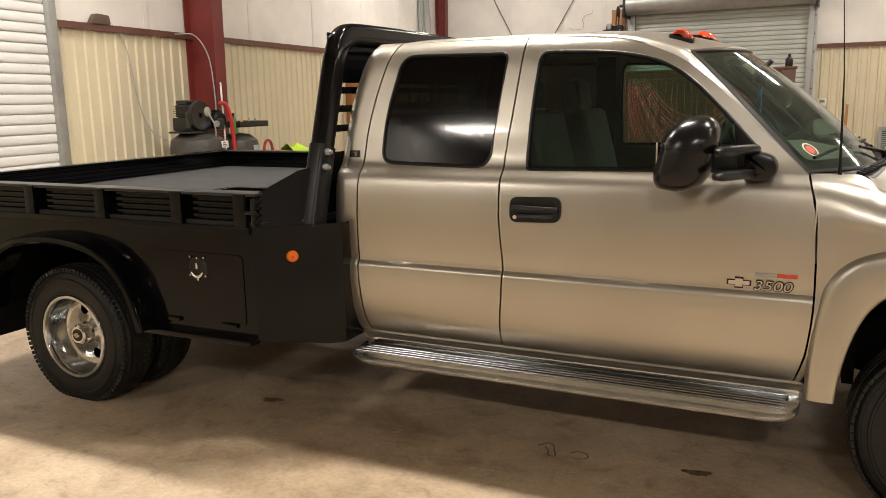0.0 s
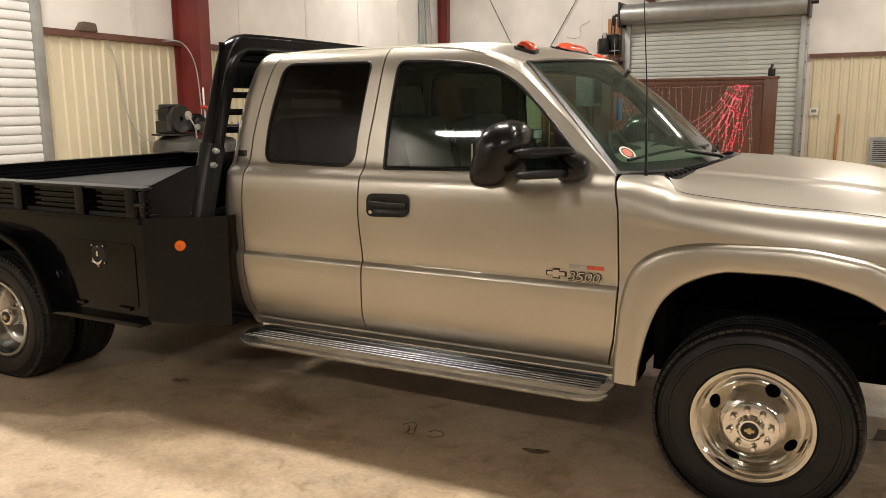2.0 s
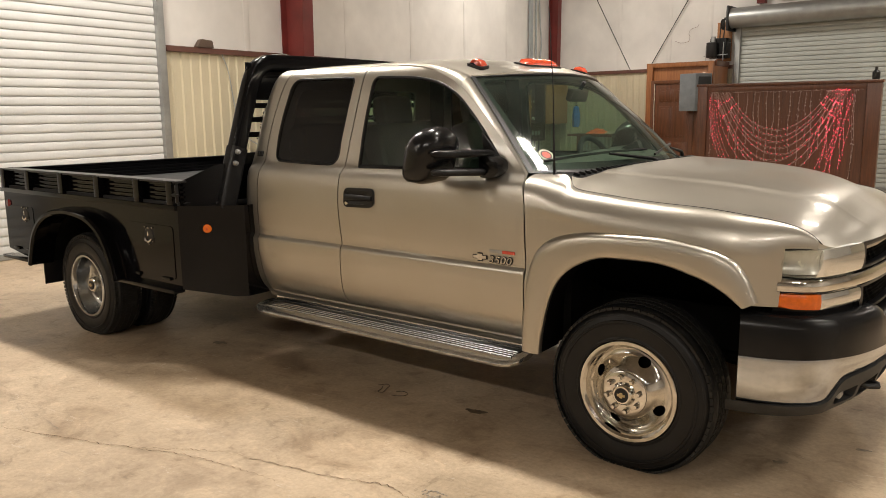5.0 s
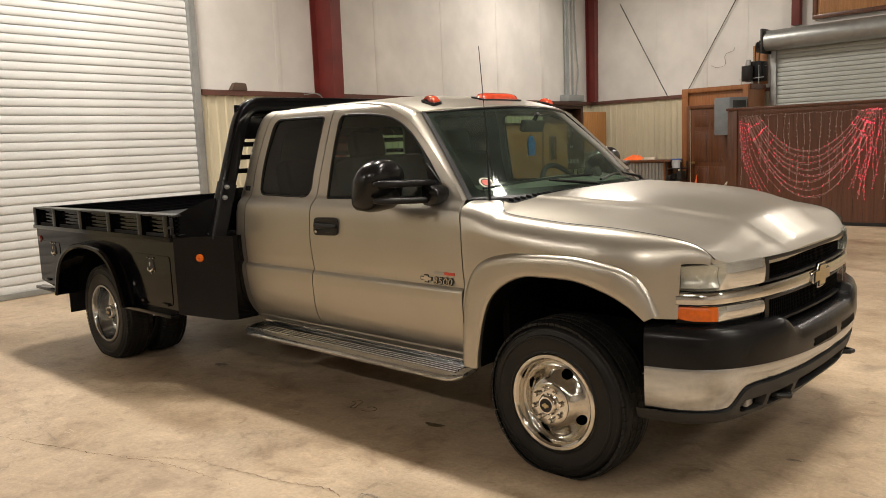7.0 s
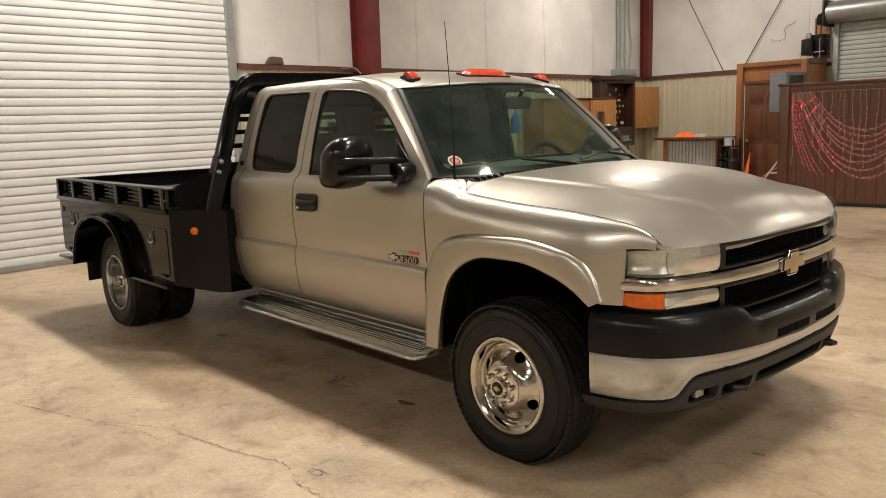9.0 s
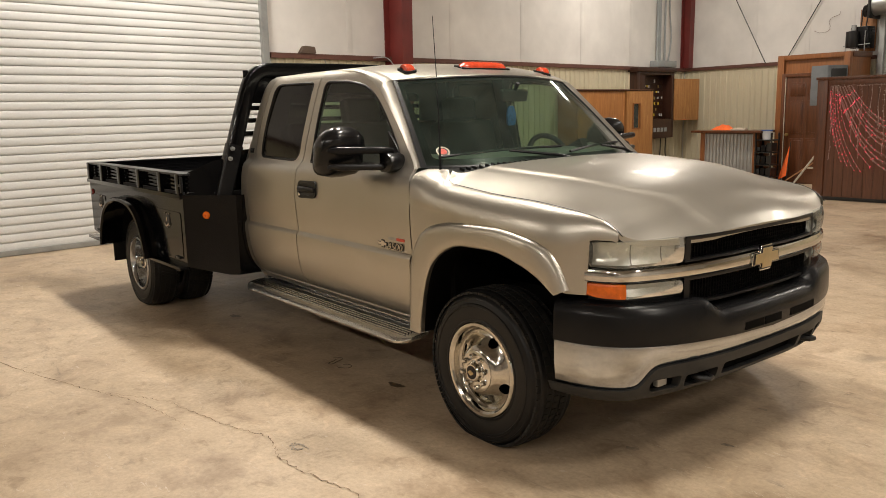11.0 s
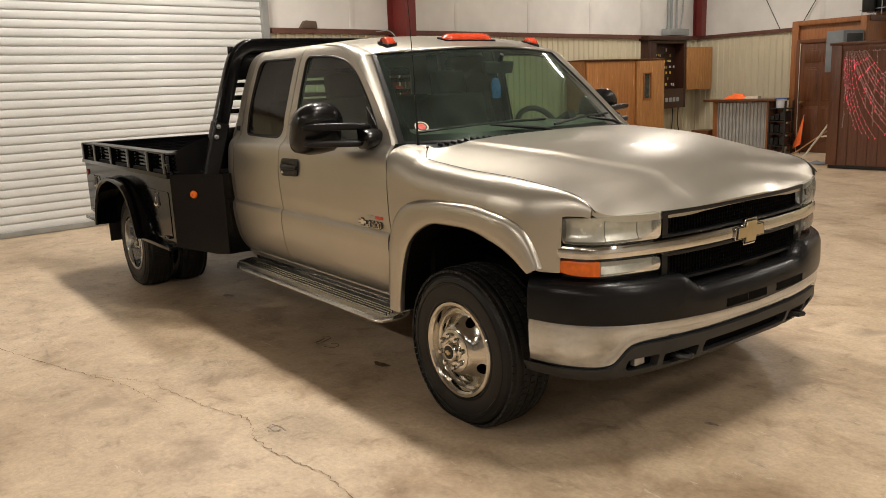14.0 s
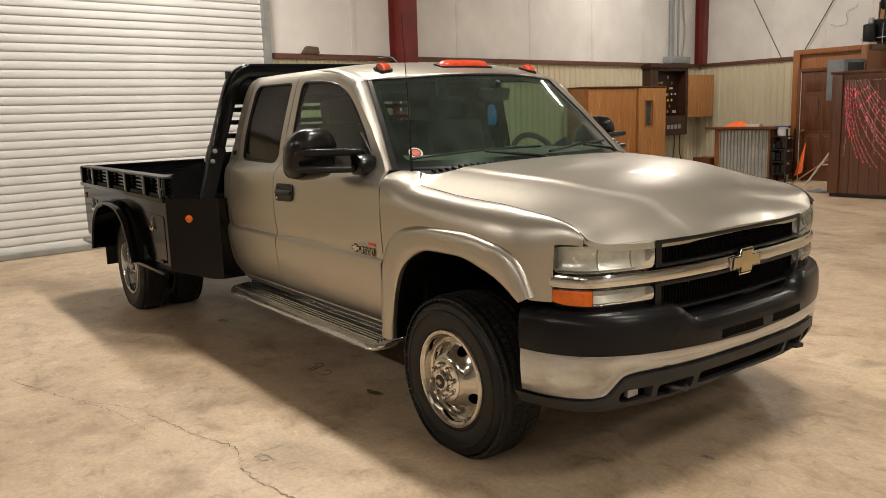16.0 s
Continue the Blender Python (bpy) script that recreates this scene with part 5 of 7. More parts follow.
def wheel_front(name):
    """Front dually wheel; the outer face looks to -y, its rim lip at y = 0."""
    w = new(name)
    w.parent = TRUCK
    t = part("tyre", flatten(tyre(0.0, 0.232)), RUBBER, w, "black road tyre", 40)
    part("tread", flatten(tread_fast(0.0, 0.232)), TREAD, t)["kind"] = "stuff"
    rim = lathe([(0.224, 0.03), (0.226, 0.004), (0.220, -0.004), (0.206, -0.004), (0.196, 0.004), (0.192, 0.016), (0.190, 0.05)], 56)
    part("rim_lip", rim, WHEEL_METAL, w, "polished steel rim lip")
    disc = polar([(0.098, 0.018), (0.112, 0.010), (0.125, -0.006), (0.145, -0.026), (0.165, -0.040), (0.182, -0.044), (0.193, -0.034)], ovals(4, 0.150, 0.185, 0.020, 0.35))
    part("wheel_disc", disc, WHEEL_METAL, w, "polished wheel face with oval hand holes")
    part("wheel_back", lathe([(0.0, 0.09), (0.19, 0.09)], 24), DARK, w)
    hub = lathe([(0.100, -0.014), (0.098, -0.022), (0.090, -0.026), (0.052, -0.026), (0.046, -0.030), (0.044, -0.046), (0.038, -0.052), (0.0, -0.052)], 40)
    lug_ring(part("hub_cover", hub, CHROME, w, "chrome hub cover"), 0.073, -0.028)
    cap = part("hub_cap", lathe([(0.032, -0.051), (0.031, -0.055), (0.0, -0.056)], 24), BLACK_PLASTIC, w, "black centre cap")
    part("cap_mark", boxes((-0.017, 0.017, -0.059, -0.055, -0.005, 0.005), (-0.006, 0.006, -0.0592, -0.055, -0.011, 0.011)), GOLD, cap)
    return w


def wheel_rear(name):
    """Rear dually pair: a deep dished outer wheel and an inner one behind it."""
    w = new(name)
    w.parent = TRUCK
    t = part("tyre", flatten(tyre(0.0, 0.205)), RUBBER, w, "black outer dually tyre", 40)
    part("tread", flatten(tread_fast(0.0, 0.205, 84, True)), TREAD, t)["kind"] = "stuff"
    t = part("tyre", flatten(tyre(0.285, 0.49)), RUBBER, w, "black inner dually tyre", 40)
    part("tread", flatten(tread_fast(0.285, 0.49, 84, True)), TREAD, t)["kind"] = "stuff"
    part("rim_lip", lathe([(0.224, 0.03), (0.226, 0.004), (0.220, -0.004), (0.206, -0.004), (0.198, 0.006), (0.193, 0.03), (0.184, 0.09), (0.176, 0.115)], 56), CHROME_WORN, w, "polished deep steel rim")
    disc = polar([(0.056, -0.085), (0.075, -0.100), (0.095, -0.112), (0.13, -0.118), (0.155, -0.116), (0.180, -0.108)], ovals(4, 0.122, 0.25, 0.029, 1.05))
    part("wheel_disc", disc, WHEEL_METAL, w, "polished dished wheel face with hand holes")
    part("wheel_back", lathe([(0.0, 0.20), (0.19, 0.20)], 24), DARK, w)
    part("hub_cover", lathe([(0.060, 0.09), (0.058, 0.060), (0.052, 0.034), (0.044, 0.028), (0.0, 0.028)], 36), CHROME, w, "chrome hub cover")
    cap = part("hub_cap", lathe([(0.034, 0.029), (0.033, 0.024), (0.0, 0.023)], 24), BLACK_PLASTIC, w, "black centre cap")
    part("cap_mark", boxes((-0.019, 0.019, 0.019, 0.024, -0.005, 0.005), (-0.007, 0.007, 0.0188, 0.024, -0.012, 0.012)), GOLD, cap)
    return w


for s in (-1, 1):
    for make, X, Y, nm in ((wheel_front, 0.0, 0.958, "front_wheel"), (wheel_rear, REAR_X, 1.225, "rear_wheel")):
        w = make(nm)
        w.matrix_basis = Matrix.Translation((X, s * Y, HUB_Z)) @ (Matrix.Identity(4) if s < 0 else Matrix.Rotation(math.pi, 4, "Z"))

# ---- running boards ----
for s in (-1, 1):
    rows = []
    xs = np.concatenate([np.linspace(-2.44, -0.67, 24), -0.535 - 0.12 * np.linspace(1, 0, 14) ** 2])
    for X in xs:
        e = min(1, (X + 2.44) / 0.05 + 0.15, (-0.535 - X) / 0.12)
        e = math.sqrt(max(0.0, 1 - (1 - e) ** 2))
        sec = [(0.845, 0.365), (0.845, 0.400), (0.905, 0.397), (0.955, 0.390), (0.992, 0.381), (1.008, 0.372), (1.014, 0.362), (1.010, 0.350), (0.992, 0.342), (0.90, 0.345)]
        rows.append([(X, s * (0.845 + (y - 0.845) * (0.55 + 0.45 * e)), 0.40 + (z - 0.40) * (0.45 + 0.55 * e)) for y, z in sec])
    b = part("running_board", loft(rows, True, True), BRUSHED, TRUCK, "chrome running board with black tread strips", 40)
    part("tread_pad", boxes((-2.40, -0.575, s * 0.874 - 0.022, s * 0.874 + 0.022, 0.392, 0.4015), bevel=0.002, seg=1), BLACK_PLASTIC, b)
    for y, z in ((0.909, 0.3975), (0.929, 0.3945), (0.949, 0.392)):
        part("tread_strip", boxes((-2.41, -0.60, s * y - 0.0058, s * y + 0.0058, z - 0.006, z + 0.0025), bevel=0.002, seg=1), BLACK_PLASTIC, b)
    for y, z in ((0.8985, 0.3985), (0.919, 0.396), (0.939, 0.3935), (0.959, 0.3905)):
        part("chrome_rib", tube([(-2.43, s * y, z + 0.001), (-0.585, s * y, z + 0.001)], 0.0042, 8), CHROME_WORN, b)
    part("board_bracket", boxes((-2.40, -0.54, s * 0.838 - 0.006, s * 0.838 + 0.006, 0.385, 0.428), bevel=0.002), CHROME_WORN, b)

# ---- towing mirrors ----
MIRROR_SHELL = plain("glossy_black_shell", (0.006, 0.006, 0.0065), 0.22, vary=0.2, spec=0.4)
MX = -0.946
for s in (-1, 1):
    MY = 1.090 if s < 0 else 1.035
    def shell(q0, q1, grow, n=16):
        rows = []
        for k in range(n + 1):
            q = q0 + (q1 - q0) * k / n
            sc = (1 - min(1.0, abs(q)) ** (2.5 if q > 0 else 4.5)) ** (0.5 if q > 0 else 0.42)
            rows.append([(MX + 0.034 * q + (abs(math.cos(a)) ** 0.72) * math.copysign(1, math.cos(a)) * ((0.092 if math.cos(a) > 0 else 0.100) * sc + grow),
                          s * (MY + (abs(math.sin(a)) ** 0.72) * math.copysign(1, math.sin(a)) * (0.132 * (0.25 + 0.75 * sc if q < 0 else sc) + grow)), 1.331 + q * (0.132 + grow)) for a in np.linspace(0, 2 * math.pi, 29)[:-1]])
        return rows
    m = part("towing_mirror", loft(shell(-1, 1, 0.0), True, True), MIRROR_SHELL, TRUCK, "large black telescoping towing mirror", 50)
    part("mirror_cap", loft(shell(0.18, 1, 0.004), True, True), MIRROR_SHELL, m, "glossy black upper cap", 50)
    part("mirror_glass", boxes((MX - 0.102, MX - 0.096, s * MY - 0.07, s * MY + 0.07, 1.255, 1.375), bevel=0.002), CHROME, m, "mirror glass")

    def arm_rows(z0, z1, hz):
        rows = []
        for y, f, hx, h in ((1.222, 0.0, 0.006, 0.35), (1.205, 0.05, 0.016, 0.75), (1.17, 0.16, 0.022, 1.0), (1.08, 0.45, 0.024, 1.0), (0.985, 0.75, 0.024, 1.0), (0.935, 0.92, 0.024, 0.95), (0.895, 1.0, 0.016, 0.5)):
            x, z = -0.842 + 0.105 * f, z0 + (z1 - z0) * f
            rows.append([(x + hx * math.copysign(abs(math.cos(a)) ** 0.6, math.cos(a)), s * y, z + hz * h * math.copysign(abs(math.sin(a)) ** 0.6, math.sin(a))) for a in np.linspace(0, 2 * math.pi, 17)[:-1]])
        return rows
    part("mirror_arm", loft(arm_rows(1.346, 1.340, 0.019), True, True), GREY_PLASTIC, m, "charcoal upper arm")
    part("mirror_arm", loft(arm_rows(1.264, 1.252, 0.017), True, True), BLACK_PLASTIC, m)
    part("mirror_base", prism(rounded([(-0.775, 1.222), (-0.690, 1.226), (-0.655, 1.262), (-0.668, 1.312), (-0.72, 1.330), (-0.778, 1.330)], [0.02, 0.035, 0.03, 0.03, 0.02, 0.01], 4), s * 0.855, s * 0.958, 0.022, axes="xzy"), MIRROR_SHELL, m)
    part("sail_panel", prism([(-0.80, 1.250), (-0.676, 1.256), (-0.745, 1.352), (-0.822, 1.436)], s * 0.848, s * 0.862, 0.003, axes="xzy"), BLACK_PLASTIC, m)

# ---- flatbed ----
SKIN_Y, BX0, BX1 = 1.28, -5.06, -2.74
DECK_Z, RAIL_T, RAIL_B = 1.020, 1.150, 1.000
BED = part("flatbed", prism([(BX0, -1.27), (-2.745, -1.27), (-2.575, -1.09), (-2.575, 1.09), (-2.745, 1.27), (BX0, 1.27)], DECK_Z - 0.03, DECK_Z, 0.002), DECK, TRUCK, "black skirted steel flatbed with coated deck")
ARCH_B = [(-4.52, 0.46), (-4.50, 0.52), (-4.44, 0.66), (-4.33, 0.78), (-4.16, 0.855), (-3.93, 0.880), (-3.72, 0.862), (-3.56, 0.80), (-3.46, 0.70), (-3.40, 0.58), (-3.37, 0.48)]
for s in (-1, 1):
    def bm_flat(u, v, o=0.0):
        return Vector((u, s * (SKIN_Y + o), v))
    arch = spline(ARCH_B, 3)
    skirt = [(BX0, 0.53), (-4.60, 0.465)] + arch + [(-3.30, 0.495), (BX1, 0.495), (BX1, 1.0), (BX0, 1.0)]
    sk = part("bed_skirt", sheet(skirt, [], 0.4, bm_flat, (0, -s * 0.06, 0)), BLACK_GLOSS, BED, "black steel side skirt")
    part("bed_lip", boxes((BX0 - 0.01, BX1, s * SKIN_Y, s * (SKIN_Y + 0.022), 0.972, 1.004), bevel=0.004), BLACK_GLOSS, BED)
    # toolbox doors with latches
    for x0, x1, z0, z1, lx, lz in ((-3.315, -2.800, 0.545, 0.872, -3.055, 0.800), (-4.985, -4.600, 0.545, 0.872, -4.72, 0.815)):
        o = rounded([(x0, z0), (x1, z0), (x1, z1), (x0, z1)], 0.03, 4)
        d = part("toolbox_door", sheet(o, [], 0.2, lambda u, v: bm_flat(u, v, 0.004), (0, -s * 0.012, 0)), BLACK_GLOSS, BED, "black toolbox door with chrome latch")
        for hx in (x0 + 0.09, x1 - 0.09):
            part("hinge", boxes((hx - 0.045, hx + 0.045, s * (SKIN_Y + 0.002), s * (SKIN_Y + 0.018), z0 - 0.008, z0 + 0.010), bevel=0.004), BLACK_GLOSS, d)
        lt = lathe([(0.0, 0.006), (0.044, 0.006), (0.050, 0.002), (0.052, 0.0)], 28)
        bmesh.ops.transform(lt, matrix=Matrix.Translation((lx, s * (SKIN_Y + 0.004), lz)) @ Matrix.Diagonal((1, s, 1, 1)), verts=lt.verts[:])
        part("latch", lt, BLACK_PLASTIC, d)
        lt = bmesh.new()
        pts = [(lx + 0.036 * math.cos(a), s * (SKIN_Y + 0.014), lz - 0.004 + 0.036 * math.sin(a)) for a in np.linspace(-2.75, -0.4, 10)]
        join(lt, tube(pts, [0.004, 0.006, 0.008, 0.009, 0.009, 0.009, 0.009, 0.008, 0.006, 0.004], 8))
        for dx, dz in ((-0.04, 0.05), (0.04, 0.05), (-0.045, -0.035), (0.045, -0.035), (0.0, 0.045), (0.0, -0.055)):
            k = lathe([(0.0, 0.007), (0.005, 0.006), (0.006, 0.0)], 8)
            bmesh.ops.transform(k, matrix=Matrix.Translation((lx + dx, s * (SKIN_Y + 0.005), lz + dz)) @ Matrix.Diagonal((1, s, 1, 1)), verts=k.verts[:])
            part("latch_screw", k, CHROME, d)
        join(lt, boxes((lx - 0.006, lx + 0.006, s * (SKIN_Y + 0.008), s * (SKIN_Y + 0.016), lz - 0.004, lz + 0.024), bevel=0.002))
        part("latch_handle", lt, CHROME, d, "chrome paddle latch")
    # bottom ledges before and behind the wheel
    for x0, x1, z in ((-3.42, BX1 - 0.005, 0.495), (BX0, -4.50, 0.485)):
        part("bed_ledge", boxes((x0, x1, s * (SKIN_Y - 0.02), s * (SKIN_Y + 0.055), z - 0.022, z + 0.002), bevel=0.004), BLACK_GLOSS, BED)
    # rolled wheel fender
    fx, fz = (pchip([(i / (len(ARCH_B) - 1), p[j]) for i, p in enumerate(ARCH_B)]) for j in (0, 1))
    rows = []
    for k in range(49):
        q = k / 48
        x, z = fx(q), fz(q)
        d = Vector((fx(min(1, q + 0.01)) - fx(max(0, q - 0.01)), fz(min(1, q + 0.01)) - fz(max(0, q - 0.01)))).normalized()
        n = Vector((-d.y, d.x))
        rows.append([(x + n.x * o, s * y, z + n.y * o) for y, o in ((1.20, 0.0), (1.355, 0.0), (1.372, -0.008), (1.385, 0.004), (1.382, 0.024), (1.360, 0.034), (1.335, 0.030), (1.300, 0.036), (1.285, 0.042), (1.20, 0.040))])
    part("wheel_fender", loft(rows, True, True), BLACK_GLOSS, BED, "rounded black steel wheel fender", 50)
    liner = loft([[(fx(k / 24) , s * 1.22, fz(k / 24) + 0.01), (fx(k / 24), s * 0.70, fz(k / 24) + 0.01)] for k in range(25)])
    part("wheel_well", liner, DARK, BED)
    # side rail: ribbed board between stake pockets
    rib = []
    for k in range(5):
        zc = RAIL_B + 0.012 + k * 0.028
        rib += [(0.006, zc - 0.010), (0.022, zc - 0.006), (0.022, zc + 0.006), (0.006, zc + 0.010)]
    r = loft([[(X, s * (SKIN_Y - 0.045 + o), z) for o, z in [(0.0, RAIL_B), *rib, (0.0, RAIL_T - 0.012)]] for X in (BX0, BX1 + 0.03)])
    join(r, loft([[(X, s * (SKIN_Y - 0.055 - o), z) for o, z in [(0.0, RAIL_B), *rib, (0.0, RAIL_T - 0.012)]] for X in (BX0, BX1 + 0.03)]))
    rail = part("side_rail", r, BLACK_GLOSS, BED, "black ribbed side rail with stake pockets")
    part("rail_cap", boxes((BX0, BX1 + 0.03, s * (SKIN_Y - 0.085), s * (SKIN_Y + 0.01), RAIL_T - 0.014, RAIL_T), bevel=0.004), PLAIN_BLACK, rail)
    for X in (-2.79, -3.15, -3.63, -4.12, -4.62, -5.02):
        part("stake_pocket", boxes((X - 0.032, X + 0.032, s * (SKIN_Y - 0.03), s * (SKIN_Y + 0.018), RAIL_B - 0.002, RAIL_T - 0.004), bevel=0.005), BLACK_GLOSS, rail)
    lk = boxes((-2.755, -2.70, s * (SKIN_Y + 0.004), s * (SKIN_Y + 0.022), 1.06, 1.075), (-2.725, -2.712, s * (SKIN_Y), s * (SKIN_Y + 0.02), 1.02, 1.13), bevel=0.003)
    part("rail_latch", lk, BLACK_PLASTIC, rail, "small black rail latch")
    # angled corner panel and wing plate
    c0, c1 = (BX1, SKIN_Y), (-2.505, 1.075)
    cp = loft([[(c0[0], s * c0[1], 0.495), (c0[0], s * c0[1], 1.0)], [(c1[0], s * c1[1], 0.445), (c1[0], s * c1[1], 1.0)], [(c1[0] + 0.06, s * 1.02, 0.445), (c1[0] + 0.06, s * 1.02, 1.0)], [(c1[0] + 0.06, s * 0.72, 0.445), (c1[0] + 0.06, s * 0.72, 1.0)]])
    part("corner_panel", cp, BLACK_GLOSS, BED, "angled black corner panel", 20)
    wp = loft([[(-2.735, s * 1.262, 1.0), (-2.735, s * 1.262, 1.135), (-2.72, s * 1.25, 1.150)], [(-2.60, s * 1.125, 1.0), (-2.62, s * 1.09, 1.22), (-2.62, s * 1.085, 1.235)], [(-2.575, s * 1.08, 1.0), (-2.585, s * 1.03, 1.24), (-2.585, s * 1.03, 1.245)]])
    part("wing_plate", wp, BLACK_GLOSS, BED, "black wing plate joining rail and headboard", 20)
    mk = lathe([(0.0, 0.014), (0.010, 0.014), (0.022, 0.011), (0.026, 0.005), (0.027, 0.0)], 28)
    nrm = Vector((0.658, 0.753, 0))
    pm = Vector((c0[0] * 0.46 + c1[0] * 0.54, 0, 0.862))
    py = c0[1] * 0.46 + c1[1] * 0.54
    bmesh.ops.transform(mk, matrix=Matrix.Translation((pm.x, s * py, pm.z)) @ (Vector((0, 1, 0)).rotation_difference(Vector((nrm.x, s * nrm.y, 0)))).to_matrix().to_4x4(), verts=mk.verts[:])
    mk = part("side_marker", mk, AMBER, BED, "round amber marker lamp")
    dot = lathe([(0.0, 0.0165), (0.005, 0.0165), (0.006, 0.012)], 12)
    bmesh.ops.transform(dot, matrix=Matrix.Translation((pm.x, s * py, pm.z)) @ (Vector((0, 1, 0)).rotation_difference(Vector((nrm.x, s * nrm.y, 0)))).to_matrix().to_4x4(), verts=dot.verts[:])
    part("lamp_centre", dot, RED_LENS, mk)
    rk = lathe([(0.0, 0.014), (0.024, 0.012), (0.03, 0.0)], 20)
    bmesh.ops.transform(rk, matrix=Matrix.Translation((-4.99, s * SKIN_Y, 0.885)) @ Matrix.Diagonal((1, s, 1, 1)), verts=rk.verts[:])
    part("side_marker", rk, plain("dark_red_lens", (0.22, 0.015, 0.012), 0.2, coat=0.6), BED, "round dark red marker lamp")

# rear board
rib = []
for k in range(5):
    zc = RAIL_B + 0.012 + k * 0.028
    rib += [(0.006, zc - 0.010), (0.022, zc - 0.006), (0.022, zc + 0.006), (0.006, zc + 0.010)]
rb = loft([[(BX0 + 0.05 + o, Y, z) for o, z in [(0.0, RAIL_B), *rib, (0.0, RAIL_T - 0.012)]] for Y in (-1.24, 1.24)])
join(rb, loft([[(BX0 + 0.04 - o, Y, z) for o, z in [(0.0, RAIL_B), *rib, (0.0, RAIL_T - 0.012)]] for Y in (-1.24, 1.24)]))
tb = part("tail_board", rb, BLACK_GLOSS, BED, "black ribbed tail board")
part("rail_cap", boxes((BX0, BX0 + 0.09, -1.26, 1.26, RAIL_T - 0.014, RAIL_T), bevel=0.004), BLACK_GLOSS, tb)
part("tail_skirt", boxes((BX0 - 0.01, BX0 + 0.03, -1.27, 1.27, 0.54, 1.0), bevel=0.004), BLACK_GLOSS, BED)
# hatch and tie-down in the deck
part("deck_hatch", boxes((-3.72, -3.68, -0.72, -0.24, DECK_Z, DECK_Z + 0.02), (-3.2, -3.16, -0.72, -0.24, DECK_Z, DECK_Z + 0.02), (-3.68, -3.2, -0.74, -0.70, DECK_Z, DECK_Z + 0.02), (-3.68, -3.2, -0.26, -0.22, DECK_Z, DECK_Z + 0.02), bevel=0.004), BLACK_GLOSS, BED, "black steel frame of a deck hatch")
part("hatch_floor", boxes((-3.68, -3.2, -0.70, -0.26, DECK_Z, DECK_Z + 0.004)), DARK, BED)
part("tie_down", tube([(-3.5, 0.45, DECK_Z), (-3.5, 0.45, DECK_Z + 0.03), (-3.4, 0.45, DECK_Z + 0.035), (-3.3, 0.45, DECK_Z + 0.03), (-3.3, 0.45, DECK_Z)], 0.012), PLAIN_BLACK, BED)

# headboard: bent rectangular tube leaning in with the cab, plate above, barred window
HB = []
for s in (-1, 1):
    side = [(-2.576, s * 1.060, 0.97), (-2.576, s * 0.975, 1.25), (-2.576, s * 0.862, 1.60), (-2.576, s * 0.815, 1.73), (-2.576, s * 0.775, 1.798), (-2.576, s * 0.715, 1.836), (-2.576, s * 0.63, 1.846)]
    HB.append(side)
path = HB[0] + [(-2.576, -0.3, 1.850), (-2.576, 0.0, 1.851), (-2.576, 0.3, 1.850)] + list(reversed(HB[1]))


def channel(pts, d, w):
    """A flattened tube along a bent path in a plane of about constant x."""
    rows = []
    P = [Vector(p) for p in spline(pts, 5)]
    for i, p in enumerate(P):
        t = (P[min(i + 1, len(P) - 1)] - P[max(i - 1, 0)]).normalized()
        n = Vector((0, t.z, -t.y)).normalized()
        ring = []
        for a, b in rounded([(-d, -w), (d, -w), (d, w), (-d, w)], 0.02, 3):
            ring.append(p + Vector((a, 0, 0)) + n * b)
        rows.append(ring)
    return loft(rows, True, True)


hb = part("headboard", channel(path, 0.038, 0.050), BLACK_GLOSS, BED, "bent black tube headboard with a barred window", 40)
part("headboard_plate", boxes((-2.600, -2.592, -0.84, 0.84, 1.62, 1.845), bevel=0.002), BLACK_GLOSS, hb)
part("headboard_plate", boxes((-2.600, -2.592, -0.98, 0.98, 0.985, 1.30), bevel=0.002), BLACK_GLOSS, hb)
for z in (1.41, 1.50, 1.585):
    yy = 0.93 - (z - 1.39) * 0.33
    part("window_bar", boxes((-2.600, -2.570, -yy, yy, z - 0.016, z + 0.016), bevel=0.003), BLACK_GLOSS, hb)
for y in (-0.32, 0.32):
    part("window_post", boxes((-2.606, -2.592, y - 0.03, y + 0.03, 1.28, 1.68), bevel=0.002), BLACK_GLOSS, hb)
for s in (-1, 1):
    part("leg_sleeve", channel([(-2.576, s * 1.060, 0.97), (-2.576, s * 1.018, 1.11), (-2.576, s * 0.975, 1.25), (-2.576, s * 0.947, 1.335)], 0.043, 0.055), GREY_PLASTIC, hb, "matt black sleeve round the leg", 40)
    for z in (1.245, 1.312):
        yb = 1.025 - (z - 1.11) * 0.31
        k = lathe([(0.0, 0.030), (0.008, 0.029), (0.009, 0.016), (0.015, 0.015), (0.016, 0.0), (0.016, -0.01)], 8, "X")
        bmesh.ops.transform(k, matrix=Matrix.Translation((-2.533, s * (yb + 0.02), z)), verts=k.verts[:])
        part("headboard_bolt", k, STEEL, hb)
    part("mud_flap", boxes((-4.545, -4.533, s * 0.98 - 0.29, s * 0.98 + 0.29, 0.30, 0.66), bevel=0.004), RUBBER, BED, "black rubber mud flap")

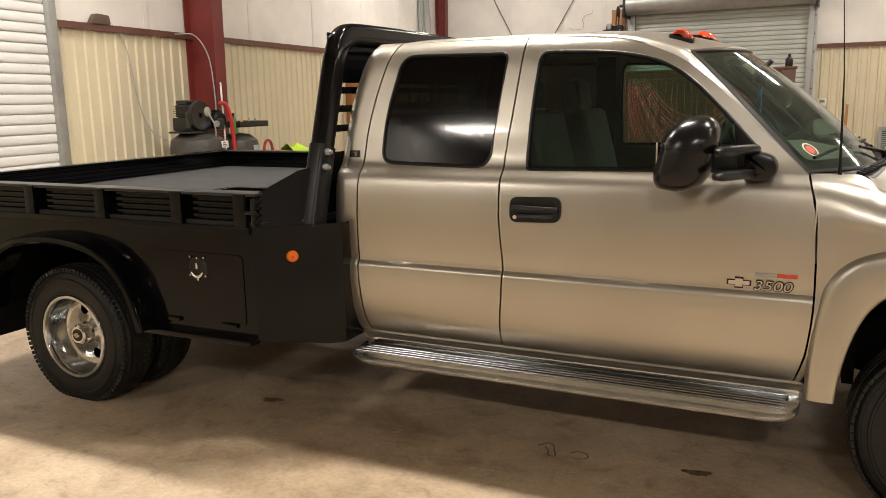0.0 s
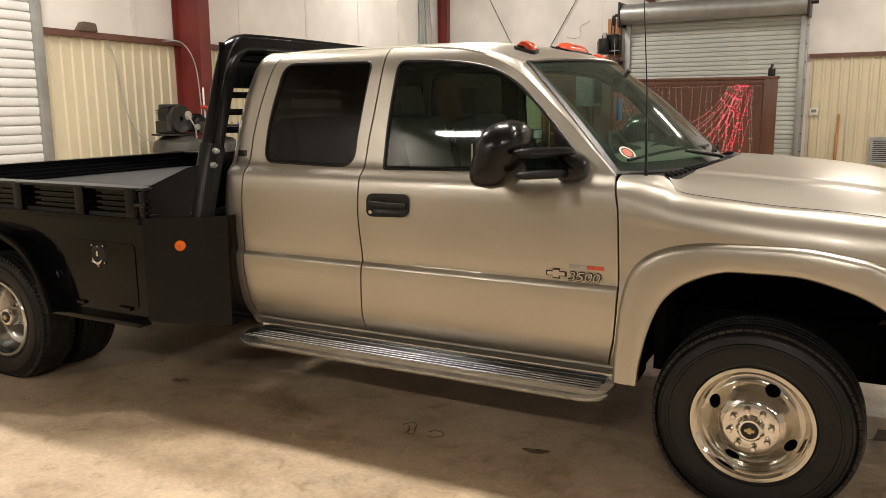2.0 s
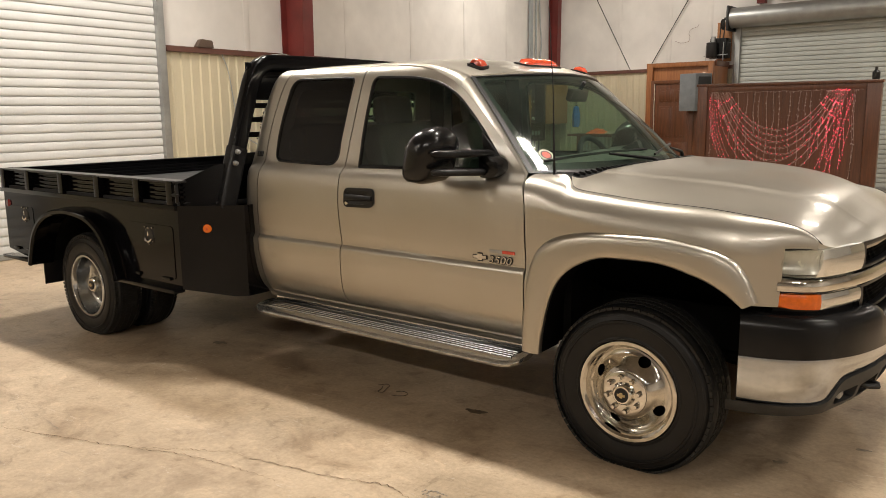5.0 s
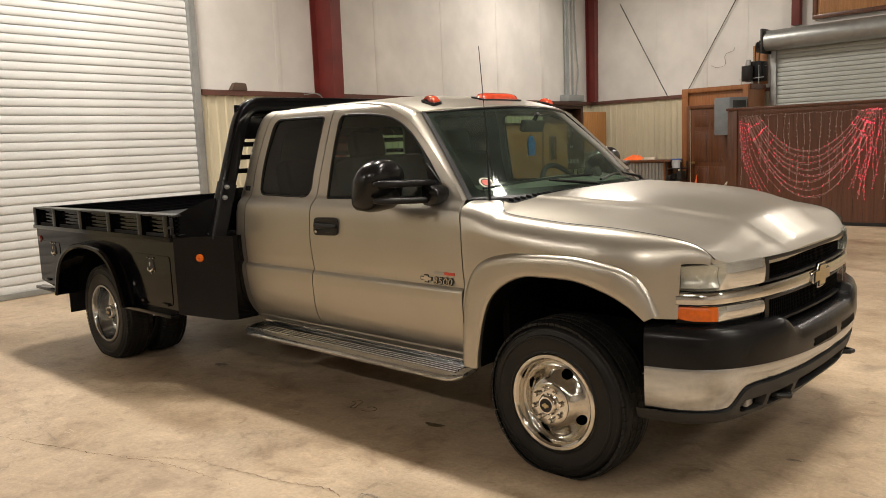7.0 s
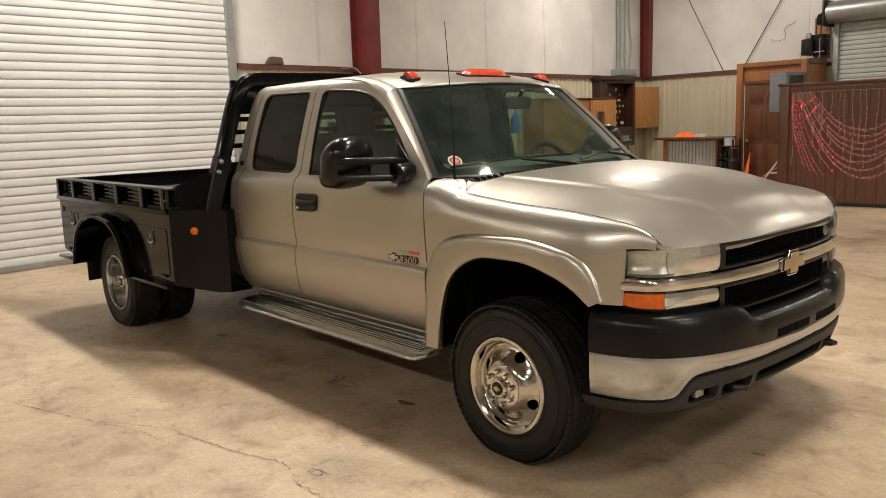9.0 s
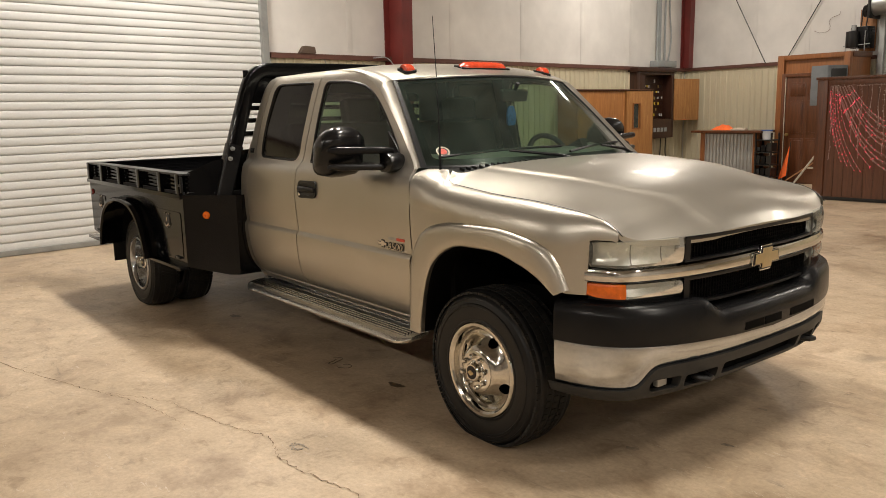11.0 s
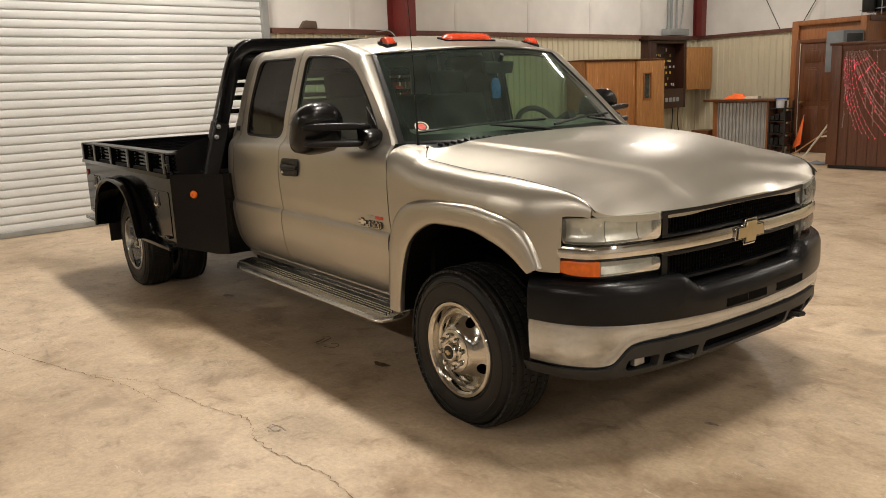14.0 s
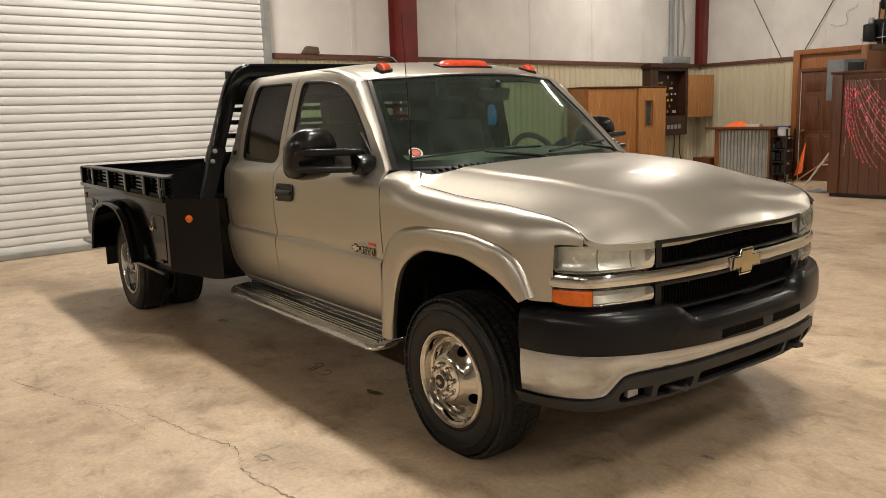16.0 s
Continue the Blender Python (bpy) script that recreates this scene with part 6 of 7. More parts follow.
# ---- underneath ----
part("frame_rail", boxes((-5.0, 0.6, -0.48, -0.40, 0.46, 0.66), bevel=0.006), DARK, TRUCK)
part("frame_rail", boxes((-5.0, 0.6, 0.40, 0.48, 0.46, 0.66), bevel=0.006), DARK, TRUCK)
part("rear_axle", tube([(REAR_X, -1.05, HUB_Z), (REAR_X, -0.2, HUB_Z), (REAR_X, 0.2, HUB_Z), (REAR_X, 1.05, HUB_Z)], 0.055, 12), DARK, TRUCK)
part("front_axle", tube([(0, -0.86, HUB_Z), (0, 0.86, HUB_Z)], 0.05, 12), DARK, TRUCK)
part("engine_block", boxes((-0.35, 0.62, -0.34, 0.34, 0.36, 0.98), bevel=0.04), DARK, TRUCK)
part("floor_pan", boxes((-2.46, -0.45, -0.82, 0.82, 0.44, 0.50), bevel=0.01), DARK, TRUCK)
part("bed_frame", boxes((-5.0, -2.55, -0.9, 0.9, 0.86, 0.985), (-3.2, -2.77, -1.24, -0.7, 0.52, 0.98), (-3.2, -2.77, 0.7, 1.24, 0.52, 0.98), bevel=0.004), DARK, TRUCK)
part("exhaust_pipe", tube([(-4.9, 0.62, 0.36), (-3.4, 0.60, 0.36), (-2.6, 0.55, 0.34), (-0.6, 0.35, 0.34)], 0.035, 10), DARK, TRUCK)
part("firewall", boxes((-0.40, -0.36, -0.80, 0.80, 0.46, 1.20)), DARK, TRUCK)

# ---- cabin ----
rows = []
for k in range(25):
    u = -0.93 + 1.86 * k / 24
    b = ws_point(u, 0.03)
    rows.append([b + Vector((0.02, 0, -0.06)), b + Vector((-0.06, 0, 0.008)), b + Vector((-0.30, 0, 0.050 + 0.012 * math.cos(u * 5))), b + Vector((-0.42, 0, 0.030)), b + Vector((-0.46, 0, -0.05)), b + Vector((-0.40, 0, -0.35))])
part("dashboard", loft(rows), CABIN, TRUCK, "grey dashboard")
part("steering_wheel", lathe([(0.185 + 0.017 * math.cos(a), 0.017 * math.sin(a)) for a in np.linspace(0, 2 * math.pi, 11)], 32, "X"), CABIN_DARK, TRUCK, "dark grey steering wheel").matrix_basis = pose(-0.86, 0.42, 1.20, 0, -26, 0)
part("steering_hub", boxes((-0.03, 0.03, -0.17, 0.17, -0.03, 0.03), (-0.03, 0.05, -0.07, 0.07, -0.08, 0.07), (-0.02, 0.30, -0.03, 0.03, -0.03, 0.03), bevel=0.015), CABIN_DARK, TRUCK).matrix_basis = pose(-0.86, 0.42, 1.20, 0, -26, 0)


def seat(name, Y, X, w, head):
    so = part(name, boxes((X - 0.02, X + 0.50, Y - w, Y + w, 0.78, 0.94), bevel=0.05, seg=3), SEAT, TRUCK, "grey cloth seat")
    bk = boxes((-0.08, 0.08, -w, w, 0.0, 0.62), bevel=0.05, seg=3)
    part("seat_back", bk, SEAT, so).matrix_basis = Matrix.Translation((X - 0.02, Y, 0.86)) @ Matrix.Rotation(radians(-14), 4, "Y")
    if head:
        part("headrest", boxes((-0.05, 0.05, -0.13, 0.13, 0.0, 0.17), bevel=0.04, seg=3), SEAT, so).matrix_basis = Matrix.Translation((X - 0.18, Y, 1.46)) @ Matrix.Rotation(radians(-10), 4, "Y")


for Y in (-0.42, 0.42):
    seat("front_seat", Y, -1.58, 0.25, True)
seat("rear_bench", 0.0, -2.22, 0.66, False)
part("console", boxes((-1.6, -0.75, -0.13, 0.13, 0.60, 0.95), bevel=0.03), CABIN_DARK, TRUCK)
part("headliner", sheet([(-2.30, -0.92), (-0.99, -0.92), (-0.99, 0.92), (-2.30, 0.92)], [], (0.1, 0.2), lambda u, v: roof_map(u, v) - Vector((0, 0, 0.035))), CABIN, TRUCK)
for s in (-1, 1):
    part("door_trim", sheet([(-2.38, 0.5), (-0.56, 0.5), (-0.62, 1.235), (-2.36, 1.235)], [], 0.15, lambda u, v: Vector((u, s * (cab_wrap(u, v) - 0.075), v))), CABIN, TRUCK)
    part("cab_inner_pillar", loft([[(x, s * (cab_wrap(x, z) - 0.045), z) for x in (SEAM_M(z) - 0.06, SEAM_M(z) + 0.05)] for z in (1.2, 1.4, 1.6, 1.76)]), CABIN_DARK, TRUCK)
    part("cab_inner_pillar", loft([[(x, s * (cab_wrap(x, z) - 0.045), z) for x in (REAR(z) + 0.05, SEAM_R(z) + 0.03)] for z in (1.2, 1.4, 1.6, 1.76)]), CABIN_DARK, TRUCK)
part("inside_mirror", boxes((-0.02, 0.02, -0.12, 0.12, -0.035, 0.035), bevel=0.015, seg=3), CABIN_DARK, TRUCK, "dark inside mirror").matrix_basis = pose(-0.80, 0.03, 1.615, 0, 15, 8)
part("mirror_stalk", tube([(-0.79, 0.03, 1.64), (-0.75, 0.02, 1.685)], 0.012), CABIN_DARK, TRUCK)
FRESH = plain("blue_freshener", (0.05, 0.20, 0.55), 0.4, vary=0.3, scale=60)
af = prism(rounded([(-0.03, 1.44), (0.03, 1.44), (0.038, 1.50), (0.018, 1.555), (-0.018, 1.555), (-0.034, 1.51)], 0.012, 3), -0.006, 0.006, 0.002, axes="yzx")
bmesh.ops.transform(af, matrix=Matrix.Translation((-0.79, 0.0, 0.0)), verts=af.verts[:])
part("air_freshener", af, FRESH, TRUCK, "blue hanging air freshener")
part("freshener_string", tube([(-0.79, 0.0, 1.555), (-0.795, 0.01, 1.60)], 0.002, 5), CABIN_DARK, TRUCK)

# ---- things in the hall ----
def plate(bm_or_boxes, m):
    bmesh.ops.transform(bm_or_boxes, matrix=m, verts=bm_or_boxes.verts[:])
    return bm_or_boxes


# hanging lamps
LAMP_ON = glow("lamp_diffuser", (1.0, 0.88, 0.72), 6.0)
for lx, ly, watts in LAMPS:
    f = thing("strip_lamp", "long hanging strip lamp, lit", "ceiling lamp", pose(lx, ly, LAMP_Z), "lamps of the hall")
    part("lamp_body", boxes((-0.64, 0.64, -0.19, 0.19, -0.02, 0.06), bevel=0.01), GREY_PAINT, f)
    part("lamp_rim", boxes((-0.64, 0.64, -0.19, -0.175, -0.05, -0.02), (-0.64, 0.64, 0.175, 0.19, -0.05, -0.02)), GREY_PAINT, f)
    part("lamp_diffuser", boxes((-0.62, 0.62, -0.172, 0.172, -0.040, -0.022), bevel=0.004), LAMP_ON, f, "glowing warm white diffuser")
    for x in (-0.5, 0.5):
        part("hanger", tube([(x, 0, 0.06), (x, 0, TOP - LAMP_Z)], 0.004, 5), PLAIN_BLACK, f)

# block of wood on the ledge
tagged(part("ledge_block", prism(rounded([(6.50, TRIM_Z + 0.05), (6.78, TRIM_Z + 0.05), (6.76, TRIM_Z + 0.15), (6.58, TRIM_Z + 0.16)], 0.02, 3), WX + 0.005, WX + 0.085, 0.004, axes="yzx"), plain("brown_block", (0.10, 0.065, 0.045), 0.7, vary=0.2)), "small brown block standing on the wall ledge", "block").matrix_basis = WEST

# compressor with vertical tank beside the column
comp = thing("air_compressor", "black upright air compressor with pump on top", "air compressor", pose(-6.66, 7.32, 0))
part("tank", lathe([(0.0, 0.12), (0.2, 0.14), (0.30, 0.22), (0.32, 0.30), (0.32, 1.02), (0.30, 1.12), (0.2, 1.19), (0.0, 1.21)], 36, "Z"), TANK, comp, "dark grey pressure tank")
for k in range(3):
    a = 2 * math.pi * k / 3 + 0.4
    part("foot", boxes((-0.03, 0.03, -0.03, 0.03, 0.0, 0.26), bevel=0.006), PLAIN_BLACK, comp).location = (0.27 * math.cos(a), 0.27 * math.sin(a), 0)
part("pump_plate", boxes((-0.17, 0.17, -0.28, 0.26, 1.20, 1.222), bevel=0.005), PLAIN_BLACK, comp)
part("pump", boxes((-0.14, 0.14, -0.24, 0.02, 1.225, 1.38), bevel=0.02), PLAIN_BLACK, comp, "black pump block")
for y in (-0.18, -0.04):
    part("cylinder", boxes((-0.09, 0.09, y - 0.055, y + 0.055, 1.38, 1.53), bevel=0.02), PLAIN_BLACK, comp, "black pump cylinder")
    for k in range(5):
        part("cooling_fin", boxes((-0.115, 0.115, y - 0.066, y + 0.066, 1.395 + k * 0.026, 1.403 + k * 0.026), bevel=0.002, seg=1), PLAIN_BLACK, comp)
    part("cylinder_head", boxes((-0.08, 0.08, y - 0.05, y + 0.05, 1.53, 1.575), bevel=0.015), PLAIN_BLACK, comp)
part("belt_guard", boxes((0.10, 0.13, -0.26, 0.26, 1.24, 1.46), bevel=0.05, seg=3), TANK, comp, "dark belt guard")
part("pressure_switch", boxes((0.12, 0.22, 0.12, 0.24, 1.23, 1.36), bevel=0.015), PLAIN_BLACK, comp)
part("gauge", lathe([(0.0, 0.0), (0.035, 0.0), (0.04, 0.01), (0.035, 0.03), (0.0, 0.03)], 18, "X"), STEEL, comp, "round steel gauge").location = (0.22, 0.08, 1.30)
part("label", boxes((0.131, 0.134, 0.16, 0.30, 1.27, 1.35)), plain("label_white", (0.62, 0.62, 0.6), 0.5), comp, "white label")
fly = lathe([(0.03, -0.02), (0.12, -0.02), (0.14, -0.03), (0.165, -0.03), (0.165, 0.03), (0.14, 0.03), (0.12, 0.02), (0.03, 0.02), (0.03, -0.02)], 28, "X")
part("flywheel", fly, PLAIN_BLACK, comp, "black flywheel").location = (0.17, -0.13, 1.40)
mot = lathe([(0.0, -0.15), (0.09, -0.15), (0.105, -0.13), (0.105, 0.12), (0.08, 0.15), (0.0, 0.15)], 24, "X")
part("motor", mot, GREY_PLASTIC, comp, "grey electric motor").location = (0.06, 0.20, 1.34)
part("air_filter", lathe([(0.0, 0.0), (0.05, 0.0), (0.055, 0.02), (0.055, 0.10), (0.0, 0.11)], 18, "X"), plain("filter_steel", (0.5, 0.47, 0.4), 0.35, 0.7), comp, "round metal air filter").location = (0.10, -0.02, 1.44)
part("data_plate", boxes((0.30, 0.322, 0.06, 0.16, 1.02, 1.10)), plain("white_label", (0.7, 0.7, 0.68), 0.5), comp, "white label with bars")
for k in range(3):
    part("label_bar", boxes((0.320, 0.325, 0.07, 0.15 - 0.02 * k, 1.035 + k * 0.02, 1.042 + k * 0.02)), PLAIN_BLACK, comp)
part("pipe", tube(spline([(0.05, -0.1, 1.5), (0.18, -0.05, 1.47), (0.25, 0.02, 1.3), (0.24, 0.05, 1.15)], 5), 0.010, 8), STEEL, comp)

tank2 = thing("air_tank", "dark upright air tank with a tray of tools on top", "tank", pose(-6.62, 7.98, 0))
part("tank", lathe([(0.0, 0.10), (0.18, 0.12), (0.26, 0.20), (0.27, 0.28), (0.27, 0.98), (0.25, 1.08), (0.16, 1.15), (0.0, 1.17)], 32, "Z"), TANK, tank2, "dark grey tank")
for k in range(3):
    a = 2 * math.pi * k / 3
    part("foot", boxes((-0.025, 0.025, -0.025, 0.025, 0.0, 0.22), bevel=0.005), PLAIN_BLACK, tank2).location = (0.22 * math.cos(a), 0.22 * math.sin(a), 0)
part("valve", tube([(0, 0, 1.16), (0, 0, 1.24)], 0.03, 10), STEEL, tank2)
part("tray", boxes((-0.22, 0.22, -0.2, 0.36, 1.24, 1.255), (-0.22, 0.22, -0.2, -0.19, 1.24, 1.31), (-0.22, 0.22, 0.35, 0.36, 1.24, 1.31), (-0.22, -0.21, -0.2, 0.36, 1.24, 1.31), (0.21, 0.22, -0.2, 0.36, 1.24, 1.31), bevel=0.002, seg=1), PLAIN_BLACK, tank2, "black tray")
part("gauge_plate", boxes((0.262, 0.278, -0.02, 0.10, 0.80, 1.02), bevel=0.004), GREY_PAINT, tank2)
for y, zz, c in ((-0.02, 1.36, (0.55, 0.33, 0.12)), (0.12, 1.34, (0.30, 0.18, 0.08)), (0.24, 1.33, (0.05, 0.08, 0.35))):
    o = part("hand_tool", tube([(-6.55, 7.98 + y - 0.10, 1.275), (-6.52, 7.98 + y, 1.29), (-6.55, 7.98 + y + 0.05, zz)], [0.02, 0.016, 0.010], 8), plain("tool_handle", c, 0.5))
    tagged(o, "small hand tool lying in the tray", "tool", "tools in the tray")
hose = [(0.255 + 0.012 * (k % 3), 0.27 + 0.085 * math.cos(k * 0.5), 0.93 + 0.14 * math.sin(k * 0.5)) for k in range(64)]
tagged(part("air_hose", tube(hose, 0.011, 6), plain("red_hose_rubber", (0.32, 0.035, 0.03), 0.5)), "coiled red air hose hanging on the tank", "hose").matrix_basis = pose(-6.62, 7.98, 0)
jack = thing("hand_truck", "red bent-steel hand truck standing by the tank", "hand truck", pose(-6.45, 7.70, 0))
RED_PAINT = plain("red_paint", (0.42, 0.02, 0.018), 0.4, vary=0.15)
part("frame_tube", tube(spline([(0, 0.04, 0.05), (-0.02, 0.05, 0.8), (-0.03, 0.04, 1.25), (-0.04, 0.0, 1.45), (-0.05, -0.06, 1.53), (-0.06, -0.13, 1.54)], 6), 0.024, 10), RED_PAINT, jack)
part("toe_plate", boxes((-0.02, 0.2, -0.1, 0.16, 0.0, 0.012)), RED_PAINT, jack)
part("wheel", lathe([(0.0, -0.03), (0.08, -0.03), (0.1, -0.015), (0.1, 0.015), (0.08, 0.03), (0.0, 0.03)], 20), RUBBER, jack).location = (-0.06, 0.06, 0.101)
tagged(part("white_tube", tube([(-6.48, 7.62, 0.0), (-6.55, 7.66, 1.78)], 0.011, 8), plain("white_plastic", (0.75, 0.74, 0.7), 0.4)), "thin white plastic tube leaning on the column", "tube")
tagged(part("red_can", lathe([(0.0, 0.0), (0.11, 0.0), (0.12, 0.02), (0.12, 0.30), (0.06, 0.36), (0.0, 0.36)], 20, "Z"), RED_PAINT), "small red can on a crate", "can").matrix_basis = pose(-6.45, 8.55, 0.56)
tagged(part("crate", boxes((-0.2, 0.2, -0.25, 0.25, 0, 0.56), bevel=0.01), PLAIN_BLACK), "black crate beside the air tank", "crate").matrix_basis = pose(-6.55, 8.6, 0)
tagged(part("drum", lathe([(0.0, 0.0), (0.26, 0.0), (0.27, 0.02), (0.27, 0.72), (0.0, 0.73)], 28, "Z"), GREY_PLASTIC), "dark plastic drum by the wall", "drum").matrix_basis = Matrix.Translation((-6.85, 9.5, 0)) @ Matrix.Diagonal((1, 1, 1.11, 1))
VEST = plain("safety_yellow_cloth", (0.55, 0.85, 0.03), 0.7, vary=0.15, scale=12)
rows = []
for k in range(11):
    y = -0.23 + 0.46 * k / 10
    wv = 0.02 * math.sin(k * 1.7)
    rows.append([(0.27 + wv, y, 0.52 + 0.03 * math.sin(k)), (0.25 + wv, y, 0.70), (0.16, y * 0.95, 0.765 + wv), (0.0, y * 0.8, 0.83 + 0.05 * math.cos(k * 0.9)), (-0.14, y * 0.9, 0.77), (-0.2, y, 0.745)])
tagged(part("safety_vest", loft(rows), VEST), "bright yellow-green safety vest draped on a drum", "vest").matrix_basis = pose(-6.85, 9.5, 0.08)
gb = thing("spray_bottle", "small green bottle on the air tank", "bottle", pose(-6.50, 7.79, 1.165))
part("bottle_body", lathe([(0.0, 0.0), (0.040, 0.0), (0.044, 0.02), (0.044, 0.15), (0.02, 0.20), (0.0, 0.20)], 16, "Z"), plain("green_bottle", (0.05, 0.16, 0.03), 0.3), gb)
part("bottle_cap", lathe([(0.016, 0.20), (0.016, 0.25), (0.0, 0.25)], 12, "Z"), PLAIN_BLACK, gb)
# hose on the siding
hose = tube(spline([(WX + 0.06, 6.92, TRIM_Z), (WX + 0.07, 7.02, 2.1), (WX + 0.08, 7.10, 1.6), (WX + 0.12, 7.22, 1.25), (WX + 0.3, 7.3, 1.1)], 8), 0.007, 7)
tagged(part("air_hose", hose, GREY_PAINT), "thin grey hose hanging down the siding", "hose").matrix_basis = WEST
hose = tube(spline([(WX + 0.10, 7.82, TRIM_Z + 0.02), (WX + 0.30, 7.95, TRIM_Z), (WX + 0.42, 8.04, 2.1), (WX + 0.46, 8.06, 1.6), (WX + 0.46, 8.05, 1.35)], 8), 0.008, 7)
tagged(part("air_hose", hose, GREY_PAINT), "thin grey hose looped over the column", "hose").matrix_basis = WEST

# oak cabinet with a small window
arm = thing("wooden_cabinet", "tall oak cabinet with a narrow glazed slot", "cabinet", Matrix.Translation((-0.56, -1.34, 0)) @ Matrix.Diagonal((1, 1.148, 1.01, 1)))
part("carcass", boxes((-7.24, -6.74, 11.98, 14.0, 0.0, 1.87), bevel=0.02), OAK, arm)
part("cabinet_door", boxes((-6.738, -6.70, 12.0, 13.22, 0.05, 1.85), bevel=0.006), OAK, arm, "oak door leaf")
d = bmesh.new()
join(d, sheet([(13.24, 0.05), (13.985, 0.05), (13.985, 1.85), (13.24, 1.85)], [[(13.42, 1.12), (13.60, 1.12), (13.60, 1.60), (13.42, 1.60)]], 0.3, lambda u, v: Vector((-6.66, u, v)), (-0.06, 0, 0)))
part("cabinet_door", d, OAK_PALE, arm, "oak door leaf with a narrow window")
part("window_pane", boxes((-6.70, -6.694, 13.42, 13.60, 1.12, 1.60)), plain("leaded_glass", (0.05, 0.06, 0.055), 0.12, vary=0.5, scale=25), arm, "dark leaded glass slot")
part("door_moulding", boxes((-6.665, -6.645, 13.40, 13.42, 1.10, 1.62), (-6.665, -6.645, 13.60, 13.62, 1.10, 1.62), (-6.665, -6.645, 13.42, 13.60, 1.10, 1.12), (-6.665, -6.645, 13.42, 13.60, 1.60, 1.62)), FRAME_WOOD, arm)
part("top_trim", boxes((-7.25, -6.67, 11.96, 14.01, 1.87, 1.892), bevel=0.004), DARK_WOOD, arm)

# key cabinet on the wall with its door open
KEY_WOOD = wood("dark_cabinet_wood", (0.030, 0.011, 0.006), (0.062, 0.022, 0.011), "z", rough=0.4)
KX = -7.72
key = thing("key_cabinet", "dark wooden key cabinet, its pale oak door open", "key cabinet", pose(0, 0, 0))
for nm, b in (("back_board", (KX - 0.27, KX - 0.24, 14.82, 16.12, 0.86, 2.34)), ("side_board", (KX - 0.30, KX, 14.82, 14.92, 0.86, 2.34)), ("side_board", (KX - 0.30, KX, 16.06, 16.14, 0.86, 2.34)),
              ("top_rail", (KX - 0.30, KX, 14.92, 16.06, 2.24, 2.30)), ("drawer_front", (KX - 0.30, KX, 14.92, 16.06, 0.86, 1.28)), ("closed_door", (KX - 0.30, KX - 0.004, 14.92, 15.10, 1.28, 2.24))):
    part(nm, boxes(b, bevel=0.006), KEY_WOOD, key)
part("cornice", boxes((KX - 0.36, KX + 0.05, 14.78, 16.18, 2.30, 2.40), bevel=0.02), KEY_WOOD, key)
part("door", boxes((KX - 0.02, KX + 0.015, 16.15, 16.86, 1.24, 2.16), bevel=0.004), OAK_PALE, key, "pale oak door swung open").matrix_basis = Matrix.Translation((KX, 16.15, 0)) @ Matrix.Rotation(radians(-14), 4, "Z") @ Matrix.Translation((-KX, -16.15, 0))
rnd = random.Random(11)
tags_col = [plain("tag_white", (0.62, 0.60, 0.56), 0.5), plain("tag_yellow", (0.75, 0.55, 0.06), 0.5), plain("tag_dark", (0.05, 0.04, 0.04), 0.5), plain("tag_brass", (0.45, 0.33, 0.12), 0.4, 0.6)]
for r in range(7):
    z = 1.34 + r * 0.125
    part("hook_rail", boxes((KX - 0.24, KX - 0.222, 15.12, 16.04, z + 0.07, z + 0.085)), KEY_WOOD, key)
    for c in range(13):
        if rnd.random() < (0.15, 0.75, 0.3, 0.1, 0.8, 0.2, 0.85)[r]:
            continue
        y = 15.17 + c * 0.068 + rnd.uniform(-0.008, 0.008)
        part("key_tag", boxes((KX - 0.22, KX - 0.208, y - 0.017, y + 0.017, z + rnd.uniform(-0.01, 0.02), z + 0.062)), tags_col[rnd.choice((0, 0, 0, 1, 2, 3) if r not in (2,) else (1, 1, 0, 3))], key)
for k in range(4):
    part("breaker_slot", boxes((KX - 0.002, KX + 0.006, 15.42 + k * 0.13, 15.51 + k * 0.13, 1.0, 1.09)), GREY_PAINT, key)
# conduits and box by the corner
con = thing("electrical_conduit", "grey electrical conduits rising from a wall box", "conduit", WEST)
part("junction_box", boxes((WX + 0.02, WX + 0.24, 15.62, 16.36, 2.42, 2.56), bevel=0.01), GREY_PAINT, con, "grey junction box")
for y, r in ((15.82, 0.03), (15.92, 0.03), (16.12, 0.024)):
    part("conduit", tube([(WX + 0.07, y, 2.56), (WX + 0.07, y, TOP)], r, 10), GREY_PAINT, con)
part("conduit", tube(spline([(WX + 0.1, 16.22, 2.56), (WX + 0.12, 16.30, 3.1), (WX + 0.09, 16.27, 3.7), (WX + 0.07, 16.2, TOP)], 6), 0.018, 8), GREY_PAINT, con)
for y0, y1 in ((15.75, 15.6), (15.95, 16.05)):
    tagged(part("power_cord", tube(spline([(KX - 0.05, y0, 0.9), (KX - 0.08, y0 + 0.03, 0.5), (KX - 0.02, y1, 0.15), (KX, y1, 0.01)], 6), 0.012, 6), PLAIN_BLACK), "black power cord hanging to the floor", "cord", "cords under the key cabinet")

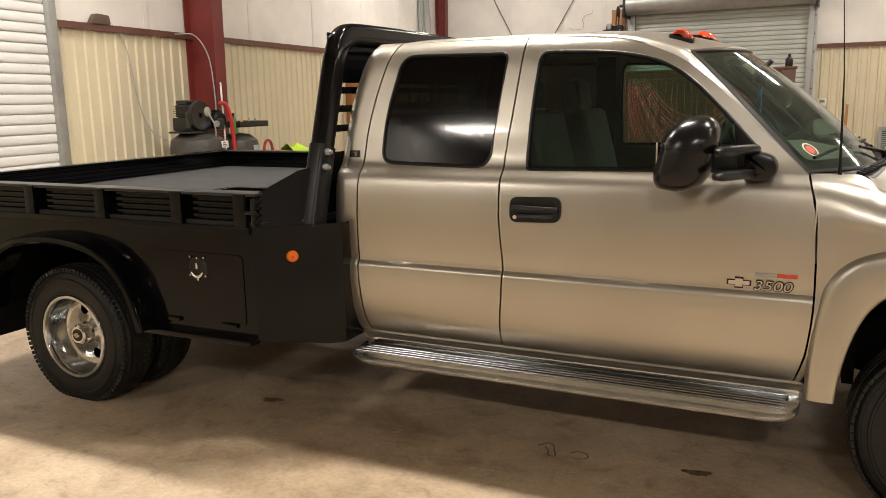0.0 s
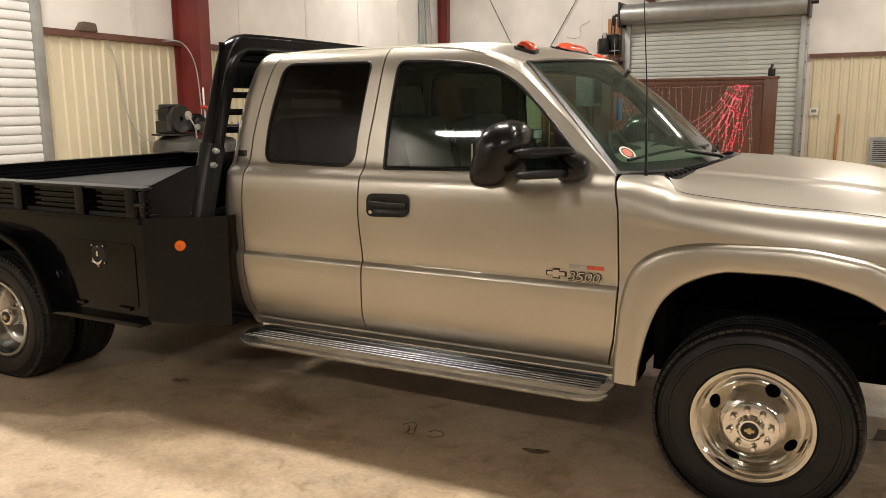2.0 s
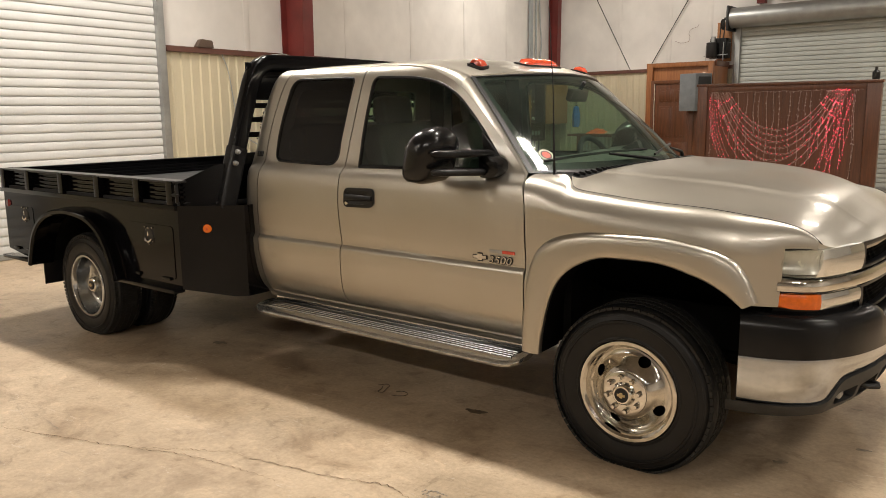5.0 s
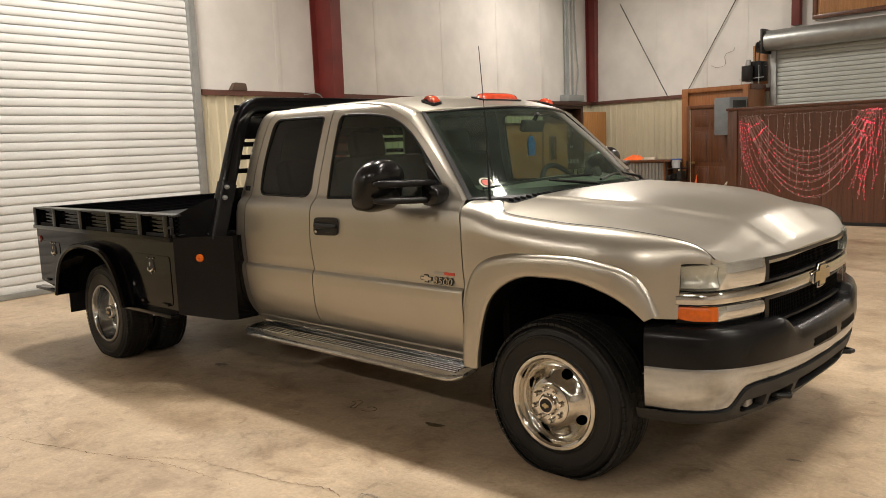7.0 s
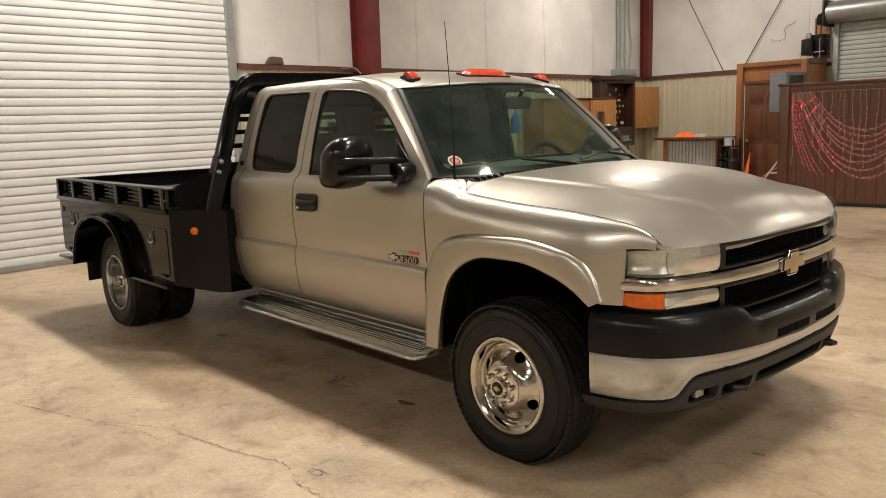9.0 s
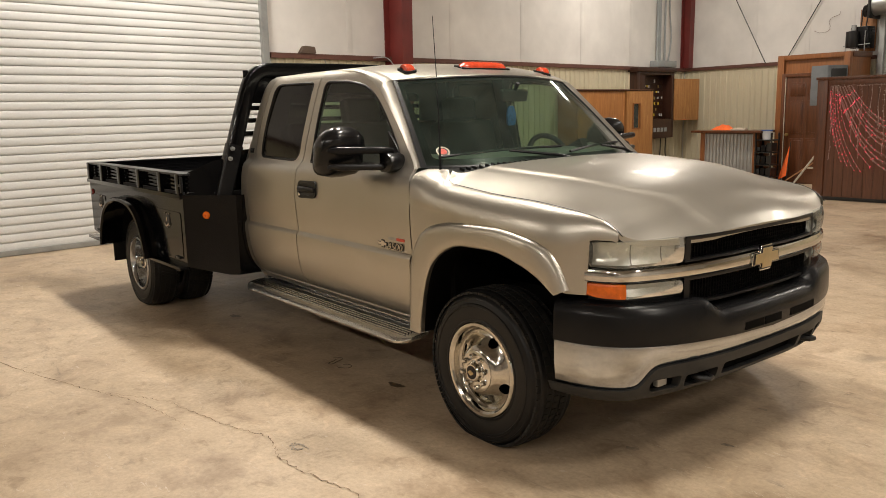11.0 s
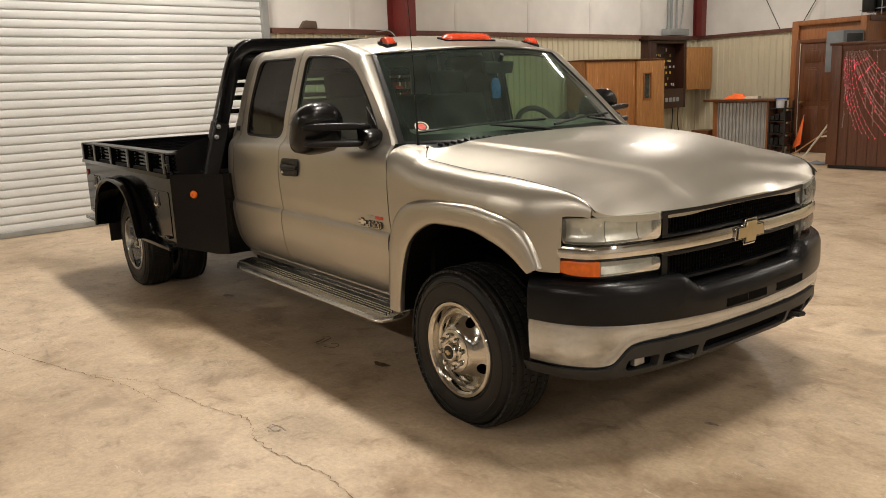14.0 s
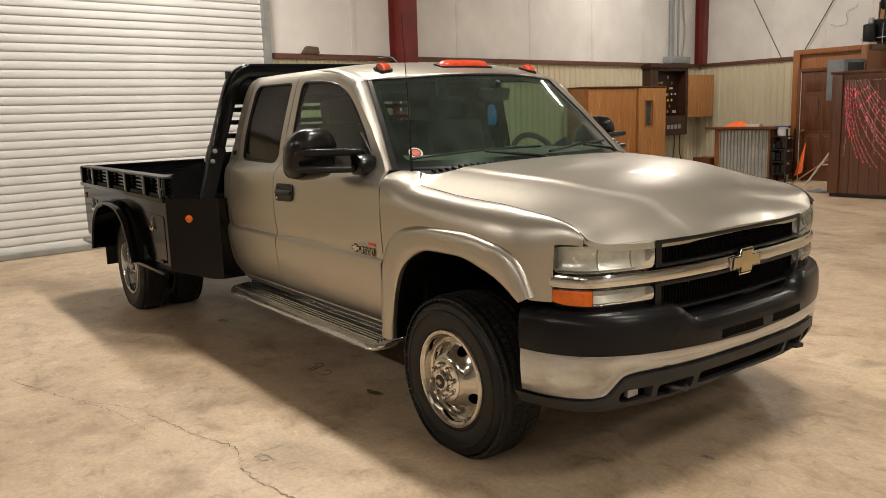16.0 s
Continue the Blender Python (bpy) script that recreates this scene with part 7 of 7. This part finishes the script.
# bar with a corrugated front
bar = thing("bar_counter", "wooden bar counter with a corrugated metal front", "bar counter", pose(-5.80, 15.30, 0, 0, 0, 3))
part("carcass", boxes((-0.60, 0.60, 0.03, 0.55, 0.0, 1.0), bevel=0.005), DARK_WOOD, bar)
prof = [(-0.53 + k * 0.0125, 0.012 * math.sin(k * math.pi / 3)) for k in range(85)]
part("corrugated_front", loft([[(x, y + 0.012, z) for x, y in prof] for z in (0.06, 0.98)]), GALV, bar, "corrugated galvanised sheet", 60)
for x in (-0.57, 0.57):
    part("corner_post", boxes((x - 0.045, x + 0.045, -0.01, 0.08, 0.0, 1.0), bevel=0.004), FRAME_WOOD, bar)
part("countertop", boxes((-0.78, 0.72, -0.12, 0.62, 1.0, 1.045), bevel=0.008), BROWN_WOOD, bar, "brown wooden top")
ORANGE = plain("orange_cloth", (0.85, 0.14, 0.02), 0.75, vary=0.15, scale=14)
rows = []
for k in range(9):
    u = -0.22 + 0.44 * k / 8
    h = 0.10 * (1 - (u / 0.25) ** 2) + 0.012 * math.sin(k * 2.3)
    rows.append([(u, -0.10, 0.004), (u, -0.05, 0.4 * h + 0.01), (u * 0.9, 0.02, h + 0.012), (u, 0.10, 0.5 * h + 0.01), (u, 0.16, 0.004)])
tagged(part("orange_cloth", loft(rows), ORANGE), "crumpled orange cloth lying on the bar", "cloth").matrix_basis = pose(-6.0, 15.42, 1.047, 0, 0, 8)
tagged(part("paper_stack", boxes((-0.14, 0.14, -0.1, 0.1, 0, 0.03), (-0.10, 0.13, -0.07, 0.09, 0.03, 0.05), bevel=0.004), plain("pale_paper", (0.6, 0.52, 0.42), 0.7)), "small stack of pale papers on the bar", "paper").matrix_basis = pose(-5.62, 15.38, 1.047, 0, 0, 12)
tagged(part("low_box", boxes((-0.2, 0.2, -0.2, 0.2, 0, 0.42), bevel=0.01), BROWN_WOOD), "brown box beside the bar", "box").matrix_basis = pose(-6.72, 15.45, 0)
rack = thing("tool_rack", "black metal rack loaded with dark tools", "rack", pose(-5.03, 15.42, 0))
for x in (-0.16, 0.16):
    for y in (-0.14, 0.14):
        part("upright", boxes((x - 0.014, x + 0.014, y - 0.014, y + 0.014, 0, 1.0)), PLAIN_BLACK, rack)
for z in (0.15, 0.38, 0.62, 0.86):
    part("shelf", boxes((-0.18, 0.18, -0.16, 0.16, z - 0.01, z + 0.01), bevel=0.003), PLAIN_BLACK, rack)
rnd = random.Random(5)
for z in (0.16, 0.39, 0.63):
    for k in range(3):
        x = -0.12 + k * 0.11
        o = part("dark_case", boxes((x - 0.045, x + 0.045, -0.13, 0.1, 0, rnd.uniform(0.08, 0.17)), bevel=0.01), GREY_PLASTIC if k % 2 else PLAIN_BLACK)
        o.matrix_basis = pose(-5.03, 15.42, z + 0.011)
        tagged(o, "dark tool case on the black rack", "case", "cases on the rack")
bk = thing("bucket", "white bucket with a blue lid on the rack", "bucket", pose(-5.03, 15.40, 0.871))
part("pail", lathe([(0.0, 0.0), (0.085, 0.0), (0.10, 0.17), (0.0, 0.17)], 24, "Z"), plain("bucket_white", (0.62, 0.64, 0.66), 0.45), bk)
part("lid", lathe([(0.108, 0.165), (0.108, 0.185), (0.0, 0.19)], 24, "Z"), plain("bucket_blue", (0.06, 0.13, 0.42), 0.4), bk, "blue lid")

# wooden booth with a six-panel door
BX, BYF = -5.12, 15.86
booth = thing("wooden_booth", "oak-clad booth with a brown six-panel door", "booth", pose(0, 0, 0))
part("booth_shell", boxes((BX + 0.1, -3.76, BYF + 0.03, 16.70, 0.0, 2.40), bevel=0.004), FRAME_WOOD, booth)
part("corner_board", boxes((BX, BX + 0.13, BYF - 0.03, BYF + 0.07, 0, 2.47), bevel=0.006), FRAME_WOOD, booth)
part("corner_board", boxes((-3.84, -3.73, BYF - 0.03, BYF + 0.07, 0, 2.47), bevel=0.006), FRAME_WOOD, booth)
part("header_board", boxes((BX + 0.13, -3.84, BYF - 0.025, BYF + 0.05, 2.38, 2.47), bevel=0.006), FRAME_WOOD, booth)
part("side_cap", boxes((-3.75, -3.71, BYF + 0.07, 16.68, 2.38, 2.48), bevel=0.006), BROWN_WOOD, booth)
part("side_cladding", boxes((-3.756, -3.735, BYF + 0.07, 16.68, 0.0, 2.38), bevel=0.003), FRAME_WOOD, booth)
DX0, DX1 = -4.92, -4.10
wd = bmesh.new()
join(wd, boxes((DX0, DX1, BYF - 0.028, BYF + 0.028, 0.01, 2.04), bevel=0.003))
door = part("booth_door", wd, BROWN_WOOD, booth, "brown six-panel door")
for x0, x1 in ((DX0 + 0.11, DX0 + 0.365), (DX0 + 0.455, DX0 + 0.71)):
    for z0, z1 in ((0.22, 0.86), (0.98, 1.58), (1.70, 1.93)):
        part("door_panel", boxes((x0 - 0.02, x1 + 0.02, BYF - 0.035, BYF - 0.026, z0 - 0.02, z1 + 0.02), (x0 + 0.02, x1 - 0.02, BYF - 0.044, BYF - 0.03, z0 + 0.02, z1 - 0.02), bevel=0.006), BROWN_WOOD, door)
part("door_knob", lathe([(0.0, -0.06), (0.02, -0.058), (0.028, -0.045), (0.02, -0.03), (0.012, -0.02), (0.012, 0.0), (0.03, 0.0)], 18), plain("brass", (0.5, 0.36, 0.14), 0.3, 0.9), door, "brass knob").location = (DX0 + 0.06, BYF - 0.03, 0.95)
part("door_casing", boxes((DX0 - 0.09, DX0 - 0.01, BYF - 0.045, BYF + 0.03, 0, 2.12), (DX1 + 0.01, DX1 + 0.09, BYF - 0.045, BYF + 0.03, 0, 2.12), (DX0 - 0.01, DX1 + 0.01, BYF - 0.045, BYF + 0.03, 2.05, 2.12), bevel=0.006), BROWN_WOOD, booth)
part("pale_edge", boxes((DX0 - 0.012, DX0 - 0.002, BYF - 0.05, BYF - 0.03, 0, 2.05)), plain("pale_strip", (0.6, 0.55, 0.45), 0.5), booth)

# grey speaker box at the booth's corner
sp = thing("speaker_box", "grey carpeted loudspeaker box fixed to the booth", "loudspeaker", pose(0, 0, 0))
part("cabinet", prism(rounded([(-4.26, 15.46), (-3.90, 15.36), (-3.70, 15.70), (-3.78, 15.835), (-4.22, 15.835)], 0.02, 2), 1.50, 2.22, 0.012), plain("grey_carpet", (0.16, 0.175, 0.185), 0.9, vary=0.15, bump=0.3, fine=180), sp)
part("front_grille", boxes((0.04, 0.34, -0.006, 0.006, 1.56, 2.16), bevel=0.003), PLAIN_BLACK, sp).matrix_basis = pose(-3.885, 15.385, 0, 0, 0, 59.5)

# light-hung wooden panel
PL = 2.75
panel = thing("room_divider", "dark wooden divider of upright boards in a brown frame", "room divider", pose(-3.14, 13.52, 0, 0, 0, 4.0))
part("back_board", boxes((0.15, PL - 0.18, 0.0, 0.04, 0.05, 1.86), bevel=0.002), DARK_WOOD, panel)
for k in range(16):
    x = 0.16 + k * (PL - 0.36) / 16
    part("board", boxes((x, x + (PL - 0.36) / 16 - 0.008, -0.012, 0.0, 0.06, 1.86), bevel=0.002, seg=1), DARK_WOOD, panel)
part("post", boxes((0.0, 0.16, -0.05, 0.14, 0.06, 1.90), bevel=0.008), BROWN_WOOD, panel, "brown end post")
part("post", boxes((PL - 0.20, PL, -0.05, 0.14, 0.06, 1.90), bevel=0.008), BROWN_WOOD, panel, "brown end post")
part("top_board", boxes((-0.02, PL + 0.02, -0.07, 0.17, 1.90, 1.945), bevel=0.008), BROWN_WOOD, panel)
part("top_rail", boxes((0.16, PL - 0.20, -0.03, 0.02, 1.82, 1.90), bevel=0.004), DARK_WOOD, panel)
part("kick_board", boxes((0.02, PL - 0.02, 0.0, 0.12, 0.0, 0.06), bevel=0.004), PLAIN_BLACK, panel)

# strings of small lights on the panel
WIRE = plain("pale_light_wire", (0.48, 0.36, 0.31), 0.6, vary=0.2)
RED_BULB = glow("red_bulb", (1.0, 0.045, 0.10), 4.0)
CLEAR_BULB = plain("clear_bulb", (0.75, 0.70, 0.62), 0.2, coat=0.5)
strings = thing("string_lights", "strings of small red and clear lights in swags", "string lights", panel.matrix_basis.copy())
rnd = random.Random(21)


def bulbs(points, spacing, size):
    V, F = [], []
    acc = 0.0
    for a, b in zip(points, points[1:]):
        a, b = Vector(a), Vector(b)
        L = (b - a).length
        acc += L
        while acc > spacing:
            acc -= spacing * rnd.uniform(0.75, 1.25)
            p = b + Vector((rnd.uniform(-0.014, 0.014), -0.012 + rnd.uniform(-0.01, 0.004), rnd.uniform(-0.016, 0.016)))
            i = len(V)
            h = size * rnd.uniform(0.8, 1.25)
            V += [p + Vector(q) * h for q in ((1, 0, 0), (-1, 0, 0), (0, 1, 0), (0, -1, 0), (0, 0, 1.6), (0, 0, -1.6))]
            F += [(i, i + 2, i + 4), (i + 2, i + 1, i + 4), (i + 1, i + 3, i + 4), (i + 3, i, i + 4), (i + 2, i, i + 5), (i + 1, i + 2, i + 5), (i + 3, i + 1, i + 5), (i, i + 3, i + 5)]
    me = bpy.data.meshes.new("bulbs")
    me.from_pydata([tuple(v) for v in V], [], F)
    bm = bmesh.new()
    bm.from_mesh(me)
    bpy.data.meshes.remove(me)
    return bm


def strand(points, material, spacing=0.05, size=0.0048):
    w = part("light_strand", tube(points, 0.0020, 5, False), WIRE, strings)
    b = part("bulb_run", bulbs(points, spacing, size), material, w)
    b["kind"] = "stuff"


def swag(u0, z0, u1, z1, drop, skew=0.0):
    pts = []
    for k in range(25):
        q = k / 24
        sag = drop * (1 - abs(2 * q - 1) ** 2.1)
        pts.append((u0 + (u1 - u0) * (q + skew * math.sin(math.pi * q)), -0.03, z0 + (z1 - z0) * q - sag + 0.004 * math.sin(19 * q)))
    return pts


strand([(0.20 + k * (PL - 0.46) / 40, -0.045, 1.80 + 0.008 * math.sin(k * 1.3)) for k in range(41)], CLEAR_BULB, 0.06)
for n, (u0, u1, drop) in enumerate(((0.50, 2.05, 0.60), (0.46, 2.08, 0.70), (0.44, 2.12, 0.80), (0.40, 2.16, 0.90), (0.36, 2.20, 1.00), (0.32, 2.22, 1.10), (0.28, 2.26, 1.22), (0.26, 2.30, 1.34))):
    strand(swag(u0, 1.80, u1, 1.80, drop, 0.02 * math.sin(n * 2.1)), RED_BULB, 0.075)
    strand(swag(u0 + 0.02, 1.79, u1 - 0.02, 1.79, drop + 0.012, 0.02 * math.sin(n * 2.1)), CLEAR_BULB, 0.11)
for u0, ub, zb in ((0.22, 0.42, 0.62), (0.24, 0.52, 0.55), (0.27, 0.62, 0.50), (0.30, 0.72, 0.48), (0.34, 0.86, 0.55), (0.20, 0.30, 0.95)):
    strand([(u0 + (ub - u0) * (q ** 2.3), -0.03, 1.80 + (zb - 1.80) * q) for q in np.linspace(0, 1, 20)], RED_BULB, 0.075)
for u0, ub, zb in ((2.02, 1.80, 0.75), (2.08, 2.02, 0.75), (2.11, 1.95, 0.62), (2.14, 1.92, 0.60), (2.17, 2.06, 0.50), (2.20, 2.12, 0.55), (2.23, 2.10, 0.42), (2.26, 2.00, 0.45), (2.29, 2.20, 0.60), (2.32, 2.24, 0.70), (2.36, 2.30, 0.95)):
    strand([(u0 + (ub - u0) * (q ** 1.2) + 0.02 * math.sin(9 * q + u0 * 30), -0.03, 1.80 + (zb - 1.80) * q) for q in np.linspace(0, 1, 20)], RED_BULB, 0.062)
for u, zb in ((0.22, 1.05), (0.55, 0.95), (0.66, 0.70), (0.80, 0.95), (0.92, 1.1), (1.0, 0.75), (1.12, 0.60), (1.22, 1.0), (1.30, 0.62), (1.46, 0.80), (1.60, 0.55), (1.70, 1.0), (1.78, 0.75), (1.92, 0.9), (2.38, 0.45), (2.40, 0.7)):
    strand([(u + 0.012 * math.sin(7 * q + u * 9), -0.022, 1.80 + (zb - 1.80) * q) for q in np.linspace(0, 1, 14)], CLEAR_BULB, 0.045)
tail = [(0.20 + 0.03 * math.cos(a) + 0.02 * a, -0.03, 0.95 - 0.10 * a) for a in np.linspace(0, 3, 12)]
strand(tail, CLEAR_BULB, 0.05)

bot = thing("black_bottle", "small black pump bottle on the wooden panel", "bottle", pose(-0.50, 13.74, 1.946))
part("bottle_body", lathe([(0.0, 0.0), (0.05, 0.0), (0.055, 0.01), (0.055, 0.11), (0.03, 0.14), (0.0, 0.14)], 18, "Z"), PLAIN_BLACK, bot)
part("bottle_cap", lathe([(0.022, 0.14), (0.022, 0.19), (0.0, 0.19)], 14, "Z"), PLAIN_BLACK, bot)

# loose poles and an orange pennant by the booth
POLE_WHITE = plain("white_pole_paint", (0.7, 0.68, 0.62), 0.5)
tagged(part("wooden_pole", tube([(-4.55, 14.95, 0.012), (-3.17, 13.66, 0.62)], 0.012, 8), OAK_PALE), "thin wooden pole leaning on the divider", "pole", "poles by the booth")
tagged(part("white_pole", tube([(-3.98, 14.30, 0.016), (-3.17, 13.62, 0.72)], 0.016, 8), POLE_WHITE), "white pole leaning on the divider", "pole", "poles by the booth")
tagged(part("white_pole", tube([(-3.42, 13.86, 0.47), (-3.17, 13.68, 0.50)], 0.014, 8), POLE_WHITE), "short white pole resting across another pole", "pole", "poles by the booth")
pn = thing("pennant", "orange pennant on a thin stick, leaning on the booth", "pennant", Matrix.Translation((0.33, -0.12, 0)) @ Matrix.Diagonal((1, 1, 0.78, 1)))
part("stick", tube([(-5.03, 15.68, 0.0), (-5.02, 15.80, 1.06)], 0.008, 6), PLAIN_BLACK, pn)
part("cloth", loft([[(-5.03, 15.69 + 0.012 * k, 0.22 + 0.09 * k) , (-5.03 - 0.085 + 0.009 * k, 15.66 + 0.014 * k, 0.15 + 0.095 * k), (-5.03 - 0.17 + 0.019 * k, 15.69 + 0.013 * k, 0.10 + 0.10 * k)] for k in range(9)]), ORANGE, pn)
tagged(part("grey_rag", loft([[(-3.75 + 0.07 * i, 13.9 + 0.09 * j, 0.006 + 0.03 * math.sin(i * 1.3) ** 2 * math.sin(j + 0.5) ** 2) for i in range(6)] for j in range(5)]), plain("grey_cloth", (0.16, 0.17, 0.19), 0.9)), "crumpled grey rag on the floor", "rag")

# door operator on the far wall, sign board, thermostat, vent
op = thing("door_operator", "electric door operator mounted on a wooden board", "door operator", NORTH)
part("mount_board", boxes((-4.02, -3.72, WY - 0.06, WY - 0.02, 2.50, 3.28), bevel=0.004), OAK, op)
part("gear_box", boxes((-4.05, -3.72, WY - 0.34, WY - 0.06, 2.55, 2.95), bevel=0.02), GREY_PLASTIC, op)
part("motor", lathe([(0.0, -0.16), (0.10, -0.16), (0.11, -0.14), (0.11, 0.14), (0.0, 0.16)], 20, "Z"), PLAIN_BLACK, op).location = (-3.98, WY - 0.40, 2.72)
part("relay_coil", lathe([(0.0, -0.05), (0.045, -0.05), (0.045, 0.05), (0.0, 0.05)], 16, "Z"), STEEL, op).location = (-3.97, WY - 0.37, 2.93)
for x, z0, z1 in ((-4.12, 2.50, 2.78), (-3.90, 2.46, 2.60), (-3.76, 2.50, 2.86)):
    part("bracket_rod", tube([(x, WY - 0.36, z0), (x, WY - 0.36, z1), (x + 0.05, WY - 0.10, z1)], 0.009, 6), STEEL, op)
part("bracket_rod", tube([(-4.16, WY - 0.37, 2.60), (-3.66, WY - 0.37, 2.62)], 0.009, 6), STEEL, op)
part("sprocket", lathe([(0.02, -0.012), (0.10, -0.012), (0.11, 0.0), (0.10, 0.012), (0.02, 0.012), (0.02, -0.012)], 20, "X"), PLAIN_BLACK, op).location = (-3.82, WY - 0.28, 3.22)
part("chain", tube([(-3.82, WY - 0.38, 3.22), (-3.84, WY - 0.36, 2.95)], 0.012, 6), PLAIN_BLACK, op)
part("chain", tube([(-3.82, WY - 0.18, 3.22), (-3.84, WY - 0.18, 2.95)], 0.012, 6), PLAIN_BLACK, op)
for k in range(3):
    part("loose_wire", tube(spline([(-4.06, WY - 0.2, 2.9 - 0.12 * k), (-4.2, WY - 0.16, 2.82 - 0.1 * k), (-4.18, WY - 0.1, 2.60), (-4.06, WY - 0.15, 2.56)], 6), 0.007, 5), PLAIN_BLACK, op)
tagged(part("loose_wire", tube(spline([(-4.95, WY - 0.03, 2.98), (-4.82, WY - 0.04, 2.93), (-4.66, WY - 0.03, 2.95), (-4.62, WY - 0.04, 3.04), (-4.65, WY - 0.03, 3.12), (-4.60, WY - 0.03, 3.20), (-4.47, WY - 0.02, 3.24), (-4.44, WY - 0.02, 3.30)], 6), 0.0035, 5), BROWN_WOOD), "loose brown wire end on the white wall", "wire").matrix_basis = NORTH
sb = thing("sign_board", "wooden framed board above the roll-up door", "board", NORTH)
part("board", boxes((-2.75, 0.6, WY - 0.08, WY - 0.03, 3.72, 4.7), bevel=0.004), OAK_PALE, sb)
part("board_frame", boxes((-2.83, 0.68, WY - 0.11, WY - 0.02, 3.64, 3.72), (-2.83, -2.75, WY - 0.11, WY - 0.02, 3.72, 4.78), (0.6, 0.68, WY - 0.11, WY - 0.02, 3.72, 4.78), bevel=0.006), BROWN_WOOD, sb)
structure("column", boxes((-3.22, -3.06, WY - 0.14, WY - 0.005, 3.58, TOP), bevel=0.004), COLUMN_RED, "red oxide steel post above the roll-up door", "column", m=NORTH)
th = thing("thermostat", "small white wall thermostat", "thermostat", NORTH)
part("thermostat_body", boxes((-0.06, 0.09, WY - 0.075, WY - 0.04, 1.30, 1.43), bevel=0.006), plain("thermostat_white", (0.66, 0.66, 0.62), 0.5), th)
part("display", boxes((-0.03, 0.06, WY - 0.08, WY - 0.074, 1.355, 1.41), bevel=0.002), plain("display_grey", (0.18, 0.2, 0.18), 0.3), th)
vent = thing("wall_vent", "grey louvred vent low on the wall", "vent", NORTH)
part("vent_frame", boxes((0.98, 1.75, WY - 0.09, WY - 0.04, 0.42, 0.47), (0.98, 1.75, WY - 0.09, WY - 0.04, 0.86, 0.91), (0.98, 1.03, WY - 0.09, WY - 0.04, 0.47, 0.86), (1.70, 1.75, WY - 0.09, WY - 0.04, 0.47, 0.86), bevel=0.004), GREY_PAINT, vent)
part("vent_back", boxes((1.0, 1.73, WY - 0.055, WY - 0.045, 0.45, 0.88)), PLAIN_BLACK, vent)
for k in range(11):
    part("slat", boxes((1.03, 1.70, WY - 0.085, WY - 0.055, 0.485 + k * 0.035, 0.503 + k * 0.035)), GREY_PAINT, vent)
tagged(part("wooden_pole", tube([(0.42, WY - 0.16, 0.0), (0.44, WY - 0.06, 1.32)], [0.03, 0.022], 8), OAK_PALE), "pale wooden pole leaning on the siding", "pole").matrix_basis = NORTH
